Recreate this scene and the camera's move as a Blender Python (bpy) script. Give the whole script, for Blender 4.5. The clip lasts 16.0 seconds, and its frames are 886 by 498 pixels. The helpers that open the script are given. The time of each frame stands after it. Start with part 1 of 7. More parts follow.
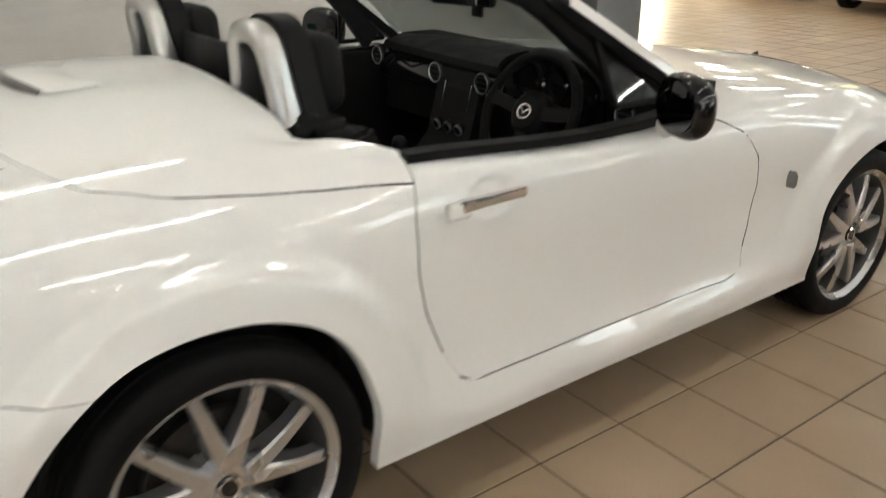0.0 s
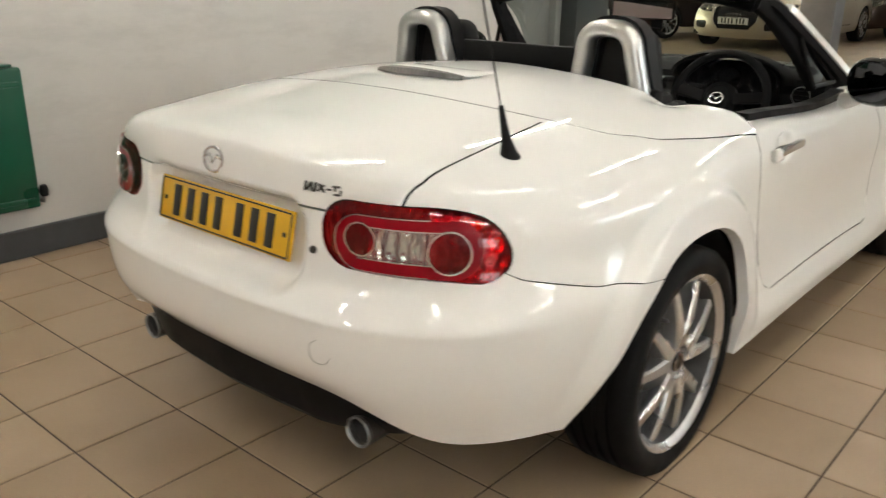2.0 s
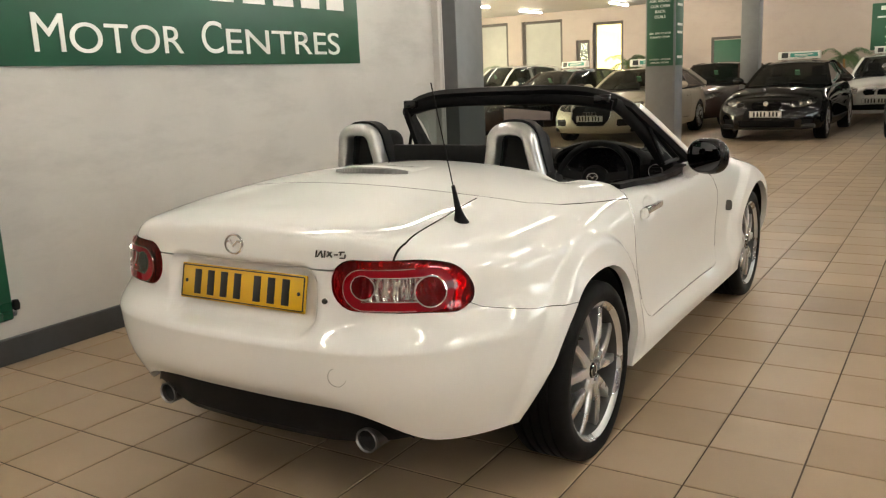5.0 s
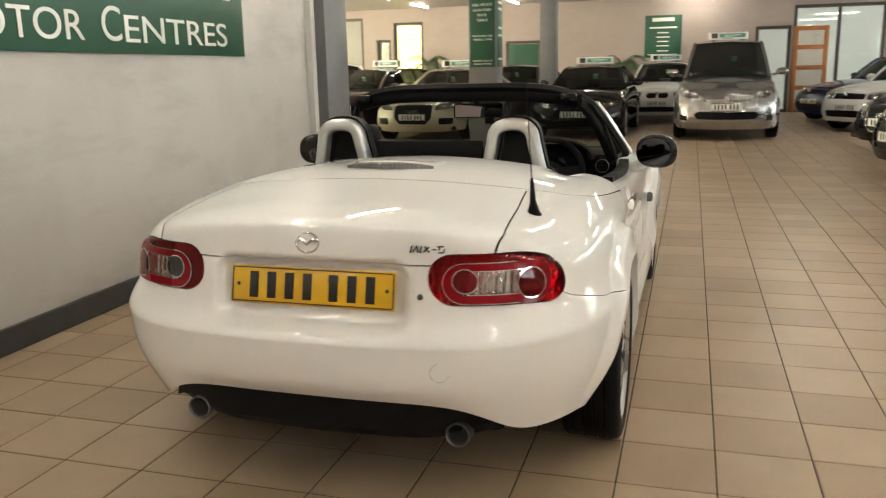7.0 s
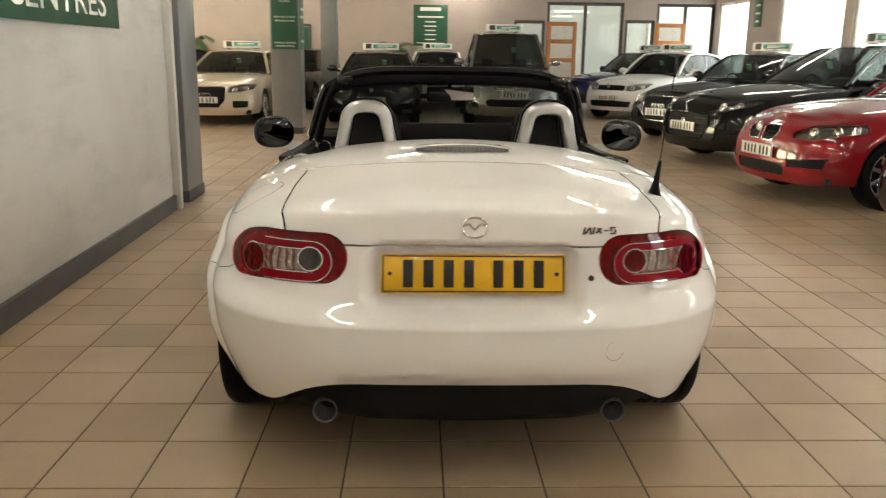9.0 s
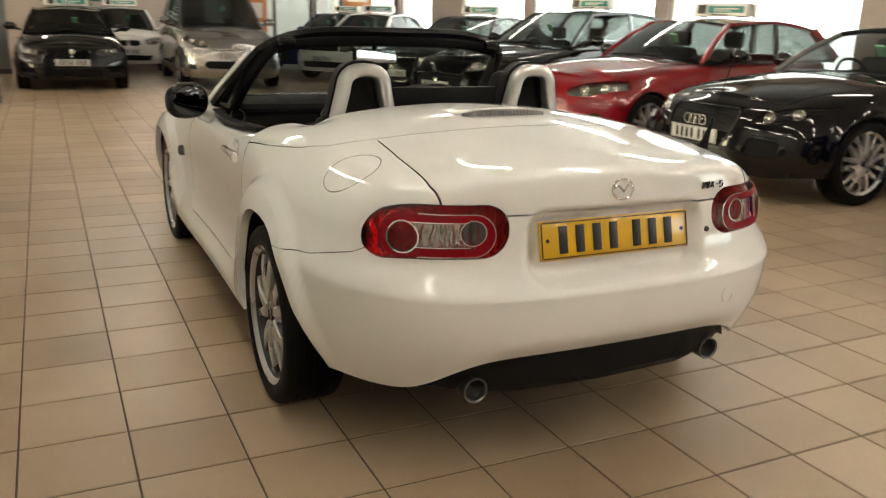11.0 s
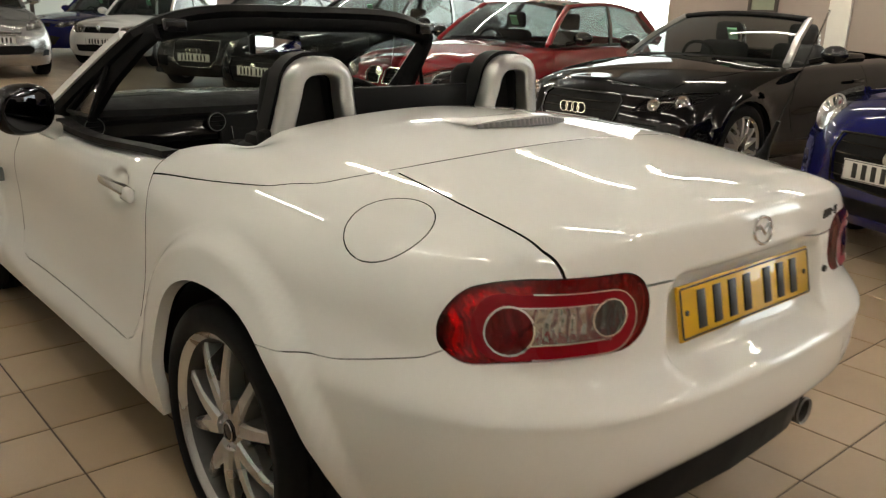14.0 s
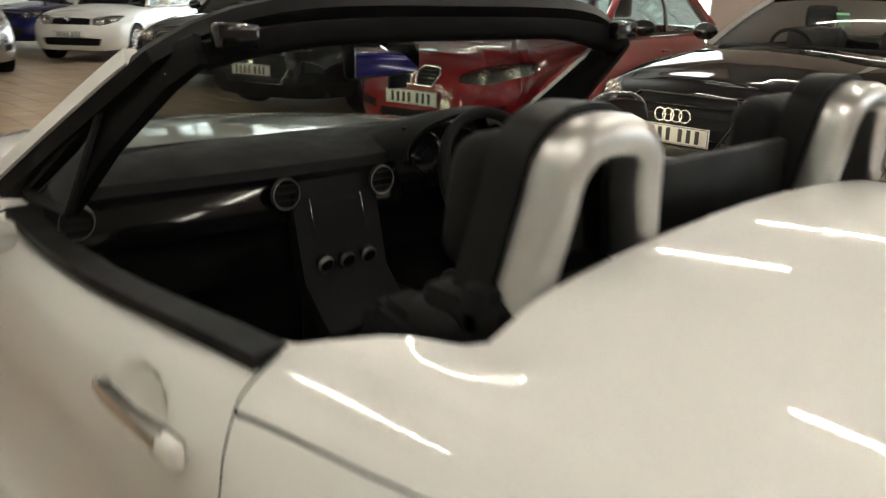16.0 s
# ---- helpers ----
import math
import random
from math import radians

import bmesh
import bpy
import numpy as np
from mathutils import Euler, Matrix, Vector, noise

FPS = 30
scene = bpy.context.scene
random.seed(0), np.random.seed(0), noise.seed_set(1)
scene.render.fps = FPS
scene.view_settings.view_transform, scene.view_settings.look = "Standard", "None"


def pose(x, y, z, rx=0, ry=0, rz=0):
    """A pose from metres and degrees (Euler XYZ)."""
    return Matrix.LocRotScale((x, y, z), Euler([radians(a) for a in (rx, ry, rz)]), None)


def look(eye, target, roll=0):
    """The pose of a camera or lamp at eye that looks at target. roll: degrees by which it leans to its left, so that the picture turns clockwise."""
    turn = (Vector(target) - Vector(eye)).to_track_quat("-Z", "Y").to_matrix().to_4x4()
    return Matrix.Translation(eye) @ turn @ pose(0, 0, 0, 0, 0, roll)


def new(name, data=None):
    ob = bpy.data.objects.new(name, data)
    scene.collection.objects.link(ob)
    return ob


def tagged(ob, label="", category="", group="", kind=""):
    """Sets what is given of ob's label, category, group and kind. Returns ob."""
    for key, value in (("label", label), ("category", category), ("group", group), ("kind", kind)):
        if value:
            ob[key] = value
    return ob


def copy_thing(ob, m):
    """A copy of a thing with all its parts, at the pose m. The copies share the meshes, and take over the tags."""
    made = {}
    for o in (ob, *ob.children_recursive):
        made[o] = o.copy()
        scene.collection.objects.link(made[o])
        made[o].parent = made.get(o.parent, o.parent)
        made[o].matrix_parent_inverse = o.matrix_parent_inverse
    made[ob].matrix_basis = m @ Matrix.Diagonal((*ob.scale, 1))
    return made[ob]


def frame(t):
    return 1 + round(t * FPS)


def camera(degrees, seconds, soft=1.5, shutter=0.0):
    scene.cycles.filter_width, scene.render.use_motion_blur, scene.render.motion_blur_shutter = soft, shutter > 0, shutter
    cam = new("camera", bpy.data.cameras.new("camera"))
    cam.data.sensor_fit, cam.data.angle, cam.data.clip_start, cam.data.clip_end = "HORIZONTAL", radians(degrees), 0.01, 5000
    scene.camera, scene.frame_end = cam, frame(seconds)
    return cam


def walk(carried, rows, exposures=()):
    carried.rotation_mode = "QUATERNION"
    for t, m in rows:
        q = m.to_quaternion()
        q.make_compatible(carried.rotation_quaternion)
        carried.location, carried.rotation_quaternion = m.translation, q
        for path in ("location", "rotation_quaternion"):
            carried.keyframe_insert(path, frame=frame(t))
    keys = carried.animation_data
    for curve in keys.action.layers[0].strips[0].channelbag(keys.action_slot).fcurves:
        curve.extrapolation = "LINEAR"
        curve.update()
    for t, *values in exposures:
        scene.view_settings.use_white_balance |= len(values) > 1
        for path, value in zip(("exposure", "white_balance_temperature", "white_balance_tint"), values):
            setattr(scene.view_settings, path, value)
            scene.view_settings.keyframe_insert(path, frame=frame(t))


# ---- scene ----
cam = camera(56.7, 16.0, soft=1.2, shutter=0.5)
PATH = [
    (0, (2.107, -0.471, 1.327), (0.635, 0.650, 0.570), 0.5),
    (0.3, (2.028, -0.767, 1.249), (0.627, 0.455, 0.509), 2.3),
    (0.5, (1.991, -0.939, 1.238), (0.594, 0.305, 0.530), 2.5),
    (0.6, (1.976, -0.991, 1.253), (0.587, 0.261, 0.543), 3.0),
    (1, (1.933, -1.321, 1.251), (0.576, -0.003, 0.604), 3.0),
    (1.2, (1.912, -1.443, 1.230), (0.590, -0.072, 0.620), 3.0),
    (1.5, (1.862, -1.662, 1.254), (0.614, -0.217, 0.657), 3.8),
    (2, (1.611, -1.848, 1.243), (0.374, -0.416, 0.595), 0.6),
    (2.5, (1.567, -1.897, 1.252), (0.298, -0.481, 0.633), -3.3),
    (3, (1.688, -2.091, 1.261), (0.647, -0.463, 0.743), -2.7),
    (3.5, (1.837, -2.314, 1.249), (0.767, -0.675, 0.835), -3.3),
    (3.7, (1.863, -2.395, 1.272), (0.782, -0.76, 0.873), -3.2),
    (5.8, (1.695, -2.608, 1.278), (0.742, -0.902, 0.852), -0.7),
    (6, (1.579, -2.689, 1.283), (0.699, -0.944, 0.859), -1.0),
    (6.5, (1.334, -2.853, 1.294), (0.638, -1.027, 0.87), -1.2),
    (7, (1.034, -2.882, 1.291), (0.47, -1.011, 0.869), -1.2),
    (7.2, (0.892, -2.887, 1.309), (0.399, -1.000, 0.867), -0.8),
    (7.5, (0.753, -2.931, 1.288), (0.368, -1.016, 0.857), 0.3),
    (8, (0.446, -3.048, 1.295), (0.263, -1.102, 0.875), 1.1),
    (8.5, (0.167, -3.094, 1.283), (0.105, -1.143, 0.844), 1.3),
    (8.7, (0.039, -3.067, 1.284), (0.022, -1.118, 0.834), 1.0),
    (10.8, (-1.326, -2.686, 1.275), (-0.57, -0.907, 0.758), 2.0),
    (11, (-1.446, -2.633, 1.261), (-0.608, -0.896, 0.73), 1.6),
    (11.5, (-1.714, -2.517, 1.275), (-0.696, -0.886, 0.722), -0.2),
    (12, (-1.807, -2.401, 1.265), (-0.737, -0.797, 0.733), -0.0),
    (12.5, (-1.782, -2.239, 1.263), (-0.726, -0.625, 0.734), 1.4),
    (13, (-1.711, -2.088, 1.25), (-0.635, -0.494, 0.701), 1.9),
    (13.5, (-1.643, -1.829, 1.234), (-0.394, -0.36, 0.706), 2.3),
    (14, (-1.581, -1.597, 1.235), (-0.315, -0.153, 0.678), 2.0),
    (14.5, (-1.401, -1.349, 1.207), (-0.232, 0.143, 0.568), 2.4),
    (15, (-1.273, -0.992, 1.168), (-0.129, 0.511, 0.512), 2.8),
    (15.4, (-1.269, -0.698, 1.217), (-0.061, 0.768, 0.592), 2.2),
    (15.8, (-1.193, -0.430, 1.213), (0.060, 1.010, 0.617), 1.7),
    (16, (-1.144, -0.248, 1.232), (0.157, 1.153, 0.642), 1.4),
]
TONE = [(0, -0.04, 6100, 7), (1.0, -0.04, 6150, 7), (1.5, 0.02, 6200, 7), (2.0, 0.19, 6250, 7), (2.6, 0.19, 6350, 7), (3.1, 0.07, 6400, 7), (3.5, 0.04, 6450, 7), (6, 0.09, 6550, 7), (8.5, 0.07, 6650, 7), (11, 0.09, 6750, 7), (13, 0.04, 6700, 7), (14.5, -0.19, 6550, 7), (16, 0.04, 6450, 7)]
walk(cam, [(t, look(eye, target, roll)) for t, eye, target, roll in PATH], TONE)

# ---- world and light ----
world = bpy.data.worlds.new("daylight")
scene.world = world
world.use_nodes = True
wn = world.node_tree
sky = wn.nodes.new("ShaderNodeTexSky")
sky.sky_type, sky.sun_disc = "NISHITA", False
sky.sun_elevation, sky.sun_rotation = radians(28), radians(70)
wn.links.new(sky.outputs[0], wn.nodes["Background"].inputs[0])
wn.nodes["Background"].inputs[1].default_value = 0.1
TUBE_LIGHT = 72.0      # fluorescent tubes
WINDOW_LIGHT = 7.5     # overcast daylight behind the showroom windows
WARM_LIGHT = 26.0       # added glow outside unseen bay windows, to warm and brighten the bay

# ---- materials ----
def node_mat(name):
    m = bpy.data.materials.new(name)
    m.use_nodes = True
    nt = m.node_tree
    return m, nt, nt.nodes["Principled BSDF"]


def noise_node(nt, scale, detail=4.0, rough=0.6, coords="Object"):
    tc = nt.nodes.new("ShaderNodeTexCoord")
    n = nt.nodes.new("ShaderNodeTexNoise")
    n.inputs["Scale"].default_value, n.inputs["Detail"].default_value, n.inputs["Roughness"].default_value = scale, detail, rough
    nt.links.new(tc.outputs[coords], n.inputs["Vector"])
    return n


def ramp(nt, src, stops):
    r = nt.nodes.new("ShaderNodeValToRGB")
    els = r.color_ramp.elements
    while len(els) < len(stops):
        els.new(0.5)
    for e, (p, c) in zip(els, stops):
        e.position, e.color = p, (*c, 1)
    nt.links.new(src, r.inputs[0])
    return r


def bump_to(nt, p, src, strength, distance):
    b = nt.nodes.new("ShaderNodeBump")
    b.inputs["Strength"].default_value, b.inputs["Distance"].default_value = strength, distance
    nt.links.new(src, b.inputs["Height"])
    nt.links.new(b.outputs[0], p.inputs["Normal"])


def plain(name, col, rough=0.5, metal=0.0, vary=0.06, scale=30.0, bump=0.0, coat=0.0, spec=0.5, coords="Object"):
    """A surface with two scales of slight variation in colour and gloss."""
    m, nt, p = node_mat(name)
    n1, n2 = noise_node(nt, scale, coords=coords), noise_node(nt, scale * 0.12, 2.0, coords=coords)
    mx = nt.nodes.new("ShaderNodeMath")
    mx.operation = "ADD"
    nt.links.new(n1.outputs[0], mx.inputs[0])
    nt.links.new(n2.outputs[0], mx.inputs[1])
    hf = nt.nodes.new("ShaderNodeMath")
    hf.operation, hf.inputs[1].default_value = "MULTIPLY", 0.5
    nt.links.new(mx.outputs[0], hf.inputs[0])
    lo, hi = [c * (1 - vary) for c in col], [min(1, c * (1 + vary)) for c in col]
    nt.links.new(ramp(nt, hf.outputs[0], ((0.3, lo), (0.7, hi))).outputs[0], p.inputs["Base Color"])
    rr = ramp(nt, n2.outputs[0], ((0.3, [max(0.01, rough * 0.85)] * 3), (0.7, [min(1, rough * 1.15)] * 3)))
    nt.links.new(rr.outputs[0], p.inputs["Roughness"])
    p.inputs["Metallic"].default_value, p.inputs["Coat Weight"].default_value = metal, coat
    p.inputs["Coat Roughness"].default_value = 0.03
    p.inputs["Specular IOR Level"].default_value = spec
    if bump:
        bump_to(nt, p, n1.outputs[0], 0.4, bump)
    return m


def car_paint(name, col, flake=0.0, rough=0.5, metal=0.0, spec=0.0, coat=1.0):
    """Base coat with fine flakes under clear lacquer."""
    m, nt, p = node_mat(name)
    n1, n2 = noise_node(nt, 900.0, 1.0), noise_node(nt, 2.0, 3.0)
    mx = nt.nodes.new("ShaderNodeMath")
    mx.operation, mx.inputs[1].default_value = "MULTIPLY_ADD", 0.35
    nt.links.new(n2.outputs[0], mx.inputs[0])
    nt.links.new(n1.outputs[0], mx.inputs[2])
    lo, hi = [c * (0.96 - flake) for c in col], [min(1, c * (1.03 + flake)) for c in col]
    nt.links.new(ramp(nt, mx.outputs[0], ((0.45, lo), (0.9, hi))).outputs[0], p.inputs["Base Color"])
    p.inputs["Roughness"].default_value, p.inputs["Metallic"].default_value = rough, metal
    p.inputs["Coat Weight"].default_value, p.inputs["Coat Roughness"].default_value = coat, 0.035
    p.inputs["Coat IOR"].default_value = 1.6
    p.inputs["Specular IOR Level"].default_value = spec
    n3 = noise_node(nt, 60.0, 2.0)
    bump_to(nt, p, n3.outputs[0], 0.012, 0.0008)
    return m


def glass_mat(name, tint, gloss=1.0, rough=0.02):
    m, nt, p = node_mat(name)
    nt.nodes.remove(p)
    tr, gl, mx = nt.nodes.new("ShaderNodeBsdfTransparent"), nt.nodes.new("ShaderNodeBsdfGlossy"), nt.nodes.new("ShaderNodeMixShader")
    tr.inputs[0].default_value = (*tint, 1)
    gl.inputs["Roughness"].default_value = rough
    fr = nt.nodes.new("ShaderNodeLayerWeight")
    fr.inputs[0].default_value = 0.5
    pw = nt.nodes.new("ShaderNodeMath")
    pw.operation, pw.inputs[1].default_value = "POWER", 4.0
    mu = nt.nodes.new("ShaderNodeMath")
    mu.operation, mu.inputs[1].default_value, mu.inputs[2].default_value = "MULTIPLY_ADD", 0.9 * gloss, 0.045 * gloss
    mu.use_clamp = True
    nt.links.new(fr.outputs["Facing"], pw.inputs[0])
    nt.links.new(pw.outputs[0], mu.inputs[0])
    nt.links.new(mu.outputs[0], mx.inputs[0])
    nt.links.new(tr.outputs[0], mx.inputs[1])
    nt.links.new(gl.outputs[0], mx.inputs[2])
    nt.links.new(mx.outputs[0], nt.nodes["Material Output"].inputs[0])
    return m


def glow(name, col, strength):
    m, nt, p = node_mat(name)
    p.inputs["Base Color"].default_value = (0.8, 0.8, 0.8, 1)
    p.inputs["Emission Color"].default_value, p.inputs["Emission Strength"].default_value = (*col, 1), strength
    return m


def tile_mat():
    """Buff ceramic floor tile: a tone of its own per tile, fine speckle, faint scuffs, satin glaze."""
    m, nt, p = node_mat("buff floor tile")
    inf = nt.nodes.new("ShaderNodeObjectInfo")
    geo = nt.nodes.new("ShaderNodeNewGeometry")
    ad = nt.nodes.new("ShaderNodeMath")
    ad.operation = "ADD"
    nt.links.new(inf.outputs["Random"], ad.inputs[0])
    nt.links.new(geo.outputs["Random Per Island"], ad.inputs[1])
    fr = nt.nodes.new("ShaderNodeMath")
    fr.operation = "FRACT"
    nt.links.new(ad.outputs[0], fr.inputs[0])
    tone = ramp(nt, fr.outputs[0], ((0.0, (0.345, 0.252, 0.166)), (0.5, (0.40, 0.298, 0.20)), (1.0, (0.445, 0.338, 0.235))))
    pos = nt.nodes.new("ShaderNodeNewGeometry")
    sp, st = nt.nodes.new("ShaderNodeTexNoise"), nt.nodes.new("ShaderNodeTexNoise")
    sp.inputs["Scale"].default_value, sp.inputs["Detail"].default_value = 260.0, 3.0
    st.inputs["Scale"].default_value, st.inputs["Detail"].default_value = 1.7, 7.0
    for n in (sp, st):
        nt.links.new(pos.outputs["Position"], n.inputs["Vector"])
    mul = nt.nodes.new("ShaderNodeMixRGB")
    mul.blend_type, mul.inputs[0].default_value = "MULTIPLY", 1.0
    nt.links.new(tone.outputs[0], mul.inputs[1])
    nt.links.new(ramp(nt, sp.outputs[0], ((0.3, (0.9, 0.9, 0.9)), (0.7, (1.05, 1.05, 1.05)))).outputs[0], mul.inputs[2])
    mul2 = nt.nodes.new("ShaderNodeMixRGB")
    mul2.blend_type, mul2.inputs[0].default_value = "MULTIPLY", 1.0
    nt.links.new(mul.outputs[0], mul2.inputs[1])
    nt.links.new(ramp(nt, st.outputs[0], ((0.32, (0.84, 0.83, 0.81)), (0.62, (1, 1, 1)))).outputs[0], mul2.inputs[2])
    nt.links.new(mul2.outputs[0], p.inputs["Base Color"])
    p.inputs["Roughness"].default_value, p.inputs["Specular IOR Level"].default_value = 0.34, 0.36
    bump_to(nt, p, sp.outputs[0], 0.15, 0.0008)
    return m


def wall_mat(name, col, grime=0.12):
    m, nt, p = node_mat(name)
    a, b = noise_node(nt, 0.8, 6.0), noise_node(nt, 45.0, 3.0)
    r = ramp(nt, a.outputs[0], ((0.25, [c * (1 - grime) for c in col]), (0.6, col)))
    mp = nt.nodes.new("ShaderNodeMapping")
    mp.inputs["Scale"].default_value = (1.0, 0.45, 1.6)
    sm = noise_node(nt, 2.3, 5.0, 0.65)
    nt.links.new(sm.inputs["Vector"].links[0].from_socket, mp.inputs["Vector"])
    nt.links.new(mp.outputs[0], sm.inputs["Vector"])
    mu = nt.nodes.new("ShaderNodeMixRGB")
    mu.blend_type, mu.inputs[0].default_value = "MULTIPLY", 1.0
    nt.links.new(r.outputs[0], mu.inputs[1])
    k = 1 - grime
    nt.links.new(ramp(nt, sm.outputs[0], ((0.5, (1, 1, 1)), (0.75, (k, k, k)))).outputs[0], mu.inputs[2])
    nt.links.new(mu.outputs[0], p.inputs["Base Color"])
    p.inputs["Roughness"].default_value = 0.55
    bump_to(nt, p, b.outputs[0], 0.25, 0.002)
    return m


PAINT = car_paint("white pearl paint", (0.875, 0.87, 0.85), 0.01)
TILE = tile_mat()
GROUT = plain("dark grout", (0.075, 0.052, 0.036), 0.85, vary=0.25, scale=12)
WALL = wall_mat("grey-white wall paint", (0.55, 0.532, 0.505), 0.2)
FARWALL = wall_mat("pinkish cream wall paint", (0.37, 0.31, 0.28), 0.08)
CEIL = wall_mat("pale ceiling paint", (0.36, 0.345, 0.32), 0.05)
SKIRT = plain("dark grey skirting paint", (0.045, 0.047, 0.05), 0.4, vary=0.2, scale=14)
STEEL = plain("grey painted steel", (0.17, 0.175, 0.18), 0.4, vary=0.12, scale=9)
GREEN = plain("dark green sign board", (0.012, 0.075, 0.04), 0.35, vary=0.1, scale=4)
RADGREEN = plain("green radiator enamel", (0.008, 0.07, 0.038), 0.3, vary=0.1, scale=6)
WHITE = plain("white lettering", (0.82, 0.81, 0.78), 0.45, vary=0.03)
BLACKPL = plain("black textured plastic", (0.006, 0.006, 0.0065), 0.5, vary=0.2, scale=80, bump=0.0006, spec=0.13)
LEATHER = plain("black leather", (0.011, 0.011, 0.0115), 0.58, vary=0.25, scale=120, bump=0.0012, spec=0.07)
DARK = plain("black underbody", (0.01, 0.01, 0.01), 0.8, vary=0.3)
GLOSSBLK = plain("gloss black plastic", (0.008, 0.008, 0.009), 0.12, vary=0.1, coat=0.35, spec=0.3)
RUBBER = plain("tyre rubber", (0.006, 0.006, 0.0065), 0.6, vary=0.3, scale=70, bump=0.0008, spec=0.12)
# black for white panel edges, painted in as the shade of the gaps
GAPSHADE = plain("black seal rubber", (0.006, 0.006, 0.006), 0.8, vary=0.2, scale=60, spec=0.05)
ALLOY = plain("silver alloy", (0.60, 0.60, 0.605), 0.28, 0.9, vary=0.06, scale=50)
# silver barrels coloured dark for the shade between the spokes; also a dark grille frame
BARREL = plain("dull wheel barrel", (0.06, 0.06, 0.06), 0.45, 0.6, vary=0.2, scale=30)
HOOPSILVER = plain("satin silver hoop", (0.56, 0.555, 0.545), 0.34, 0.95, vary=0.05, scale=40)
CHROME = plain("chrome", (0.85, 0.85, 0.86), 0.06, 1.0, vary=0.02)
HANDLE = plain("satin chrome handle", (0.80, 0.80, 0.79), 0.2, 0.92, vary=0.03)
DISC = plain("brake iron", (0.07, 0.065, 0.06), 0.45, 0.8, vary=0.3, scale=40)
DISCLIP = plain("worn bright steel", (0.27, 0.265, 0.26), 0.35, 1.0, vary=0.3, scale=60)
LAMPGREY = plain("smoked reverse lamp lens", (0.16, 0.165, 0.16), 0.12, 0.3, vary=0.4, scale=50, coat=1.0)
BRAKEGREY = plain("smoked grey brake lens", (0.12, 0.118, 0.115), 0.3, vary=0.15, scale=20, coat=0.4)
CARDPALE = plain("pale lamp divider", (0.62, 0.60, 0.55), 0.3, vary=0.05)
PIPE = plain("sooty tail pipe steel", (0.07, 0.066, 0.063), 0.42, 0.7, vary=0.3, scale=40)
PIANO = plain("polished black trim", (0.005, 0.005, 0.0055), 0.10, vary=0.05, coat=0.35, spec=0.2)
PLATEY = plain("yellow plate", (0.72, 0.42, 0.012), 0.3, vary=0.05, scale=10, coat=0.5)
PLATEW = plain("white plate", (0.72, 0.71, 0.68), 0.3, vary=0.05, scale=10)
PLATEBLK = plain("plate black", (0.012, 0.012, 0.012), 0.4)
GLASS = glass_mat("window glass", (0.84, 0.88, 0.86))
SCREEN = glass_mat("green-tinted windscreen glass", (0.36, 0.395, 0.38))
REDLENS = glass_mat("red lamp glass", (0.90, 0.010, 0.028), 1.0)
BANDRED = plain("crimson lamp band", (0.22, 0.003, 0.010), 0.3, vary=0.12, scale=30, coat=0.35, spec=0.1)
SMOKERED = glass_mat("smoked red lamp glass", (0.40, 0.010, 0.020), 1.0)
SMOKE = glass_mat("smoked lamp glass", (0.34, 0.36, 0.355), 1.0)
CLEARLENS = glass_mat("clear lamp glass", (0.86, 0.84, 0.81), 1.0)
REFLECTOR = plain("faceted lamp reflector", (0.90, 0.89, 0.87), 0.16, 0.78, vary=0.12, scale=30)
rn = REFLECTOR.node_tree
cell = rn.nodes.new("ShaderNodeTexWave")
cell.bands_direction = "X"
cell.inputs["Scale"].default_value, cell.inputs["Distortion"].default_value, cell.inputs["Detail Scale"].default_value = 14.0, 5.0, 1.4
rn.links.new(rn.nodes.new("ShaderNodeTexCoord").outputs["Object"], cell.inputs["Vector"])
bump_to(rn, rn.nodes["Principled BSDF"], cell.outputs["Fac"], 0.6, 0.014)
DARKRED = glass_mat("deep red lamp glass", (0.50, 0.004, 0.010), 1.0)
TINT = glass_mat("tinted car glass", (0.23, 0.25, 0.24), 0.7)
MIRROR = plain("mirror glass", (0.5, 0.5, 0.51), 0.02, 1.0, vary=0.01)
# mirror colour lowered to put a dark reflection into the glass
DOORMIRROR = plain("tinted door mirror glass", (0.07, 0.07, 0.075), 0.03, 1.0, vary=0.01)
TUBE = glow("fluorescent tube", (1.0, 0.92, 0.80), TUBE_LIGHT)
DAY = glow("bright daylight", (0.98, 0.965, 1.0), WINDOW_LIGHT)
BAYGLOW = glow("warm bright yard", (1.0, 0.84, 0.58), WARM_LIGHT)
WOOD = plain("orange varnished wood", (0.42, 0.16, 0.045), 0.35, vary=0.25, scale=14)
TEAL = plain("teal sign print", (0.03, 0.23, 0.19), 0.4, vary=0.05)
LEAF = plain("palm leaf", (0.05, 0.10, 0.03), 0.5, vary=0.4, scale=20)
POT = plain("dark pot", (0.05, 0.04, 0.035), 0.5)

# ---- building helpers ----
def mesh_of(name, bm, mats, smooth=0.6):
    me = bpy.data.meshes.new(name)
    bmesh.ops.recalc_face_normals(bm, faces=bm.faces)
    bm.to_mesh(me)
    bm.free()
    for m in (mats if isinstance(mats, (list, tuple)) else [mats]):
        me.materials.append(m)
    if smooth:
        me.polygons.foreach_set("use_smooth", [True] * len(me.polygons))
        me.set_sharp_from_angle(angle=smooth)
    return me


def part(name, bm, mat, parent=None, label="", smooth=0.6):
    ob = new(name, mesh_of(name, bm, mat, smooth))
    ob.parent = parent
    return tagged(ob, label)


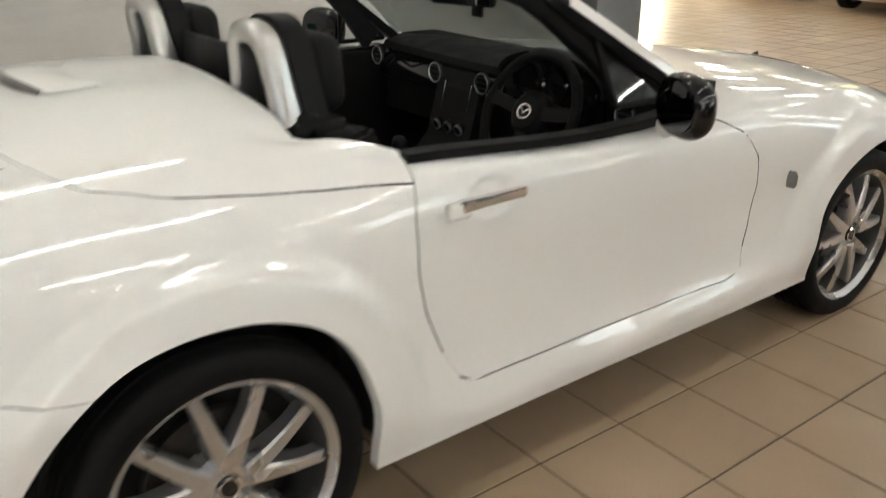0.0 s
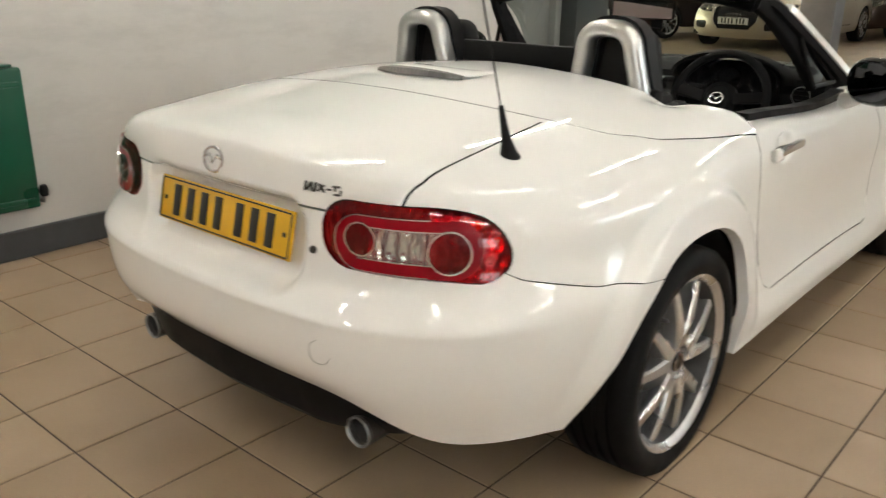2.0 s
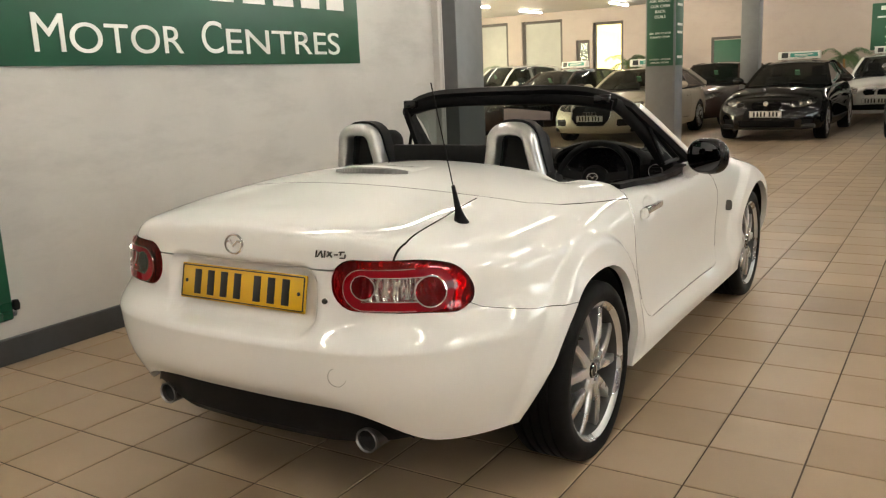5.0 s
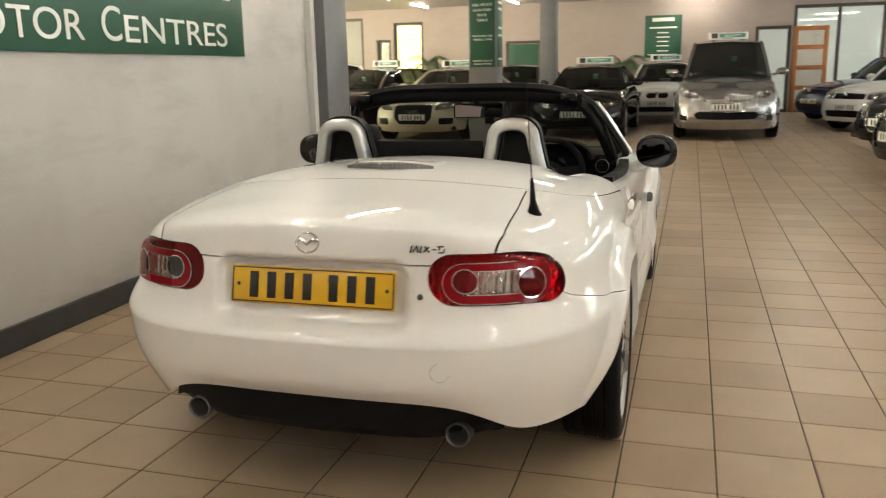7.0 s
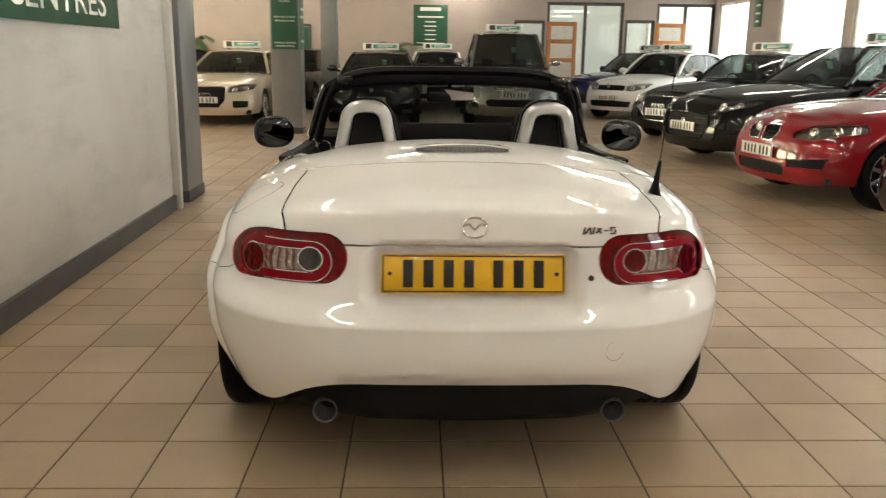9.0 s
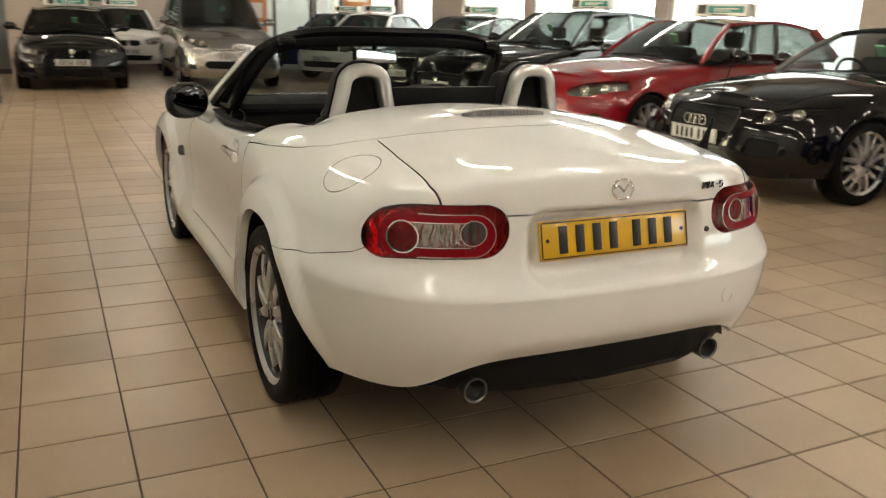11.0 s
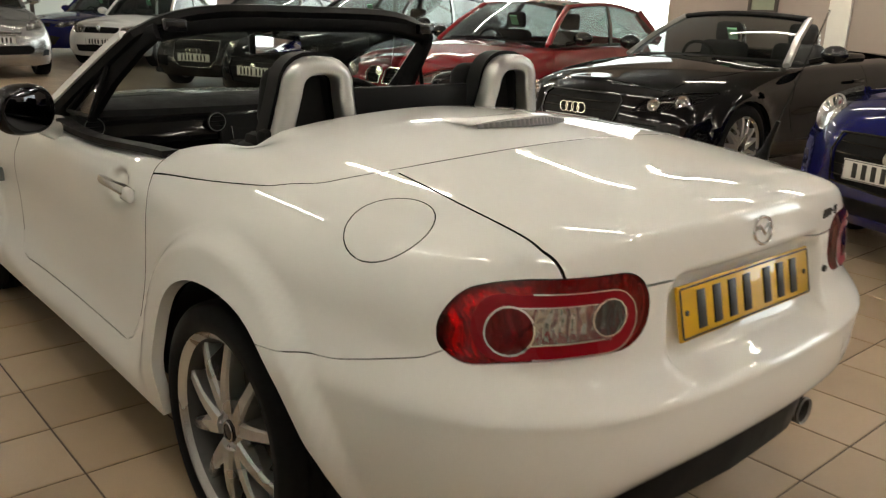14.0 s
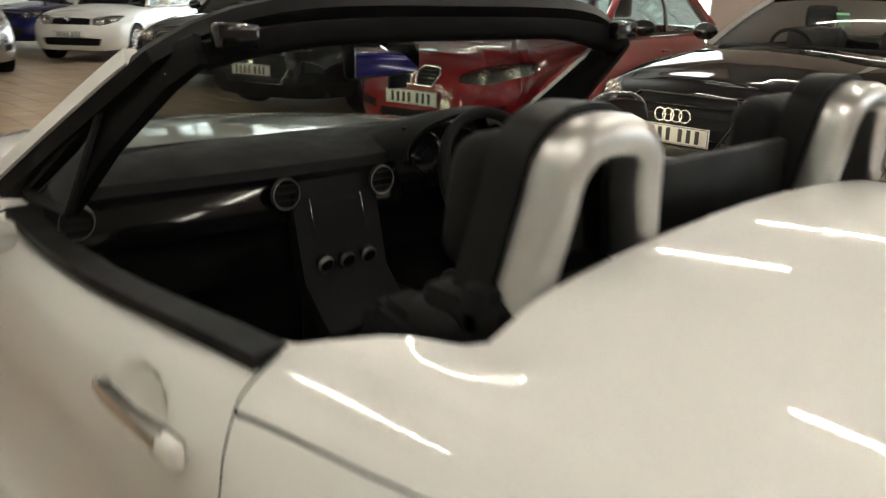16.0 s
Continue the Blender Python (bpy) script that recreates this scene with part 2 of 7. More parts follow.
def thing(name, label, category, m=None, group="", kind=""):
    ob = new(name)
    ob.empty_display_size = 0.1
    ob.matrix_basis = m or Matrix()
    return tagged(ob, label, category, group, kind)


def box(bm, c, s, bev=0.0, rot=None, seg=2):
    """A bevelled box round c with sides s, turned by rot."""
    vs = bmesh.ops.create_cube(bm, size=1.0)["verts"]
    for v in vs:
        v.co = Vector((v.co.x * s[0], v.co.y * s[1], v.co.z * s[2]))
    if bev:
        es = list({e for v in vs for e in v.link_edges})
        out = bmesh.ops.bevel(bm, geom=es, offset=min(bev, min(s) * 0.49), segments=seg, affect="EDGES", profile=0.5)
        vs = list({v for f in out["faces"] for v in f.verts} | {v for v in vs if v.is_valid})
    m = Matrix.Translation(c) @ (rot.to_4x4() if rot else Matrix())
    for v in vs:
        v.co = m @ v.co
    return vs


def sweep(bm, pts, sec, closed=False, up=(0, 0, 1), scales=None, cap=True):
    """Carry the outline sec (pairs) along the points."""
    pts = [Vector(p) for p in pts]
    n, k, rings = len(pts), len(sec), []
    for i, p in enumerate(pts):
        a = pts[(i - 1) % n] if closed or i else p
        b = pts[(i + 1) % n] if closed or i < n - 1 else p
        t = (b - a).normalized()
        side = t.cross(Vector(up))
        side = side.normalized() if side.length > 1e-5 else Vector((1, 0, 0))
        w = side.cross(t)
        s = scales[i] if scales else 1.0
        rings.append([bm.verts.new(p + side * (x * s) + w * (y * s)) for x, y in sec])
    for i in range(n if closed else n - 1):
        r, q = rings[i], rings[(i + 1) % n]
        for j in range(k):
            bm.faces.new((r[j], r[(j + 1) % k], q[(j + 1) % k], q[j]))
    if cap and not closed:
        bm.faces.new(rings[0][::-1])
        bm.faces.new(rings[-1])
    return bm


def disc_sec(r, n=10, sq=1.0):
    return [(r * math.cos(2 * math.pi * i / n), r * sq * math.sin(2 * math.pi * i / n)) for i in range(n)]


def lathe(bm, prof, n=40, m=None, close=False):
    """Turn the profile (radius, along) round the local x axis."""
    m = m or Matrix()
    rings = []
    for i in range(n):
        a = 2 * math.pi * i / n
        rings.append([bm.verts.new(m @ Vector((x, r * math.cos(a), r * math.sin(a)))) for r, x in prof])
    k = len(prof)
    for i in range(n):
        r, q = rings[i], rings[(i + 1) % n]
        for j in range(k if close else k - 1):
            bm.faces.new((r[j], r[(j + 1) % k], q[(j + 1) % k], q[j]))
    return bm


def hermite(xs, ys, x, monotone=True):
    """Smooth curve through the knots."""
    xs, ys, x = np.array(xs, float), np.array(ys, float), np.asarray(x, float)
    h, d = np.diff(xs), np.diff(ys) / np.diff(xs)
    m = np.empty(len(xs))
    m[0], m[-1] = d[0], d[-1]
    m[1:-1] = (d[:-1] * h[1:] + d[1:] * h[:-1]) / (h[:-1] + h[1:])
    if monotone:
        m[1:-1] = np.where(d[:-1] * d[1:] <= 0, 0, np.sign(d[1:]) * np.minimum(np.abs(m[1:-1]), 2.5 * np.minimum(np.abs(d[:-1]), np.abs(d[1:]))))
    i = np.clip(np.searchsorted(xs, x) - 1, 0, len(xs) - 2)
    t = (x - xs[i]) / h[i]
    t = np.clip(t, 0, 1)
    return ((2 * t**3 - 3 * t**2 + 1) * ys[i] + (t**3 - 2 * t**2 + t) * h[i] * m[i] + (-2 * t**3 + 3 * t**2) * ys[i + 1] + (t**3 - t**2) * h[i] * m[i + 1])


def smooth01(a, b, x):
    t = np.clip((x - a) / (b - a), 0, 1)
    return t * t * (3 - 2 * t)


def even_out(G, su, sv):
    """Even out the changes of curvature of half a skin, mirrored at the middle."""
    mir = np.array([-1, 1, 1])
    for ax, sig in ((0, su), (1, sv)):
        r = int(3 * sig) + 1
        k = np.exp(-0.5 * (np.arange(-r, r + 1) / sig) ** 2)
        A = np.moveaxis(G, ax, 0)
        lo, hi = A[r:0:-1], A[-2:-r - 2:-1]
        A = np.concatenate([lo * mir if ax == 0 else 2 * A[:1] - lo, A, hi * mir])
        G = np.moveaxis(sum(w * A[i:len(A) - 2 * r + i] for i, w in enumerate(k / k.sum())), 0, ax)
    return G


def shell(out, st, ins, zt, yc, zc, du=12, dv=7, shape=None, soft=(4.0, 1.8)):
    """Half a car's skin as a grid: out is the widest plan outline from tail to nose, ins and zt how far each level lies
    inside it and how high, at the stations st; yc and zc the line along the middle."""
    out = np.array(out)
    k = len(out)
    ext = np.vstack([[-out[1][0], out[1][1]], out, [-out[-2][0], out[-2][1]]])
    u = np.linspace(0, k - 1, (k - 1) * du + 1)
    kn = np.arange(-1, k + 1)
    bx, by = hermite(kn, ext[:, 0], u, False), hermite(kn, ext[:, 1], u, False)
    tx, ty = np.gradient(bx), np.gradient(by)
    ln = np.hypot(tx, ty)
    nx, ny = ty / ln, -tx / ln
    nx[0] = nx[-1] = 0
    ycu = hermite(range(k), yc, u)
    zcu = hermite(*zc, ycu)
    L = len(ins)
    P = np.zeros((len(u), L + 3, 3))
    for j in range(L):
        (sa, va), (sb, vb) = [r if isinstance(r[0], tuple) else (st, r) for r in (ins[j], zt[j])]
        d = hermite(sa, va, u)
        P[:, j] = np.stack([bx - nx * d, by - ny * d, hermite(sb, vb, u)], 1)
    e = P[:, L - 1]
    mid = np.stack([0 * u, ycu, zcu], 1)
    for j, (f, g) in enumerate(((0.28, 0.5), (0.62, 0.86), (1.0, 1.0))):
        P[:, L + j, :2] = e[:, :2] + (mid[:, :2] - e[:, :2]) * f
        P[:, L + j, 2] = e[:, 2] + (mid[:, 2] - e[:, 2]) * g
    gh = P[:, L + 1] * np.array([-1, 1, 1])
    P = np.concatenate([P, gh[:, None]], 1)
    n = L + 3
    kn = np.concatenate([[0], np.cumsum(np.sqrt(np.linalg.norm(np.diff(P, axis=1), axis=2).mean(0)))])
    v = np.concatenate([np.linspace(kn[j], kn[j + 1], dv, endpoint=False) for j in range(n - 1)] + [[kn[n - 1]]])
    G = np.zeros((len(u), len(v), 3))
    h = np.diff(kn)
    d = np.diff(P, axis=1) / h[None, :, None]
    m = np.empty_like(P)
    m[:, 0], m[:, -1] = d[:, 0], d[:, -1]
    m[:, 1:-1] = (d[:, :-1] * h[None, 1:, None] + d[:, 1:] * h[None, :-1, None]) / (h[:-1] + h[1:])[None, :, None]
    for q, vv in enumerate(v):
        i = min(max(int(np.searchsorted(kn, vv)) - 1, 0), n - 2)
        t = (vv - kn[i]) / h[i]
        G[:, q] = ((2 * t**3 - 3 * t**2 + 1) * P[:, i] + (t**3 - 2 * t**2 + t) * h[i] * m[:, i] + (-2 * t**3 + 3 * t**2) * P[:, i + 1] + (t**3 - t**2) * h[i] * m[:, i + 1])
    G[0, :, 0] = G[-1, :, 0] = 0
    G[:, -1, 0] = 0
    G = even_out(G, soft[0] * du / 16, soft[1] * dv / 9)
    G[0, :, 0] = G[-1, :, 0] = 0
    G[:, -1, 0] = 0
    if shape:
        G = shape(G)
    du_, dv_ = np.gradient(G, axis=0), np.gradient(G, axis=1)
    du_[0, :, 1:] = 0
    du_[-1, :, 1:] = 0
    dv_[:, -1, 1:] = 0
    dv_[:, -1, 0] = np.minimum(dv_[:, -1, 0], -1e-6)
    N = np.cross(du_, dv_)
    N /= np.maximum(np.linalg.norm(N, axis=2, keepdims=True), 1e-9)
    return G, N


def skin(G, N, offset=0.0, step=1):
    """Both halves of a shell as one bmesh, its true normals kept in a layer."""
    G, N = G[::step, ::step], N[::step, ::step]
    bm = bmesh.new()
    lay = bm.verts.layers.float_vector.new("true_normal")
    a, b = G.shape[:2]

    def put(i, j, s):
        n = Vector((N[i, j, 0] * s, N[i, j, 1], N[i, j, 2]))
        v = bm.verts.new(Vector((G[i, j, 0] * s, G[i, j, 1], G[i, j, 2])) + n * offset)
        v[lay] = n
        return v
    R = [[put(i, j, 1) for j in range(b)] for i in range(a)]
    Lf = [[R[i][j] if abs(G[i, j, 0]) < 1e-9 else put(i, j, -1) for j in range(b)] for i in range(a)]
    for i in range(a - 1):
        for j in range(b - 1):
            for g, o in ((R, 1), (Lf, -1)):
                q = [g[i][j], g[i + 1][j], g[i + 1][j + 1], g[i][j + 1]][::o]
                if len(set(q)) == 4:
                    bm.faces.new(q)
    return bm


def cut(bm, f):
    """Slice the faces along the line where f is nought."""
    lay = bm.verts.layers.float_vector["true_normal"]
    val = {v: f(v.co) for v in bm.verts}
    for e in bm.edges:
        a, b = e.verts
        if val[a] * val[b] < 0:
            t = val[a] / (val[a] - val[b])
            if t < 0.04:
                val[a] = 0.0
            elif t > 0.96:
                val[b] = 0.0
    for e in [e for e in bm.edges if val[e.verts[0]] * val[e.verts[1]] < 0]:
        a, b = e.verts
        t = val[a] / (val[a] - val[b])
        n = (a[lay].lerp(b[lay], t)).normalized()
        _, v = bmesh.utils.edge_split(e, a, t)
        v[lay], val[v] = n, 0.0
    for fc in list(bm.faces):
        z = [v for v in fc.verts if val[v] == 0.0]
        if len(z) == 2 and not any(z[1] in e.verts for e in z[0].link_edges if fc in e.link_faces):
            bmesh.utils.face_split(fc, z[0], z[1])


def panels(bm, kind_of):
    """Sort the faces by kind_of(middle); returns for each kind the vertices, normals and faces."""
    lay = bm.verts.layers.float_vector["true_normal"]
    sets = {}
    for fc in bm.faces:
        k = kind_of(fc.calc_center_median())
        if k:
            sets.setdefault(k, []).append(fc)
    res = {}
    for k, fs in sets.items():
        ix, co, no, fa = {}, [], [], []
        for fc in fs:
            for v in fc.verts:
                if v not in ix:
                    ix[v] = len(co)
                    co.append(v.co.copy())
                    no.append(Vector(v[lay]))
            fa.append([ix[v] for v in fc.verts])
        res[k] = (co, no, fa)
    return res


def panel(name, data, mat, parent, label="", lift=0.0, edge=0.012, move=None, seal=None):
    """One body panel with a turned-in edge. move(co, n) may shift its points. Chosen edges are coloured black as
    shut-line shade.
    """
    co, no, fa = data
    co = [move(c, n) if move else c + n * lift for c, n in zip(co, no)]
    no = list(no)
    dark = []
    if edge:
        cnt = {}
        for f in fa:
            for a, b in zip(f, f[1:] + f[:1]):
                cnt[(min(a, b), max(a, b))] = cnt.get((min(a, b), max(a, b)), []) + [(a, b)]
        fa = list(fa)
        for ab in cnt.values():
            if len(ab) == 1:
                a, b = ab[0]
                q = [co[b], co[a], co[a] - no[a] * edge, co[b] - no[b] * edge]
                n = (q[1] - q[0]).cross(q[2] - q[0])
                n = n.normalized() if n.length > 1e-12 else no[a]
                i = len(co)
                co += q
                no += [n] * 4
                fa.append([i, i + 1, i + 2, i + 3])
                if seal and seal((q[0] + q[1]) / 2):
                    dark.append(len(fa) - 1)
    me = bpy.data.meshes.new(name)
    me.from_pydata([tuple(c) for c in co], [], fa)
    me.polygons.foreach_set("use_smooth", [True] * len(fa))
    me.normals_split_custom_set_from_vertices([tuple(n) for n in no])
    me.materials.append(mat)
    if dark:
        me.materials.append(GAPSHADE)
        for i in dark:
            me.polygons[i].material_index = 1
    ob = new(name, me)
    ob.parent = parent
    return tagged(ob, label)


def hull(pts):
    """Signed distance to a closed outline in the plane: minus inside."""
    pts = [Vector(p) for p in pts]

    def f(x, y):
        p, d, s = Vector((x, y)), 1e9, 1.0
        for a, b in zip(pts, pts[1:] + pts[:1]):
            e, w = b - a, p - a
            t = max(0.0, min(1.0, w.dot(e) / e.dot(e)))
            d = min(d, (w - e * t).length)
            if (a.y > p.y) != (b.y > p.y) and p.x < (b.x - a.x) * (p.y - a.y) / (b.y - a.y) + a.x:
                s = -s
        return d * s
    return f


def capsule(x, y, cx, cy, hw, hh, r):
    """Signed distance to a rounded rectangle."""
    dx, dy = abs(x - cx) - hw + r, abs(y - cy) - hh + r
    return math.hypot(max(dx, 0), max(dy, 0)) + min(max(dx, dy), 0) - r


def lettering(name, body, size, mat, parent, m, width=None, label=""):
    """Raised letters in the built-in font as a mesh."""
    cu = bpy.data.curves.new(name, "FONT")
    cu.body, cu.size, cu.extrude, cu.align_x, cu.align_y = body, size, 0.002, "CENTER", "CENTER"
    tmp = new(name, cu)
    me = bpy.data.meshes.new_from_object(tmp.evaluated_get(bpy.context.evaluated_depsgraph_get()))
    bpy.data.objects.remove(tmp)
    me.materials.clear()
    me.materials.append(mat)
    if width:
        xs = [v.co.x for v in me.vertices]
        k = width / (max(xs) - min(xs))
        for v in me.vertices:
            v.co.x *= k
    ob = new(name, me)
    ob.parent = parent
    ob.matrix_basis = m
    return tagged(ob, label)

# ---- the showroom ----
CEILING = 3.2
WALL_TURN = radians(1.5)


def on_wall(y, z, off=0.0):
    """A place on the side wall's face, with the wall's turn; local x runs out of the wall into the room."""
    return Matrix.Translation((-2.085, 0, 0)) @ Matrix.Rotation(WALL_TURN, 4, "Z") @ Matrix.Translation((off, y, z))


def structure(name, bm, mat, label, m=None, smooth=0.0):
    ob = part(name, bm, mat, None, label, smooth)
    if m:
        ob.matrix_basis = m
    return tagged(ob, category=name.split("_")[0], kind="structure")


bm = bmesh.new()
box(bm, (-0.125, -1.65, CEILING / 2), (0.25, 10.9, CEILING))
structure("wall_west", bm, WALL, "grey-white painted side wall with scuffs", on_wall(0, 0))
bm = bmesh.new()
box(bm, (0.014, -1.65, 0.065), (0.028, 10.9, 0.13), 0.006)
structure("baseboard", bm, SKIRT, "dark grey painted skirting along the side wall", on_wall(0, 0))
bm = bmesh.new()
box(bm, (0, 0, CEILING / 2), (0.12, 0.05, CEILING), 0.006)
box(bm, (0.03, 0.05, CEILING / 2), (0.05, 0.03, CEILING), 0.006)
structure("trim", bm, plain("pale conduit paint", (0.5, 0.49, 0.47), 0.4), "pale grey conduit and trim at the wall's end", on_wall(3.83, 0))


def pillar(name, m, w, d, label, base=0.1):
    t = thing(name, label, "column", m, kind="structure")
    bm = bmesh.new()
    box(bm, (0, 0, CEILING / 2), (w, d, CEILING), 0.012)
    part("shaft", bm, STEEL, t)
    bm = bmesh.new()
    box(bm, (0, 0, base / 2), (w + 0.02, d + 0.02, base), 0.006)
    part("skirting", bm, SKIRT, t)
    return t


pillar("column_1", Matrix.Translation((-2.29, 4.42, 0)), 0.26, 0.5, "dark grey painted steel column at the wall's end")
pillar("column_2", Matrix.Translation((-2.29, 10.86, 0)), 0.48, 0.42, "grey painted square column with green posters")
pillar("column_3", Matrix.Translation((-2.25, 17.1, 0)), 0.38, 0.38, "plain grey painted square column")

for nm, c, s, mat, lab in (
        ("wall_south", (-2.4, -7.1, CEILING / 2), (22.8, 0.2, CEILING), FARWALL, "cream painted wall behind the white roadster"),
        ("wall_bay_south", (-8.0, 4.1, CEILING / 2), (11.2, 0.2, CEILING), FARWALL, "cream painted wall closing the side bay"),
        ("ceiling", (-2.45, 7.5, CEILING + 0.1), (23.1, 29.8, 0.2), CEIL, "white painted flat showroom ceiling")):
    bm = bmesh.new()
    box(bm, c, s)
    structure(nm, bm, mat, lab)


def walled(name, along, at, lo, hi, holes, mat, label, thick=0.2):
    """A wall along x or y with openings (from, to, sill, head)."""
    bm = bmesh.new()

    def slab(a, b, z0, z1):
        if b - a > 0.01 and z1 - z0 > 0.01:
            c, s = ((a + b) / 2, at, (z0 + z1) / 2), (b - a, thick, z1 - z0)
            if along == "y":
                c, s = (c[1], c[0], c[2]), (s[1], s[0], s[2])
            box(bm, c, s)
    p = lo
    for a, b, z0, z1 in holes:
        slab(p, a, 0, CEILING)
        slab(a, b, 0, z0)
        slab(a, b, z1, CEILING)
        p = b
    slab(p, hi, 0, CEILING)
    structure(name, bm, mat, label)


def window(name, along, at, a, b, z0, z1, cols, rows, label, frame_mat, w=0.06, pane_mat=None):
    t = thing(name, label, "window", kind="structure")
    sw = (lambda c: c) if along == "x" else (lambda c: (c[1], c[0], c[2]))
    bm = bmesh.new()
    for i in range(cols + 1):
        x = a + (b - a) * i / cols
        x += w / 2 if i == 0 else (-w / 2 if i == cols else 0)
        box(bm, sw((x, at, (z0 + z1) / 2)), sw((w, 0.09, z1 - z0)), 0.008)
    for j in range(rows + 1):
        z = z0 + (z1 - z0) * j / rows
        z += w / 2 if j == 0 else (-w / 2 if j == rows else 0)
        box(bm, sw(((a + b) / 2, at, z)), sw((b - a - 2 * w, 0.08, w)), 0.008)
    part("window_frame", bm, frame_mat, t)
    for i in range(cols):
        for j in range(rows):
            bm = bmesh.new()
            xa, xb = a + (b - a) * i / cols + w * 0.6, a + (b - a) * (i + 1) / cols - w * 0.6
            za, zb = z0 + (z1 - z0) * j / rows + w * 0.6, z0 + (z1 - z0) * (j + 1) / rows - w * 0.6
            box(bm, sw(((xa + xb) / 2, at, (za + zb) / 2)), sw((xb - xa, 0.006, zb - za)))
            g = part("pane", bm, pane_mat or GLASS, t)
            g.visible_shadow = False
    return t


DARKFRAME = plain("dark window frame paint", (0.06, 0.05, 0.045), 0.4)
EAST = 8.7
windows_e = [(-6.4, -3.9), (5.4, 9.3), (9.7, 13.9), (14.3, 17.4), (19.4, 21.6)]
walled("wall_east", "y", EAST, -7.0, 22.0, [(a, b, 0.55, 2.85) for a, b in windows_e], FARWALL, "cream wall with large showroom windows")
for a, b in windows_e:
    window("window_%d" % (windows_e.index((a, b)) + 1), "y", EAST, a, b, 0.55, 2.85, 2, 1, "large showroom window with bright daylight outside", plain("white window frame", (0.7, 0.69, 0.66), 0.4))
NORTH = 22.0
wins_n = [(-12.3, -10.8, 1.0, 3.0), (-10.3, -8.9, 1.0, 2.98), (-8.45, -8.0, 0.0, 2.3), (-7.9, -6.93, 0.0, 2.8), (2.66, 3.58, 0.0, 2.33), (3.62, 5.9, 0.0, 2.86), (5.94, 6.83, 0.0, 2.38), (6.87, 8.6, 0.0, 2.86)]
FROST = plain("frosted grey pane", (0.30, 0.295, 0.27), 0.35, vary=0.1, scale=3)
walled("wall_north", "x", NORTH, -13.6, 8.8, wins_n, FARWALL, "cream painted far wall with office windows and doors")
for k, (a, b, z0, z1) in enumerate(wins_n):
    window("window_%d" % (k + 6), "x", NORTH, a, b, z0, z1, 2 if b - a > 1.5 else 1, 1, "dark-framed frosted grey office window" if k < 2 else "dark-framed office glazing with a pale bright room behind", DARKFRAME, 0.09, FROST if k < 2 else None)
bm = bmesh.new()
box(bm, (EAST + 1.2, 8, 1.6), (0.02, 34, 5))
structure("backdrop_1", bm, DAY, "bright overcast daylight outside the windows")
bm = bmesh.new()
box(bm, (4.05, NORTH + 0.8, 1.6), (5.5, 0.02, 5))
structure("backdrop_2", bm, glow("lit office", (1.0, 0.94, 0.84), 0.42), "pale lit office behind the partition")
bm = bmesh.new()
box(bm, (7.9, NORTH + 0.8, 1.6), (2.0, 0.02, 5))
structure("backdrop_5", bm, glow("bright glazed porch", (1.0, 0.96, 0.90), 1.1), "bright glazed porch behind the partition")
bm = bmesh.new()
box(bm, (-7.4, NORTH + 0.8, 1.6), (1.6, 0.02, 5))
structure("backdrop_3", bm, glow("warm lit lobby", (1.0, 0.74, 0.30), 3.6), "warm bright lobby behind the far bay")

# unseen windows with a glowing sheet outside, added to light the side bay
wins_b = [(6.2, 10.2), (10.8, 14.8), (15.4, 19.4)]
walled("wall_bay", "y", -13.6, 4.2, 22.0, [(a, b, 0.4, 2.8) for a, b in wins_b], FARWALL, "cream end wall of the side bay with large windows")
for k, (a, b) in enumerate(wins_b):
    window("window_%d" % (k + 14), "y", -13.6, a, b, 0.4, 2.8, 2, 1, "large window onto a sun-bright yard", DARKFRAME)
bm = bmesh.new()
box(bm, (-14.8, 12.5, 1.6), (0.02, 20, 5))
structure("backdrop_4", bm, BAYGLOW, "sun-bright yard outside the side bay")

# wooden glazed door in the partition
t = thing("door_1", "orange varnished wooden door with four glazed panels", "door", Matrix.Translation((4.08, NORTH - 0.09, 0)), kind="structure")
bm = bmesh.new()
for x in (-0.38, 0.38):
    box(bm, (x, 0, 1.15), (0.12, 0.045, 2.3), 0.006)
for z in (0.12, 0.66, 1.2, 1.74, 2.24):
    box(bm, (0, 0, z), (0.64, 0.04, 0.12 if z > 0.2 else 0.24), 0.006)
part("door_frame", bm, WOOD, t)
for z in (0.42, 0.93, 1.47, 1.99):
    bm = bmesh.new()
    box(bm, (0, 0, z), (0.62, 0.008, 0.42))
    part("pane", bm, plain("frosted pane", (0.62, 0.6, 0.54), 0.3), t)
bm = bmesh.new()
sweep(bm, [(0.36, -0.05, 1.0), (0.36, -0.07, 1.0), (0.28, -0.07, 1.0)], disc_sec(0.01, 8))
part("door_handle", bm, CHROME, t)
copy_thing(t, Matrix.Translation((7.30, NORTH - 0.09, 0)))
# dark green door beside the plain column
t = thing("door_2", "dark green flush door in the far wall", "door", Matrix.Translation((-3.80, NORTH - 0.13, 0)), kind="structure")
bm = bmesh.new()
box(bm, (0, 0, 1.02), (0.9, 0.045, 2.04), 0.006)
part("leaf", bm, GREEN, t)
bm = bmesh.new()
for x in (-0.49, 0.49):
    box(bm, (x, 0, 1.05), (0.07, 0.06, 2.1), 0.005)
box(bm, (0, 0, 2.1), (1.05, 0.06, 0.07), 0.005)
part("door_frame", bm, DARKFRAME, t)

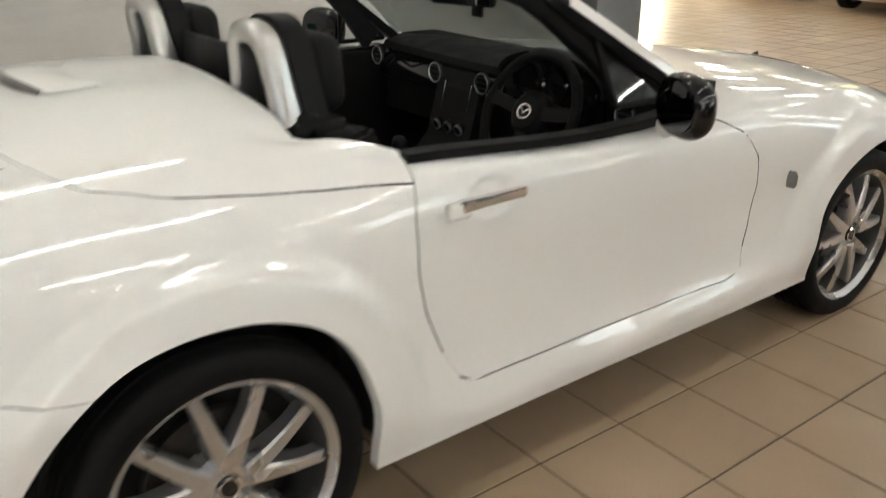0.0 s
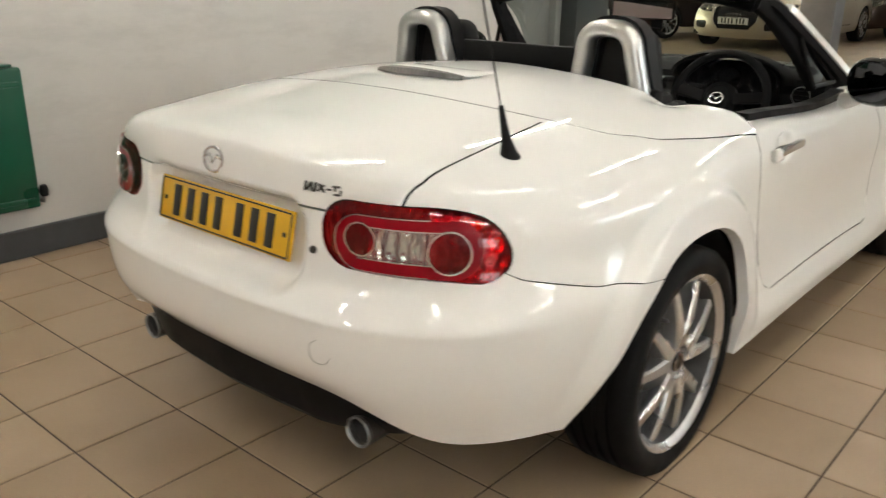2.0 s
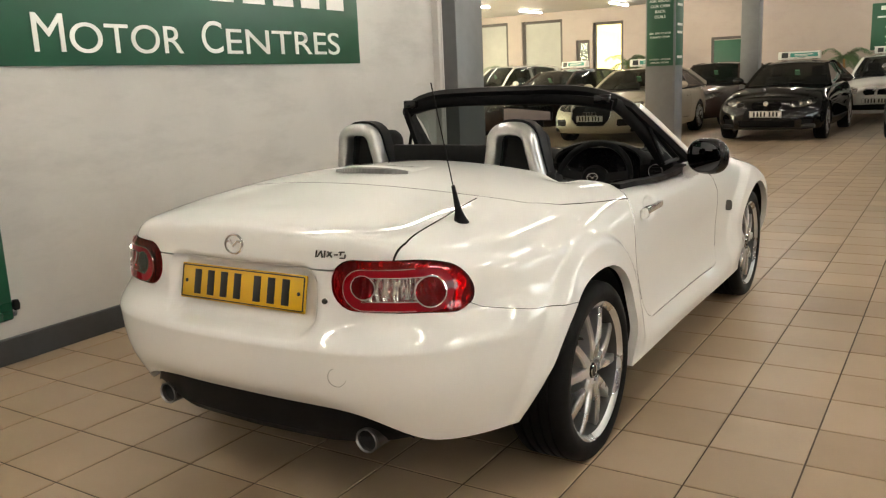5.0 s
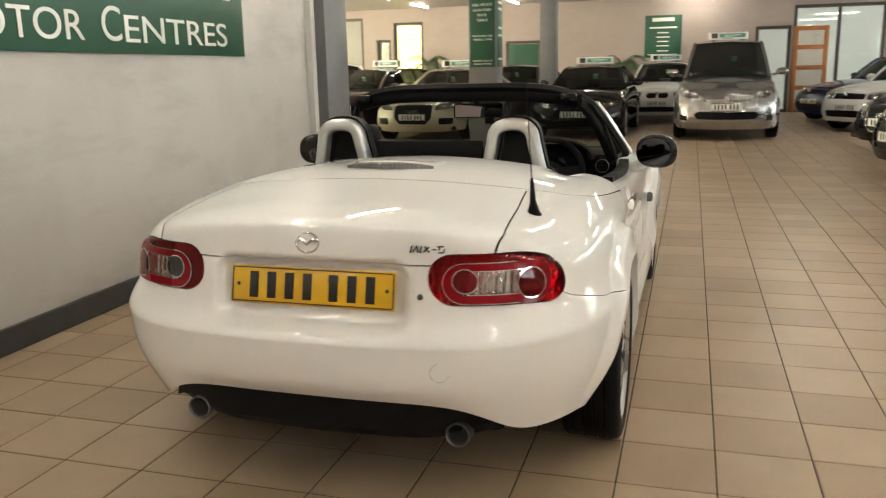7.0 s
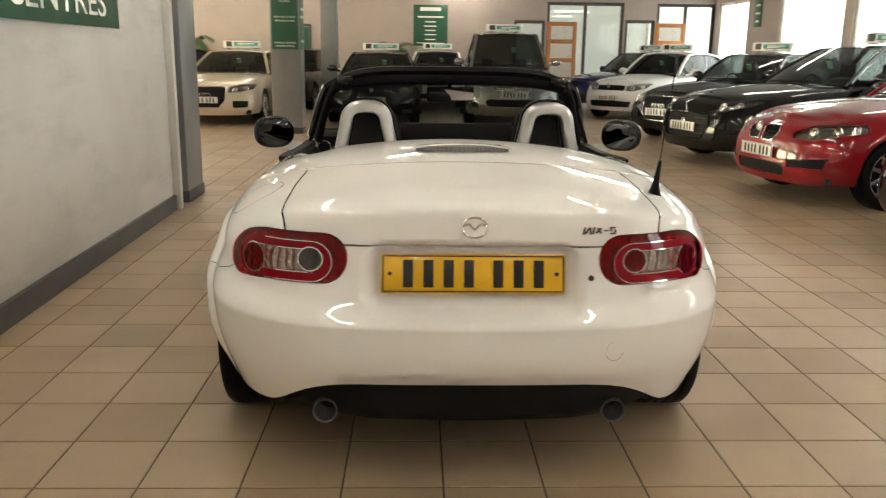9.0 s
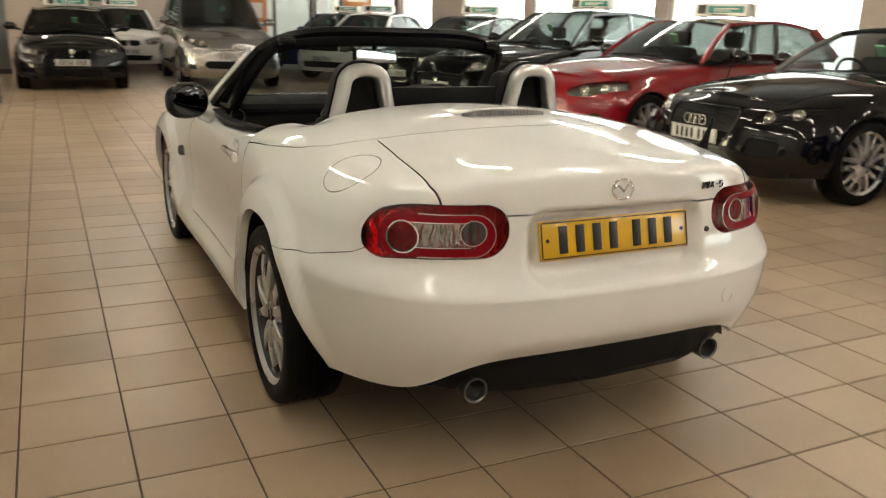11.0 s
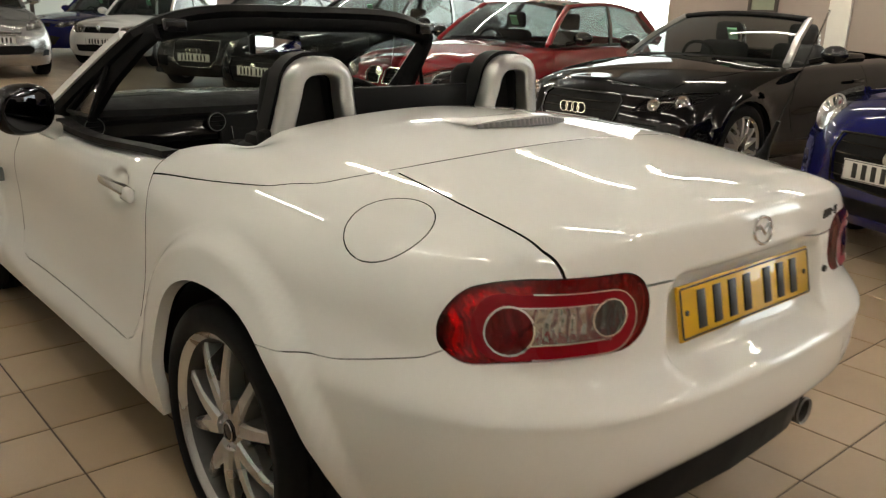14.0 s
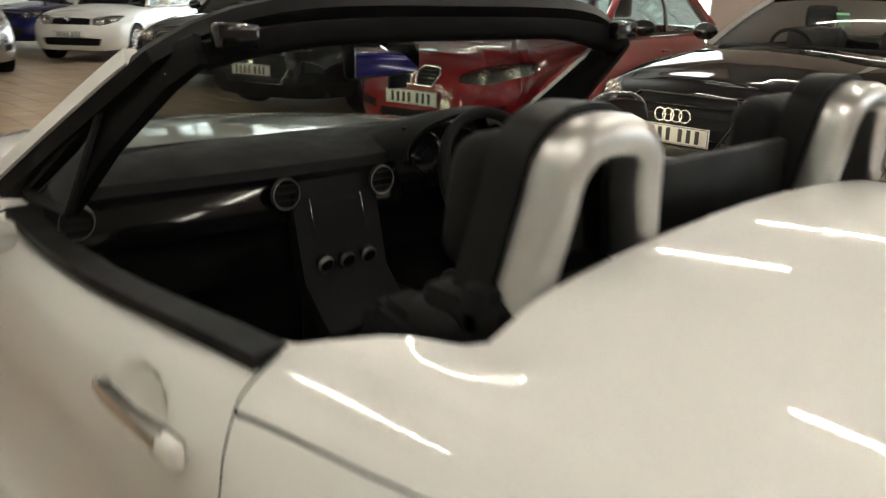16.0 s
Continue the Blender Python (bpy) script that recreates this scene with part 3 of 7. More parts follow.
# fluorescent battens
def batten(m):
    t = thing("ceiling_light", "white fluorescent batten light on the ceiling", "ceiling light", m, "ceiling battens")
    bm = bmesh.new()
    box(bm, (0, 0, -0.02), (0.07, 1.52, 0.04), 0.006)
    part("housing", bm, WHITE, t)
    for y in (-0.75, 0.75):
        bm = bmesh.new()
        box(bm, (0, y, -0.055), (0.05, 0.03, 0.04), 0.005)
        part("end_cap", bm, WHITE, t)
    bm = bmesh.new()
    lathe(bm, [(0.0, -0.74), (0.019, -0.735), (0.019, 0.735), (0.0, 0.74)], 10, Matrix.Translation((0, 0, -0.062)) @ Matrix.Rotation(radians(90), 4, "Z"))
    part("tube", bm, TUBE, t, "glowing white fluorescent tube")
    return t


first = batten(Matrix.Translation((-1.3, -2.4, CEILING)))
across = Matrix.Rotation(radians(90), 4, "Z")
for x in (-1.3, 1.4, 3.9, 6.3):
    for y in (-5.0, -2.4, 0.2, 2.8):
        if (x, y) != (-1.3, -2.4):
            copy_thing(first, Matrix.Translation((x, y, CEILING)))
for x in (-0.6, 2.8, 6.2):
    for y in (7.5, 11.8):
        copy_thing(first, Matrix.Translation((x, y, CEILING)) @ across)
for x in (-11.8, -9.2, -6.5, -3.8):
    for y in (6.5, 10.0, 13.5, 17.0, 20.3):
        copy_thing(first, Matrix.Translation((x, y, CEILING)))
copy_thing(first, Matrix.Translation((1.1, 21.2, CEILING)) @ across)
copy_thing(first, Matrix.Translation((-1.6, 19.4, CEILING)))
bm = bmesh.new()                                       # dark steel beam across the far end
box(bm, (3.1, 18.5, CEILING - 0.015), (8.4, 0.2, 0.03), 0.004)
box(bm, (3.1, 18.5, CEILING - 0.1), (8.4, 0.03, 0.15))
box(bm, (3.1, 18.5, CEILING - 0.19), (8.4, 0.2, 0.03), 0.004)
structure("beam", bm, SKIRT, "dark painted steel beam under the ceiling")

# the wall's sign board
t = thing("wall_sign", "dark green sign board with white serif lettering on the wall", "sign", on_wall(1.12, 1.86))
bm = bmesh.new()
box(bm, (0.012, 0, 0), (0.02, 3.1, 0.86), 0.002)
part("board", bm, GREEN, t)
face = Matrix.Translation((0.0245, 0, 0)) @ Matrix.Rotation(radians(90), 4, "Z") @ Matrix.Rotation(radians(90), 4, "X")


def spread(row, z, size, scale_first=1.24):
    """Capitals, the first of each word taller, set between two marks."""
    for word, a, b in row:
        big = lettering("letter", word[0], size * scale_first, WHITE, t, face @ Matrix.Translation((a, z + size * 0.09, 0)))
        lettering("lettering", word[1:], size, WHITE, t, face @ Matrix.Translation(((a + b) / 2 + size * 0.25, z, 0)), b - a - size * 0.5)


spread((("MOTOR", -1.07, -0.21), ("CENTRES", 0.03, 1.29)), -0.298, 0.222)
for k in range(10):                      # the firm's name above, as plain bars
    bm = bmesh.new()
    box(bm, (0.024, -1.28 + k * 0.284, 0.085), (0.004, 0.2, 0.27))
    part("bar", bm, WHITE, t)

# green panel radiator under it
t = thing("radiator", "dark green enamelled panel radiator on the wall", "radiator", on_wall(-0.935, 0.537))
bm = bmesh.new()
box(bm, (0.075, 0, 0), (0.05, 1.1, 0.60), 0.012, seg=3)
part("panel", bm, RADGREEN, t)
for z in (-0.262, 0.232):
    bm = bmesh.new()
    box(bm, (0.102, 0, z), (0.012, 1.06, 0.022), 0.005)
    part("ledge", bm, RADGREEN, t)
bm = bmesh.new()
box(bm, (0.062, 0.02, 0.306), (0.05, 1.0, 0.014), 0.004)
part("top_grille", bm, RADGREEN, t)
for y in (-0.4, 0.4):
    bm = bmesh.new()
    box(bm, (0.025, y, 0.1), (0.05, 0.04, 0.2), 0.004)
    part("bracket", bm, STEEL, t)
bm = bmesh.new()
sweep(bm, [(0.075, 0.545, -0.262), (0.075, 0.572, -0.262), (0.06, 0.578, -0.285), (0.0, 0.578, -0.29)], disc_sec(0.010, 8))
part("pipe", bm, STEEL, t)
bm = bmesh.new()
lathe(bm, [(0.0, 0.0), (0.017, 0.002), (0.020, 0.03), (0.014, 0.05), (0.0, 0.052)], 14, Matrix.Translation((0.075, 0.578, -0.262)) @ Matrix.Rotation(radians(-90), 4, "Y"))
part("valve", bm, BLACKPL, t, "black radiator valve knob")

# posters
def poster(m, w, h, rows, label, letters=(), board=None, rim=None):
    t = thing("poster", label, "poster", m)
    bm = bmesh.new()
    box(bm, (0, 0, 0), (w, 0.012, h), 0.002)
    part("board", bm, board or GREEN, t)
    if rim:
        bm = bmesh.new()
        for sx in (-1, 1):
            box(bm, (sx * w / 2, -0.006, 0), (0.045, 0.03, h + 0.045), 0.004)
            box(bm, (0, -0.006, sx * h / 2), (w - 0.05, 0.028, 0.045), 0.004)
        part("picture_frame", bm, rim, t)
    up = Matrix.Translation((0, -0.008, 0)) @ Matrix.Rotation(radians(90), 4, "X")
    for word, z, size in letters:
        lettering("lettering", word, size, WHITE, t, up @ Matrix.Translation((0, z, 0)))
    for z, bw, bh in rows:
        bm = bmesh.new()
        box(bm, (0, -0.008, z), (bw, 0.004, bh))
        part("bar", bm, WHITE, t)
    return t


poster(Matrix.Translation((-2.29, 10.64, 1.98)), 0.42, 1.26, [(0.56, 0.3, 0.05)], "tall dark green offer poster with white text on the column",
       (("ASK ABOUT", 0.36, 0.062), ("OUR CASH", 0.28, 0.062), ("BACK", 0.20, 0.062), ("DEALS", 0.12, 0.062), ("ASK ONE OF OUR", -0.13, 0.042), ("FRIENDLY STAFF", -0.19, 0.042), ("AMAZING CARS FOR", -0.53, 0.036), ("AMAZING PEOPLE", -0.58, 0.036)))
poster(Matrix.Translation((-2.05, 10.86, 1.98)) @ Matrix.Rotation(radians(90), 4, "Z"), 0.38, 1.26, [(z, 0.26, 0.04) for z in (0.4, 0.3, 0.0, -0.12, -0.5)], "dark green offer poster on the column's side")
poster(Matrix.Translation((0.2, NORTH - 0.115, 2.14)), 1.0, 1.16, [(0.46, 0.6, 0.1), (0.24, 0.74, 0.045), (0.1, 0.3, 0.03), (-0.02, 0.36, 0.03), (-0.14, 0.3, 0.03), (-0.26, 0.34, 0.03), (-0.4, 0.3, 0.03), (-0.5, 0.8, 0.02)], "dark green notice board with white text on the far wall")
poster(Matrix.Translation((EAST - 0.115, 18.7, 2.45)) @ Matrix.Rotation(radians(-90), 4, "Z"), 0.5, 0.68, [(0.2, 0.24, 0.05), (0.0, 0.28, 0.05), (-0.2, 0.2, 0.05)], "small green notice in the window pier")
poster(Matrix.Translation((EAST - 0.115, 4.0, 1.86)) @ Matrix.Rotation(radians(-90), 4, "Z"), 0.36, 1.0, [(0.3, 0.2, 0.12), (0.05, 0.16, 0.1), (-0.3, 0.2, 0.08)], "brown-framed pale notice on the cream wall", board=plain("pale green print", (0.30, 0.34, 0.26), 0.3), rim=DARKFRAME)
bm = bmesh.new()
box(bm, (EAST - 0.125, 3.01, CEILING / 2), (0.05, 0.26, CEILING), 0.008)
structure("trim", bm, WHITE, "white painted pipe casing on the cream wall")
# potted palm in the far bay
def palm(m, h):
    t = thing("potted_palm", "potted green palm with arching fronds", "plant", m)
    bm = bmesh.new()
    lathe(bm, [(0.0, 0.0), (0.16, 0.0), (0.2, 0.36), (0.18, 0.36), (0.0, 0.33)], 20, Matrix.Rotation(radians(-90), 4, "Y"))
    part("pot", bm, POT, t)
    bm = bmesh.new()
    sweep(bm, [(0, 0, 0.3), (0.02, 0, h * 0.5), (0, 0.02, h * 0.62)], disc_sec(0.03, 7))
    part("trunk", bm, WOOD, t)
    rng = random.Random(4)
    bm = bmesh.new()
    for k in range(16):
        a, ln, lift = rng.random() * 6.28, rng.uniform(0.5, 0.85), rng.uniform(0.25, 0.75)
        pts = [Vector((math.cos(a) * ln * s, math.sin(a) * ln * s, h * 0.6 + lift * s * 1.3 - 0.75 * s * s)) for s in (0, 0.25, 0.5, 0.75, 1)]
        for p, q in zip(pts, pts[1:]):
            side = (q - p).cross(Vector((0, 0, 1))).normalized()
            for j in range(4):
                b = p.lerp(q, j / 4)
                for sg in (-1, 1):
                    tip = b + side * sg * 0.17 + (q - p) * 0.5 + Vector((0, 0, -0.05))
                    w = (q - p) * 0.09
                    bm.faces.new([bm.verts.new(c) for c in (b - w, tip, b + w)])
    part("fronds", bm, LEAF, t)
    return t


palm(Matrix.Translation((-6.5, 21.1, 0)), 2.5)
palm(Matrix.Translation((-10.6, 21.2, 0)), 2.3)
palm(Matrix.Translation((-0.85, 21.4, 0)), 2.3)

# ---- wheels ----
def wheel(name, parent, m, R=0.305, width=0.205, rim=0.235, spokes=5, pair=0.23, mat=None, face=0.078, twist=0.0, n=56, nuts=True, rest=None):
    """An alloy wheel and tyre; local x points out of the car."""
    mat = mat or ALLOY
    w = new(name)
    w.empty_display_size = 0.1
    w.parent, w.matrix_basis = parent, m
    h = width / 2
    bm = bmesh.new()
    prof = [(rim - 0.008, -h * 0.86), (rim + 0.012, -h * 0.99), (R - 0.035, -h), (R - 0.012, -h * 0.93), (R - 0.003, -h * 0.82)]
    for gx in (-0.5, -0.17, 0.17, 0.5):
        prof += [(R, h * gx - 0.006), (R - 0.008, h * gx - 0.004), (R - 0.008, h * gx + 0.004), (R, h * gx + 0.006)]
    prof += [(R - 0.003, h * 0.82), (R - 0.012, h * 0.93), (R - 0.035, h), (rim + 0.03, h * 1.0), (rim + 0.012, h * 0.985), (rim - 0.002, h * 0.9), (rim - 0.008, h * 0.84)]
    lathe(bm, prof, n)
    for v in bm.verts:                                # the tyre flattens where it stands
        if rest and v.co.z < -rest:
            v.co.z = -rest
    part("tyre", bm, RUBBER, w, "black low-profile tyre")
    # the barrel's shade is put into its colour
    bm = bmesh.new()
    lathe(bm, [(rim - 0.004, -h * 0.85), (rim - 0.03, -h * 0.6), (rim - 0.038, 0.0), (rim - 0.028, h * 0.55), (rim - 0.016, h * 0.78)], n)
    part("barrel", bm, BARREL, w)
    bm = bmesh.new()
    lathe(bm, [(rim - 0.016, h * 0.78), (rim - 0.012, h * 0.82), (rim - 0.004, h * 0.90), (rim + 0.003, h * 0.93), (rim + 0.004, h * 0.86)], n)
    rimo = part("rim", bm, mat, w, "silver multi-spoke alloy rim")
    for k in range(spokes):
        for sg in ((-1, 1) if pair else (0,)):
            a0 = 2 * math.pi * k / spokes + twist
            bm = bmesh.new()
            pts, sc = [], []
            for s in np.linspace(0, 1, 7):
                ra, rb, aa, ab = 0.05, rim - 0.015, sg * pair * 0.5, sg * pair * 1.33
                py = ra * math.cos(aa) * (1 - s) + rb * math.cos(ab) * s
                pz = ra * math.sin(aa) * (1 - s) + rb * math.sin(ab) * s
                r, a = math.hypot(py, pz), a0 + math.atan2(pz, py)
                x = face - 0.004 + 0.010 * math.sin(s * 2.8) - 0.010 * s
                pts.append((x, r * math.cos(a), r * math.sin(a)))
                sc.append(1.75 - 0.75 * s + 0.9 * max(0, s - 0.7))
            sec = [(-0.0125, -0.022), (-0.0118, 0.005), (-0.0085, 0.0095), (0.0085, 0.0095), (0.0118, 0.005), (0.0125, -0.022)]
            sweep(bm, pts, sec, up=(1, 0, 0), scales=sc)
            part("spoke", bm, mat, rimo, smooth=0.35)
    bm = bmesh.new()
    lathe(bm, [(0.0, face + 0.004), (0.03, face + 0.004), (0.045, face), (0.07, face - 0.012), (0.074, face - 0.05), (0.0, face - 0.05)], 30)
    part("hub", bm, mat, rimo)
    bm = bmesh.new()
    lathe(bm, [(0.0, face + 0.011), (0.021, face + 0.010), (0.027, face + 0.005), (0.027, face)], 24)
    cap = part("centre_cap", bm, GLOSSBLK, w, "black centre cap with a silver emblem")
    if nuts:
        bm = bmesh.new()
        lathe(bm, [(0.019, face + 0.0115), (0.022, face + 0.0125), (0.025, face + 0.011), (0.022, face + 0.009)], 24, close=True)
        part("emblem", bm, CHROME, cap)
        for k in range(5):
            a = 2 * math.pi * k / 5 + twist
            bm = bmesh.new()
            lathe(bm, [(0.0, face + 0.007), (0.009, face + 0.007), (0.0115, face + 0.003), (0.0115, face - 0.02)], 6, Matrix.Translation((0, 0.057 * math.cos(a), 0.057 * math.sin(a))))
            part("wheel_nut", bm, CHROME, w)
    bm = bmesh.new()
    lathe(bm, [(0.06, 0.0), (0.145, 0.0), (0.145, 0.02), (0.06, 0.02)], 40, close=True)
    part("brake_disc", bm, DISC, w)
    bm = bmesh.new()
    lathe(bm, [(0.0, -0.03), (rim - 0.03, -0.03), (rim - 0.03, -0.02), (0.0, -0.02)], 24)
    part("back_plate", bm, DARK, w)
    return w


def plate(name, parent, m, mat, w=0.52, h=0.111, groups=(4, 3), label="", fixings=True):
    """A number plate with its characters as plain bars."""
    p = new(name)
    p.empty_display_size = 0.05
    p.parent, p.matrix_basis = parent, m
    tagged(p, label)
    bm = bmesh.new()
    box(bm, (0, 0, 0), (w, 0.008, h), 0.003)
    part("backing", bm, mat, p)
    bm = bmesh.new()
    e = 0.0035
    for c, s in (((0, -0.0055, h / 2 - 0.006), (w - 0.016, 0.002, e)), ((0, -0.0055, -h / 2 + 0.006), (w - 0.016, 0.002, e)), ((-w / 2 + 0.006, -0.0055, 0), (e, 0.002, h - 0.014)), ((w / 2 - 0.006, -0.0055, 0), (e, 0.002, h - 0.014))):
        box(bm, c, s)
    part("border", bm, PLATEBLK, p)
    ch, cw, gap = h * 0.7, w * 0.088, w * 0.022
    n = sum(groups)
    total = n * cw + (n - 2) * gap + gap * 3.2
    x = -total / 2
    for gi, g in enumerate(groups):
        for k in range(g):
            bm = bmesh.new()
            box(bm, (x + cw / 2, -0.0052, 0), (cw * 0.62, 0.003, ch), 0.001)
            part("bar", bm, PLATEBLK, p)
            x += cw + gap
        x += gap * 2.2
    if fixings:
        for sx in (-1, 1):
            bm = bmesh.new()
            lathe(bm, [(0.0, 0.007), (0.006, 0.006), (0.006, 0.0)], 10, Matrix.Translation((sx * (w / 2 - 0.025), 0, 0)) @ Matrix.Rotation(radians(-90), 4, "Z"))
            part("screw", bm, PLATEBLK, p)
    return p


# ---- the white roadster ----
car = thing("roadster", "white pearl open-top two-seat roadster with silver roll hoops", "car")
OUT = [(0, -0.868), (0.30, -0.855), (0.556, -0.802), (0.732, -0.662), (0.815, -0.452), (0.850, -0.16), (0.858, 0.05), (0.845, 0.42), (0.835, 0.9), (0.838, 1.5), (0.852, 2.05), (0.858, 2.35), (0.83, 2.75), (0.70, 3.0), (0.45, 3.12), (0, 3.16)]
LOW = (0, 1.3, 1.7, 2.1, 2.45, 3, 4.4, 6, 7.3, 9, 10.8, 13, 15)      # stations of the lower edge
ST = (0, 1.6, 3, 4.4, 6, 7.3, 9, 10.8, 13, 15)
INS = (
    (LOW, (0.055, 0.05, 0.045, 0.065, 0.092, 0.092, 0.055, 0.012, -0.006, -0.010, 0.012, 0.05, 0.08)),
    (0.010, 0.010, 0.020, 0.012, 0.004, -0.008, -0.012, 0.00, 0.01, 0.02),
    (0.000, 0.000, 0.000, 0.00, 0.00, 0.026, 0.034, 0.00, 0.00, 0.00),
    (0.003, 0.003, 0.003, 0.003, 0.006, 0.034, 0.042, 0.00, 0.01, 0.02),
    (0.055, 0.055, 0.048, 0.034, 0.024, 0.034, 0.028, 0.012, 0.04, 0.06),
    (0.070, 0.070, 0.060, 0.048, 0.046, 0.042, 0.030, 0.045, 0.10, 0.12),
    (0.080, 0.082, 0.087, 0.088, 0.086, 0.060, 0.046, 0.105, 0.17, 0.20),
    (0.100, 0.106, 0.134, 0.150, 0.146, 0.088, 0.072, 0.170, 0.26, 0.30),
)
ZT = (
    (LOW, (0.365, 0.362, 0.347, 0.298, 0.260, 0.257, 0.250, 0.204, 0.202, 0.202, 0.215, 0.22, 0.22)),
    (0.425, 0.42, 0.41, 0.41, 0.41, 0.262, 0.262, 0.40, 0.35, 0.35),
    (0.528, 0.53, 0.535, 0.53, 0.52, 0.365, 0.360, 0.52, 0.45, 0.45),
    (0.558, 0.560, 0.578, 0.59, 0.60, 0.52, 0.52, 0.60, 0.55, 0.55),
    (0.624, 0.628, 0.652, 0.672, 0.675, 0.650, 0.645, 0.67, 0.60, 0.60),
    (0.755, 0.752, 0.736, 0.745, 0.755, 0.745, 0.735, 0.735, 0.64, 0.64),
    (0.856, 0.838, 0.788, 0.808, 0.818, 0.798, 0.800, 0.775, 0.67, 0.67),
    (0.881, 0.863, 0.846, 0.868, 0.876, 0.845, 0.840, 0.798, 0.70, 0.70),
)
YC = (-0.58, -0.55, -0.47, -0.38, -0.26, -0.09, 0.06, 0.42, 0.9, 1.5, 2.05, 2.33, 2.6, 2.75, 2.85, 2.9)
ZC = ((-0.6, -0.4, -0.2, 0.0, 0.2, 0.35, 0.6, 1.2, 1.6, 2.0, 2.4, 2.8, 3.0), (0.908, 0.930, 0.950, 0.970, 0.973, 0.968, 0.945, 0.90, 0.887, 0.865, 0.825, 0.77, 0.72))
HUBS = (0.0, 2.33)
HUBZ, ARCH = 0.300, 0.345
DIP = 0.034


def belt_dip(y):
    """How far the door's top edge sags between the hoops and the windscreen."""
    return DIP * smooth01(0.40, 1.10, y) * smooth01(1.75, 1.2, y)


def roadster_form(G):
    """Flared arches and the recess for the number plate."""
    w = smooth01(0.79, 0.85, G[..., 2]) * smooth01(-0.80, -0.48, G[..., 1])
    G = G + (even_out(G, 9.0, 4.5) - G) * w[..., None]
    x, y, z = G[..., 0], G[..., 1], G[..., 2]
    for hy in HUBS:
        r = np.hypot(y - hy, z - HUBZ)
        lift = 0.029 * (1 - smooth01(ARCH + 0.078, ARCH + 0.124, r)) * smooth01(0.55, 0.72, x) * smooth01(0.20, 0.42, z)
        x = x + lift
    z = z + 0.005 * smooth01(0.768, 0.705, np.abs(x)) * smooth01(-0.3, 0.28, y) * smooth01(0.474, 0.458, y) * (z > 0.8) * smooth01(0.12, 0.6, np.abs(x))
    z = z - belt_dip(y) * smooth01(0.74, 0.85, z) * (np.abs(x) > 0.55)
    z = z - 0.020 * np.exp(-((np.abs(x) - 0.575) / 0.05) ** 2 - ((y - 0.30) / 0.08) ** 2) * (z > 0.8)
    hd = np.hypot((y - 0.665) / 0.066, (z - 0.748) / 0.043)
    x = x - 0.016 * smooth01(1.15, 0.55, hd) * (x > 0.6)
    dx, dz = np.abs(x) - 0.245 , np.abs(z - 0.672) - 0.048
    sd = np.hypot(np.maximum(dx, 0), np.maximum(dz, 0)) + np.minimum(np.maximum(dx, dz), 0) - 0.055
    y = y + 0.042 * smooth01(0.006, -0.024, sd) * (y < -0.6)
    G = G.copy()
    G[..., 0], G[..., 1], G[..., 2] = np.where(G[..., 0] == 0, 0, x), y, z
    return G


G, N = shell(OUT, ST, INS, ZT, YC, ZC, 16, 9, roadster_form)
body = skin(G, N)
GAPS = {"lamp": 0.0012, "fuel": 0.0012, "door": 0.0019, "deck": 0.0013, "lid": 0.0024, "bumper": 0.0011}
AX, AY = 0.335 / 0.395, 0.21 / 0.395


arch_y = (0.312, 0.316, 0.304, 0.274, 0.224, 0.152, 0.06, -0.03, -0.125, -0.205, -0.272, -0.328, -0.372, -0.41, -0.455)
arch_z = (0.10, 0.33, 0.41, 0.49, 0.56, 0.613, 0.645, 0.652, 0.640, 0.610, 0.562, 0.50, 0.43, 0.36, 0.10)
au = np.linspace(1, 13, 49)
REAR_ARCH = hull([(arch_y[0], arch_z[0])] + list(zip(hermite(range(15), arch_y, au).tolist(), hermite(range(15), arch_z, au).tolist())) + [(arch_y[-1], arch_z[-1])])


def f_arch(p):
    if abs(p.x) < 0.5:
        return 0.2
    return min(REAR_ARCH(p.y, p.z), math.hypot(p.y - HUBS[1], p.z - HUBZ) - ARCH)


COCKPIT = hull([(-0.575, 0.297), (0.575, 0.297), (0.695, 0.458), (0.705, 0.60), (0.705, 1.28), (0.66, 1.45), (0.45, 1.57), (0.0, 1.62), (-0.45, 1.57), (-0.66, 1.45), (-0.705, 1.28), (-0.705, 0.60), (-0.695, 0.458)])


def f_cockpit(p):
    return COCKPIT(p.x, p.y) if p.z > 0.7 else 0.3


def lamp_sz(p):
    """Along and up the lamp's face."""
    return ((abs(p.x) - 0.365) * AX + (p.y + 0.79) * AY, p.z)


def f_lamp(p):
    if p.y > -0.40 or p.z > 0.86:
        return 0.3
    s, z = lamp_sz(p)
    k = max(0.0, (s - 0.22) / 0.18)
    return capsule(s, (z - 0.726 + 0.026 * k * k) / (1 - 0.22 * k * k), 0.197, 0.0, 0.203, 0.075, 0.07) + 0.0035


FUEL, FUEL_UP = Vector((-0.668, -0.400, 0.838)), Vector((-0.48, -0.08, 0.87)).normalized()


def f_fuel(p):
    d = p - FUEL
    if p.x > 0 or d.length > 0.2:
        return 0.5
    return (d - FUEL_UP * d.dot(FUEL_UP)).length - 0.09


DOOR = hull([(0.475, 0.875), (0.468, 0.82), (0.452, 0.74), (0.452, 0.62), (0.47, 0.52), (0.515, 0.41), (0.56, 0.335), (0.60, 0.315), (0.8, 0.312), (1.58, 0.312), (1.645, 0.33), (1.68, 0.45), (1.692, 0.58), (1.665, 0.68), (1.60, 0.755), (1.50, 0.80), (1.40, 0.83), (1.34, 0.875)])


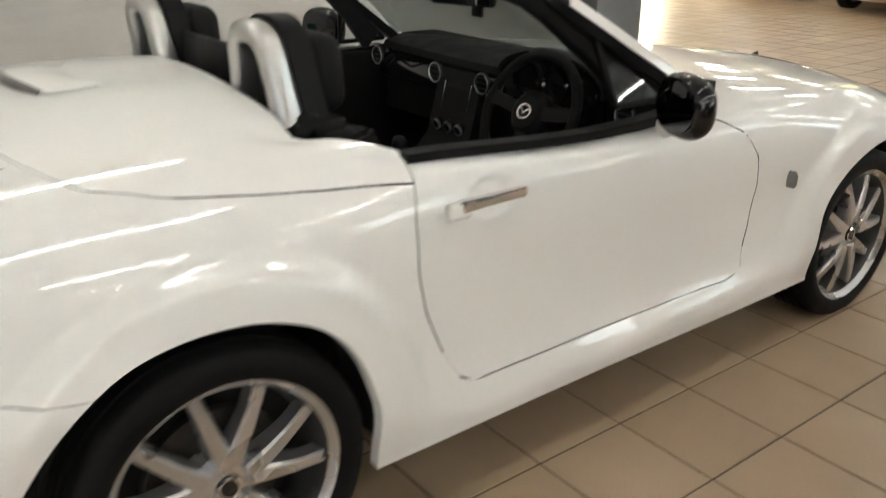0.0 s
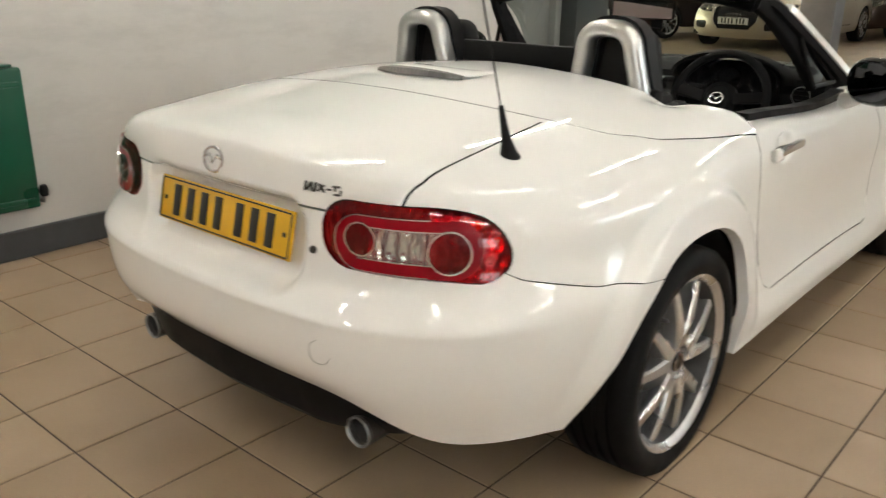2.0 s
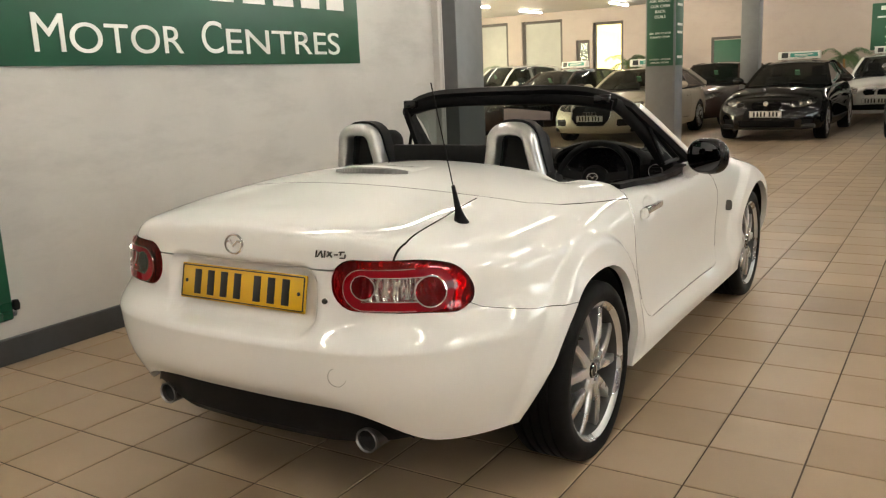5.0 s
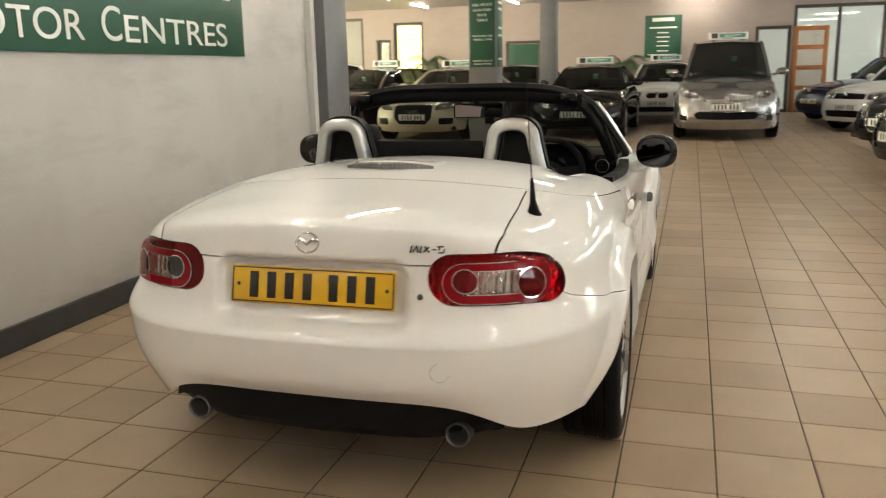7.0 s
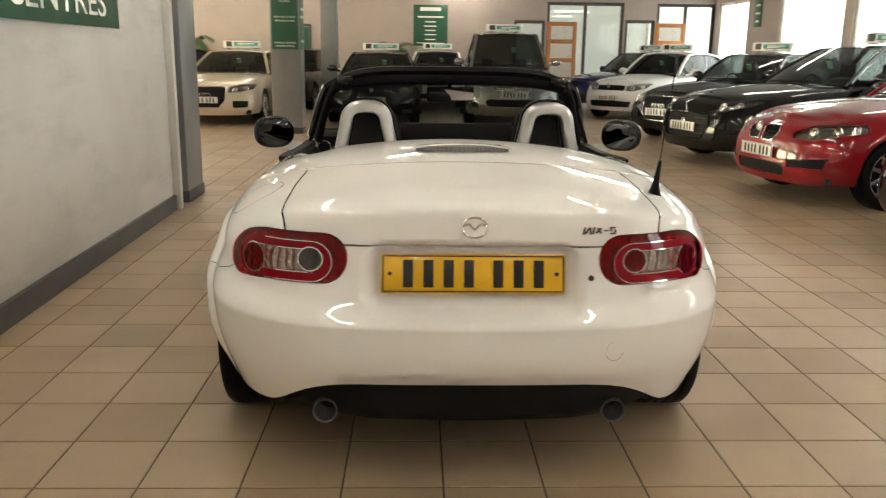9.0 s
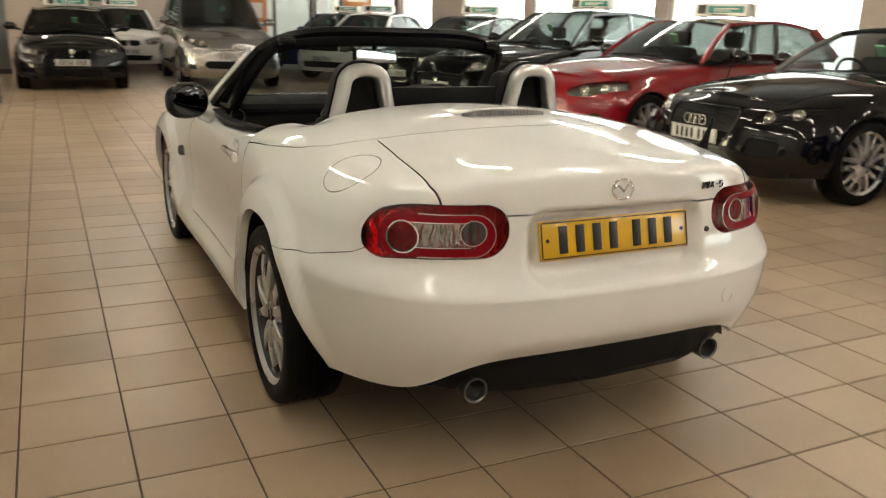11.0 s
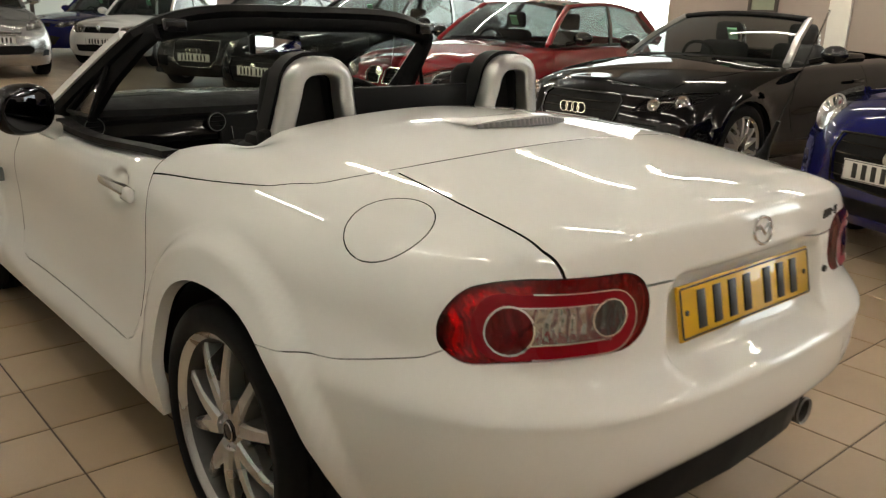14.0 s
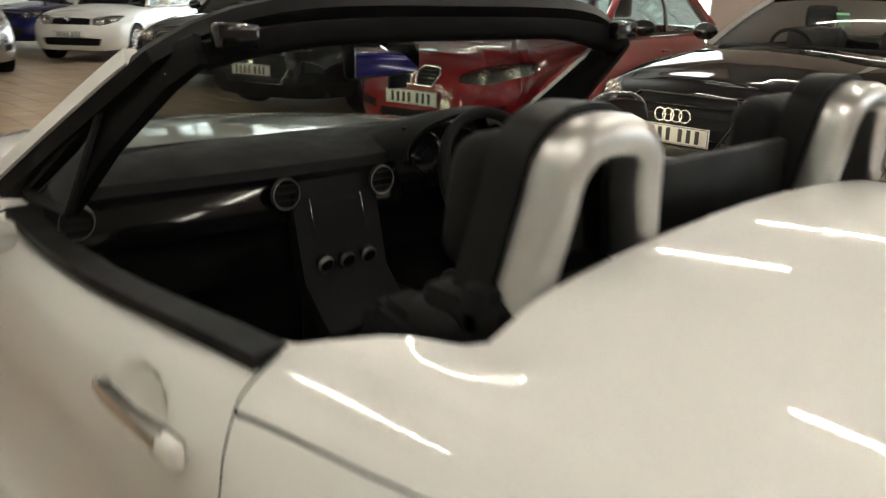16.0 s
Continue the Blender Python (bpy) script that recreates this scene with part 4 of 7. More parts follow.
def f_door(p):
    return DOOR(p.y, p.z) if abs(p.x) > 0.6 else 0.3


def seam_y(x):
    return float(hermite((0, 0.2, 0.4, 0.54, 0.62, 0.66, 0.69, 0.722, 0.744, 0.758, 0.772, 0.9), (-0.285, -0.28, -0.255, -0.215, -0.175, -0.145, -0.085, -0.01, 0.12, 0.24, 0.42, 1.3), abs(x)))


SEAM = [(i * 0.01, seam_y(i * 0.01)) for i in range(91)]


def f_deck(p):
    i = min(89, int(abs(p.x) * 100))
    t = abs(p.x) * 100 - i
    ys = SEAM[i][1] * (1 - t) + SEAM[i + 1][1] * t
    slope = (SEAM[i + 1][1] - SEAM[i][1]) * 100
    return (ys - p.y) / math.sqrt(1 + slope * slope) if p.z > 0.78 and p.y < 0.6 else 0.3


def f_lid(p):
    if p.z < 0.60 or p.y > 0.2:
        return 0.3
    return max(abs(p.x) - float(np.interp(p.y, (-0.8, -0.728, -0.68, -0.45, -0.2), (0.52, 0.532, 0.548, 0.543, 0.526))), 0.766 - p.z if p.y < -0.66 else -1.0, -f_deck(p) if p.y > -0.5 else -1.0)


def f_bumper(p):
    if p.y > -0.20:
        return 0.3
    zb = float(np.interp(p.y, (-0.75, -0.66, -0.58, -0.42, -0.23, -0.1), (0.766, 0.70, 0.652, 0.612, 0.592, 0.59)))
    return p.z - zb


for f in (f_arch, f_cockpit):
    cut(body, f)
for k, f in (("lamp", f_lamp), ("fuel", f_fuel), ("door", f_door), ("deck", f_deck), ("lid", f_lid), ("bumper", f_bumper)):
    for g in (-1, 1):
        cut(body, lambda p: f(p) - g * GAPS[k])


def body_kind(c):
    if f_arch(c) < 0 or f_cockpit(c) < 0:
        return None
    side = "r" if c.x > 0 else "l"
    for k, f in (("lamp", f_lamp), ("fuel", f_fuel), ("door", f_door), ("deck", f_deck), ("lid", f_lid), ("bumper", f_bumper)):
        v = f(c)
        if abs(v) < GAPS[k] * 0.999 and (k != "bumper" or c.y < -0.21):
            if k == "bumper" and f_lid(c) < -GAPS["lid"]:
                continue
            if k == "deck" and abs(c.x) > 0.79:
                continue
            return None
        if v < 0:
            return k + side if k in ("lamp", "door") else k
    return "wing" + side


P = panels(body, body_kind)
body.free()
panel("bumper", P["bumper"], PAINT, car, "white painted rear bumper cover", edge=0.03)
# edges along the shut lines get painted shade, arch edges stay white
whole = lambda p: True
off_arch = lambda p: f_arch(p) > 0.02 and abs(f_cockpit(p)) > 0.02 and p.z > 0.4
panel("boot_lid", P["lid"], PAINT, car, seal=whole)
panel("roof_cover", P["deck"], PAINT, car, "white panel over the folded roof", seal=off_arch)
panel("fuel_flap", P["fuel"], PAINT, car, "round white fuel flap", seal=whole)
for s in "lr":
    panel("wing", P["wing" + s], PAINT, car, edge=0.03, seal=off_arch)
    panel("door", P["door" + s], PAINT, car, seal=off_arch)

# added black skin behind the joints, standing in for the shade inside them
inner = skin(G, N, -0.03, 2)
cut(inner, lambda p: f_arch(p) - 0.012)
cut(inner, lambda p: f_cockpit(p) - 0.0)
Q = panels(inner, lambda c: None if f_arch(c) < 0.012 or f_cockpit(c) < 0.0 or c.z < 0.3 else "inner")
inner.free()
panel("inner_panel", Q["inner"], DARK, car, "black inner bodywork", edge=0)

# arch linings, arch lips and the floor pan
for sg in (-1, 1):
    for hy in HUBS:
        bm = bmesh.new()
        ring = [radians(a) for a in range(-12, 161, 6)]
        rows = []
        for x, r in ((0.50, 0.30), (0.52, 0.36), (0.74, 0.365), (0.815, ARCH + 0.004)):
            rows.append([bm.verts.new((sg * x, hy + r * math.cos(a), HUBZ + r * math.sin(a))) for a in ring])
        for a, b in zip(rows, rows[1:]):
            for i in range(len(ring) - 1):
                bm.faces.new((a[i], a[i + 1], b[i + 1], b[i]))
        part("arch_lining", bm, DARK, car)
        bm = bmesh.new()
        box(bm, (sg * 0.505, hy, 0.46), (0.012, 0.66, 0.36))
        part("arch_inner", bm, DARK, car)
bm = bmesh.new()
box(bm, (0, 1.15, 0.20), (1.0, 3.3, 0.08), 0.02)
box(bm, (0, 1.165, 0.24), (1.52, 1.5, 0.05), 0.02)
box(bm, (0, -0.5, 0.31), (0.9, 0.36, 0.12), 0.03)
part("underbody", bm, DARK, car)
# rear valance between the tail pipes
bm = bmesh.new()
secs = []
for x in np.linspace(-0.55, 0.55, 31):
    k = abs(x) / 0.55
    y = float(np.interp(abs(x), [q[0] for q in OUT[:4]], [q[1] for q in OUT[:4]])) + 0.062 + 0.05 * k**4
    zt_, zb_ = 0.378 - 0.07 * k**4, 0.236 + 0.03 * k**6
    secs.append([(x, y + 0.01, zt_), (x, y, zt_ - 0.04), (x, y + 0.008, zb_ + 0.03), (x, y + 0.035, zb_), (x, y + 0.22, zb_ - 0.02)])
vv = [[bm.verts.new(p) for p in s] for s in secs]
for a, b in zip(vv, vv[1:]):
    for i in range(4):
        bm.faces.new((a[i], b[i], b[i + 1], a[i + 1]))
part("valance", bm, BLACKPL, car, "black textured plastic rear valance")
for sg in (-1, 1):
    bm = bmesh.new()
    prof = [(0.031, 0.12), (0.036, 0.11), (0.0365, -0.05), (0.0375, -0.058), (0.034, -0.061), (0.0315, -0.055), (0.030, 0.1), (0.0, 0.1)]
    lathe(bm, prof, 28, Matrix.Translation((sg * 0.427, -0.700, 0.262)) @ Matrix.Rotation(radians(90), 4, "Z"))
    tip = part("tail_pipe", bm, PIPE, car, "dark steel round tail pipe")
    bm = bmesh.new()
    lathe(bm, [(0.0368, -0.052), (0.0376, -0.060), (0.0355, -0.0635), (0.0315, -0.058)], 28, Matrix.Translation((sg * 0.427, -0.700, 0.262)) @ Matrix.Rotation(radians(90), 4, "Z"), close=True)
    part("pipe_lip", bm, DISCLIP, tip, "bright rolled lip")
    bm = bmesh.new()
    lathe(bm, [(0.0, -0.03), (0.0305, -0.045)], 24, Matrix.Translation((sg * 0.427, -0.700, 0.262)) @ Matrix.Rotation(radians(90), 4, "Z"))
    part("pipe_bore", bm, DARK, tip)

# tail lamps: lens, two round lamps with bright rings, clear middle
def lamp_fields(p):
    """Distances on the lamp's face to its round lamps, clear middle and bright line."""
    s, z = lamp_sz(p)
    z = z - 0.722
    return (math.hypot(s - 0.276, z + 0.011), math.hypot(s - 0.093, z - 0.002), capsule(s, z + 0.004, 0.19, 0.0, 0.105, 0.034, 0.004), capsule(s, z + 0.006, 0.187, 0.0, 0.152, 0.057, 0.055))


LAMP_CUTS = ((0, 0.0405), (0, 0.0438), (1, 0.0325), (1, 0.0355), (2, 0.0), (2, -0.0022), (3, 0.0012), (3, -0.0012))


def lamp_kind(c):
    o, i, m, d = lamp_fields(c)
    if o < 0.0438:
        return "outer" if o < 0.0405 else "ringo"
    if i < 0.0355:
        return "innerl" if i < 0.0325 else "ringi"
    if m < 0:
        return "clear" if m < -0.0022 or abs(lamp_sz(c)[0] - 0.19) > 0.085 else "edge"
    if d > 0 and lamp_sz(c)[0] > 0.236 and f_lamp(c) < -0.0105:
        return "endred"
    if abs(d) < 0.0012 and lamp_sz(c)[0] < 0.236:
        return "line"
    return "band" if d < 0 else "rim"


for s, sg in (("l", -1), ("r", 1)):
    co, no, fa = P["lamp" + s]
    bm = bmesh.new()
    lay = bm.verts.layers.float_vector.new("true_normal")
    vs = []
    for c, n in zip(co, no):
        v = bm.verts.new(c)
        v[lay] = n
        vs.append(v)
    for f in fa:
        bm.faces.new([vs[i] for i in f])
    for k, r in LAMP_CUTS:
        cut(bm, lambda p: lamp_fields(p)[k] - r)
    cut(bm, lambda p: f_lamp(p) + 0.0105)
    cut(bm, lambda p: lamp_sz(p)[0] - 0.236)
    sub = panels(bm, lamp_kind)
    bm.free()
    lens = panel("tail_lamp", sub["rim"], DARKRED, car, "red tail lamp with two round lamps and a clear middle",
                 move=lambda c, n: c + n * (0.002 + 0.006 * float(smooth01(0.0, -0.022, f_lamp(c)))))
    lens.visible_shadow = False
    for k, mt, up, nm, lb in (("band", BANDRED, 0.0075, "red_band", "crimson lens band"), ("edge", CHROME, 0.009, "bright_line", "bright edge of the clear lens"), ("endred", REDLENS, 0.009, "red_band", "bright red lens end"), ("line", CHROME, 0.0095, "bright_line", "thin bright line"),
                              ("clear", CLEARLENS, 0.0085, "clear_lens", "clear ribbed lens"), ("outer", SMOKERED, 0.011, "round_lamp", "round red lamp"),
                              ("innerl", SMOKE if sg < 0 else SMOKERED, 0.011, "round_lamp", "smoked round reversing lamp" if sg < 0 else "round red lamp"),
                              ("ringo", CHROME, 0.012, "lamp_ring", "chrome ring"), ("ringi", CHROME, 0.012, "lamp_ring", "chrome ring")):
        if k in sub:
            pn = panel(nm, sub[k], mt, lens, lb, lift=up, edge=0.004 if mt is CHROME else 0)
            pn.visible_shadow = mt is CHROME
    panel("reflector", P["lamp" + s], REFLECTOR, lens, "bright faceted reflector", lift=-0.014, edge=0)
    across_lamp = Matrix.Rotation(sg * math.atan2(AY, AX), 3, "Z")

    def behind(along, z, deep):
        return Vector((sg * (0.365 + along * AX - deep * AY), -0.79 + along * AY + deep * AX, z))
    bm = bmesh.new()                                  # amber bulb and its holder behind the clear lens
    box(bm, behind(0.222, 0.727, -0.001), (0.016, 0.006, 0.024), 0.004, across_lamp)
    part("amber_bulb", bm, plain("amber bulb", (0.55, 0.13, 0.03), 0.2), lens, "small amber bulb spot")
    for k in range(9):                                # horizontal ribs of the clear lens
        bm = bmesh.new()
        box(bm, behind(0.163, 0.6965 + k * 0.0052, -0.002), (0.05, 0.003, 0.0022), rot=across_lamp)
        part("lens_rib", bm, REFLECTOR, lens)
    bm = bmesh.new()
    box(bm, behind(0.197, 0.718, -0.002), (0.004, 0.004, 0.058), rot=across_lamp)
    part("lens_divider", bm, CARDPALE, lens, "pale upright divider")

def tail_y(x, z):
    """Where the tail's skin lies at that width and height."""
    far = G[..., 1] < -0.55
    d = np.where(far, (G[..., 0] - abs(x)) ** 2 + (G[..., 2] - z) ** 2, 9.0)
    return float(G[..., 1].flat[int(d.argmin())])


# plate, badge, lettering block, lock, tow cover
plate("number_plate", car, Matrix.Translation((0, -0.781, 0.687)) @ Matrix.Rotation(radians(-13), 4, "X"), PLATEY, label="yellow rear plate with dark plain bars")
bm = bmesh.new()
for s in np.linspace(0, 1, 1):
    pts = [(0.035 * math.cos(a), 0, 0.028 * math.sin(a)) for a in np.linspace(0, 2 * math.pi, 33)[:-1]]
    sweep(bm, pts, disc_sec(0.0036, 8), closed=True, up=(0, 1, 0))
sweep(bm, [(-0.032, 0, 0.005), (-0.016, -0.002, 0.010), (0, -0.003, -0.006), (0.016, -0.002, 0.010), (0.032, 0, 0.005)], disc_sec(0.0042, 8), up=(0, 1, 0))
ob = part("badge", bm, CHROME, car, "oval chrome emblem")
ob.matrix_basis = Matrix.Translation((0, tail_y(0, 0.822) - 0.003, 0.822)) @ Matrix.Rotation(radians(-10), 4, "X")
mark = new("model_mark")
mark.parent = car
mark.empty_display_size = 0.02
tagged(mark, "small chrome model mark of slanted strokes")
for xx, w, dz, tilt in ((0.308, 0.004, 0, 12), (0.317, 0.004, 0, 38), (0.326, 0.004, 0, -8), (0.335, 0.004, 0, 12), (0.350, 0.0045, 0, 48), (0.352, 0.0045, 0, -34), (0.372, 0.012, 0, 0), (0.390, 0.018, 0.008, 0), (0.386, 0.004, 0.003, 12), (0.391, 0.016, -0.009, 0), (0.399, 0.004, -0.004, 12)):
    bm = bmesh.new()
    box(bm, (0, 0, 0), (w, 0.005, 0.021 if w < 0.01 and dz == 0 else (0.0038 if w > 0.01 else 0.011)), 0.001)
    ob = part("stroke", bm, DISC, mark)
    ob.matrix_basis = Matrix.Translation((xx, tail_y(xx, 0.812) - 0.003, 0.812 + dz)) @ Matrix.Rotation(radians(18), 4, "Z") @ Matrix.Rotation(radians(tilt), 4, "Y")
bm = bmesh.new()
lathe(bm, [(0.0, 0.006), (0.007, 0.006), (0.0085, 0.003), (0.0085, -0.01)], 16, Matrix.Translation((0.333, tail_y(0.333, 0.678), 0.678)) @ Matrix.Rotation(radians(-90), 4, "Z"))
part("boot_lock", bm, DISC, car)
bm = bmesh.new()
lathe(bm, [(0.0268, 0.0), (0.0276, 0.0006), (0.0276, 0.0)], 28, Matrix.Translation((0.40, tail_y(0.40, 0.478) - 0.0005, 0.478)) @ Matrix.Rotation(radians(-76), 4, "Z"))
part("tow_cover", bm, DARK, car, "round tow-eye cover joint")

# third brake light on the roof cover
bm = bmesh.new()
rows = []
BLY, BLZ = -0.128, 0.964
for x in np.linspace(-0.178, 0.178, 21):
    k = 1 - (abs(x) / 0.178) ** 2.5
    y0, zz = BLY + 0.045 * (x / 0.178) ** 2, BLZ - 0.12 * x * x
    rows.append([(x, y0 + 0.13, zz + 0.004), (x, y0 + 0.07, zz + 0.016 * k), (x, y0 + 0.02, zz + 0.019 * k), (x, y0, zz + 0.016 * k), (x, y0 - 0.014, zz - 0.008)])
vv = [[bm.verts.new(p) for p in r] for r in rows]
for a, b in zip(vv, vv[1:]):
    for i in range(3):
        bm.faces.new((a[i], a[i + 1], b[i + 1], b[i]))
hump = part("brake_light_hump", bm, PAINT, car, smooth=1.0)
bm = bmesh.new()
rows = []
for i, x in enumerate(np.linspace(-0.165, 0.165, 67)):
    k = 1 - (abs(x) / 0.178) ** 2.5
    y0, zz = BLY + 0.045 * (x / 0.178) ** 2, BLZ - 0.12 * x * x
    out = 0.0115 if i % 3 else 0.009
    rows.append([bm.verts.new((x, y0, zz + 0.0155 * k)), bm.verts.new((x, y0 - out + 0.004, zz + 0.011 * k)), bm.verts.new((x, y0 - out, zz - 0.007))])
for a, b in zip(rows, rows[1:]):
    for i in range(2):
        bm.faces.new((a[i], a[i + 1], b[i + 1], b[i]))
part("brake_light_lens", bm, BRAKEGREY, hump, "grey ribbed high brake light lens")

# aerial
b0, tip = Vector((0.592, -0.452, 0.852)), Vector((0.592, -0.585, 1.27))
bm = bmesh.new()
lathe(bm, [(0.0, 0.0), (0.024, 0.0), (0.026, 0.006), (0.019, 0.02), (0.011, 0.05), (0.0075, 0.09), (0.0055, 0.13), (0.0, 0.13)], 18, Matrix.Translation(b0) @ (tip - b0).to_track_quat("X", "Z").to_matrix().to_4x4())
aer = part("aerial", bm, BLACKPL, car, "black rubber aerial")
bm = bmesh.new()
sweep(bm, [b0.lerp(tip, 0.3), b0.lerp(tip, 0.62), tip], disc_sec(0.0017, 8), up=(1, 0, 0))
part("mast", bm, BLACKPL, aer)

for sg in (-1, 1):
    # door handle in its cup
    bm = bmesh.new()
    sweep(bm, [(0, -0.115, -0.004), (0.016, -0.085, 0.002), (0.022, -0.03, 0.005), (0.022, 0.04, 0.006), (0.017, 0.075, 0.004), (0.003, 0.085, 0.003)], [(-0.009, -0.006), (-0.012, 0.0), (-0.008, 0.012), (0.006, 0.012), (0.009, 0.0), (0.006, -0.008)], up=(0, 0, 1), scales=[0.7, 1.2, 1, 1, 1, 0.6])
    for v in bm.verts:
        v.co.x *= sg
    h = part("door_handle", bm, HANDLE, car, "satin chrome door handle")
    h.matrix_basis = Matrix.Translation((sg * 0.804, 0.655, 0.745)) @ Matrix.Diagonal((1.0, 1.06, 1.15, 1.0))
    bm = bmesh.new()
    box(bm, (sg * 0.012, -0.095, -0.004), (0.022, 0.065, 0.036), 0.012, seg=3)
    k = part("key_cover", bm, PAINT, h, "white painted handle end")
    # side repeater
    bm = bmesh.new()
    lathe(bm, [(0.0, 0.012), (0.014, 0.01), (0.02, 0.003), (0.02, -0.02)], 20, Matrix.Translation((sg * 0.838, 1.845, 0.578)) @ Matrix.Diagonal((sg, 0.36, 1.35, 1)))
    part("side_repeater", bm, LAMPGREY, car, "small oval side repeater")
    # mirrors
    bm = bmesh.new()
    bmesh.ops.create_uvsphere(bm, u_segments=28, v_segments=16, radius=1)
    for v in bm.verts:
        y = v.co.y
        c = Vector((v.co.x * 0.102, y * (0.055 if y > 0 else 0.05), v.co.z * 0.08))
        c.x = math.copysign(abs(c.x / 0.102) ** 0.8 * 0.102, c.x)
        c.z = math.copysign(abs(c.z / 0.08) ** 0.8 * 0.08, c.z)
        if y < -0.55:
            c.y = -0.0275
        v.co = c
    mir = part("door_mirror", bm, GLOSSBLK, car, "black gloss door mirror")
    mir.matrix_basis = Matrix.Translation((sg * 0.885, 1.195, 0.897)) @ Matrix.Rotation(sg * radians(-21), 4, "Z")
    bm = bmesh.new()
    lathe(bm, [(0.0, 0.0), (0.9, 0.0), (0.93, 0.05), (0.93, 0.1)], 30, Matrix.Translation((0, -0.031, 0)) @ Matrix.Diagonal((0.092, 0.02, 0.07, 1)) @ Matrix.Rotation(radians(90), 4, "Z"))
    part("mirror_glass", bm, DOORMIRROR, mir)
    bm = bmesh.new()
    sweep(bm, [(-sg * 0.135, 0.03, -0.085), (-sg * 0.10, 0.025, -0.075), (-sg * 0.05, 0.01, -0.055)], disc_sec(0.026, 12, 0.7), up=(0, 1, 0), scales=[1.2, 1, 0.9])
    part("mirror_foot", bm, PAINT, mir, "white painted mirror foot")
    # belt seal along the door top
    bm = bmesh.new()
    sweep(bm, [(sg * (0.722 + 0.017 * math.sin((y - 0.475) / 0.885 * math.pi)), y, 0.856 + 0.008 * (y - 0.475) / 0.885 - float(belt_dip(y))) for y in np.linspace(0.475, 1.36, 11)], [(-0.024, -0.012), (-0.024, 0.006), (0.022, 0.006), (0.024, -0.014)])
    part("belt_seal", bm, BLACKPL, car, "black rubber seal on the door top")

# wheels
for sg in (-1, 1):
    for hy in HUBS:
        wheel("wheel", car, Matrix.Translation((sg * 0.748, hy - 0.012 if hy < 1 else hy - 0.022, 0.291)) @ (Matrix.Rotation(math.pi, 4, "Z") if sg < 0 else Matrix()), R=0.306, face=0.070, pair=0.236, twist=0.35 if hy else (0.21 if sg > 0 else 0.63), rest=0.2905)

# windscreen: white pillars, black frame and header, glass
def arc_frame(dx=0.0, dy=0.0, dz=0.0):
    pts = []
    for s in np.linspace(-1, 1, 41):
        a = abs(s)
        if a > 0.5:                                  # pillar
            t = (a - 0.5) / 0.5
            x, y, z = 0.585 + (0.715 - 0.585) * t**0.9, 1.02 + (1.43 - 1.02) * t, 1.125 + (0.862 - 1.125) * t
        else:                                        # header
            t = a / 0.5
            x, y, z = 0.585 * t, 0.945 + 0.075 * t**3, 1.208 - 0.083 * t**5
        pts.append(((x + dx) * (1 if s > 0 else -1) if a > 1e-6 else 0.0, y + dy, z + dz))
    return pts


bm = bmesh.new()
sweep(bm, arc_frame(), [(-0.03, -0.02), (-0.03, 0.012), (0.02, 0.02), (0.03, 0.0), (0.02, -0.022)], up=(0, 1, 0.6))
scr = part("windscreen_frame", bm, BLACKPL, car, "black windscreen frame and header")
for sg in (-1, 1):
    bm = bmesh.new()
    pl = arc_frame(0.02, 0.035, 0.0)
    pl = pl[30:] if sg > 0 else pl[:11][::-1]
    sweep(bm, [(p[0], p[1], p[2]) for p in pl], [(-0.022, -0.014), (-0.022, 0.012), (0.0, 0.02), (0.02, 0.012), (0.02, -0.014)], up=(0, 1, 0.6))
    part("pillar", bm, PAINT, scr, "white painted windscreen pillar")
bm = bmesh.new()
sweep(bm, [(x, 0.985 - 0.03 * (1 - (x / 0.5) ** 2), 1.176 - 0.03 * (x / 0.5) ** 4) for x in np.linspace(-0.53, 0.53, 21)], [(-0.040, -0.014), (-0.030, -0.026), (0.030, -0.026), (0.044, -0.012), (0.044, 0.018), (-0.044, 0.018)], up=(0, 0, 1))
part("header_trim", bm, LEATHER, scr, "black padded header trim", smooth=0.9)
for sg in (-1, 1):
    bm = bmesh.new()
    sweep(bm, [(sg * 0.545, 0.955, 1.145), (sg * 0.578, 1.02, 1.108), (sg * 0.625, 1.15, 0.995), (sg * 0.668, 1.275, 0.868)], [(-0.034, -0.014), (-0.034, 0.010), (-0.022, 0.018), (0.026, 0.018), (0.036, 0.008), (0.036, -0.014)], up=(sg, 0, 0), scales=[0.7, 1, 1, 1.15])
    part("pillar_trim", bm, LEATHER, scr, "black padded windscreen pillar trim", smooth=0.9)
    bm = bmesh.new()
    box(bm, (sg * 0.50, 0.925, 1.165), (0.075, 0.03, 0.04), 0.008)
    part("latch_pocket", bm, GLOSSBLK, scr)
bm = bmesh.new()
box(bm, (0, 0.955, 1.17), (0.10, 0.07, 0.035), 0.01)
part("roof_latch", bm, BLACKPL, scr)
bm = bmesh.new()
top, bot = [], []
for s in np.linspace(-1, 1, 25):
    top.append((0.56 * s, 0.985 + 0.055 * abs(s) ** 3, 1.19 - 0.075 * abs(s) ** 3.2))
    bot.append((0.70 * s, 1.60 - 0.19 * s * s, 0.886))
rows = [[bm.verts.new(Vector(a).lerp(Vector(b), t) + Vector((0, 0.02, 0.02)) * math.sin(math.pi * t)) for a, b in zip(top, bot)] for t in np.linspace(0, 1, 9)]
for a, b in zip(rows, rows[1:]):
    for i in range(24):
        bm.faces.new((a[i], a[i + 1], b[i + 1], b[i]))
gl = part("windscreen", bm, SCREEN, scr, "clear windscreen")
gl.visible_shadow = False
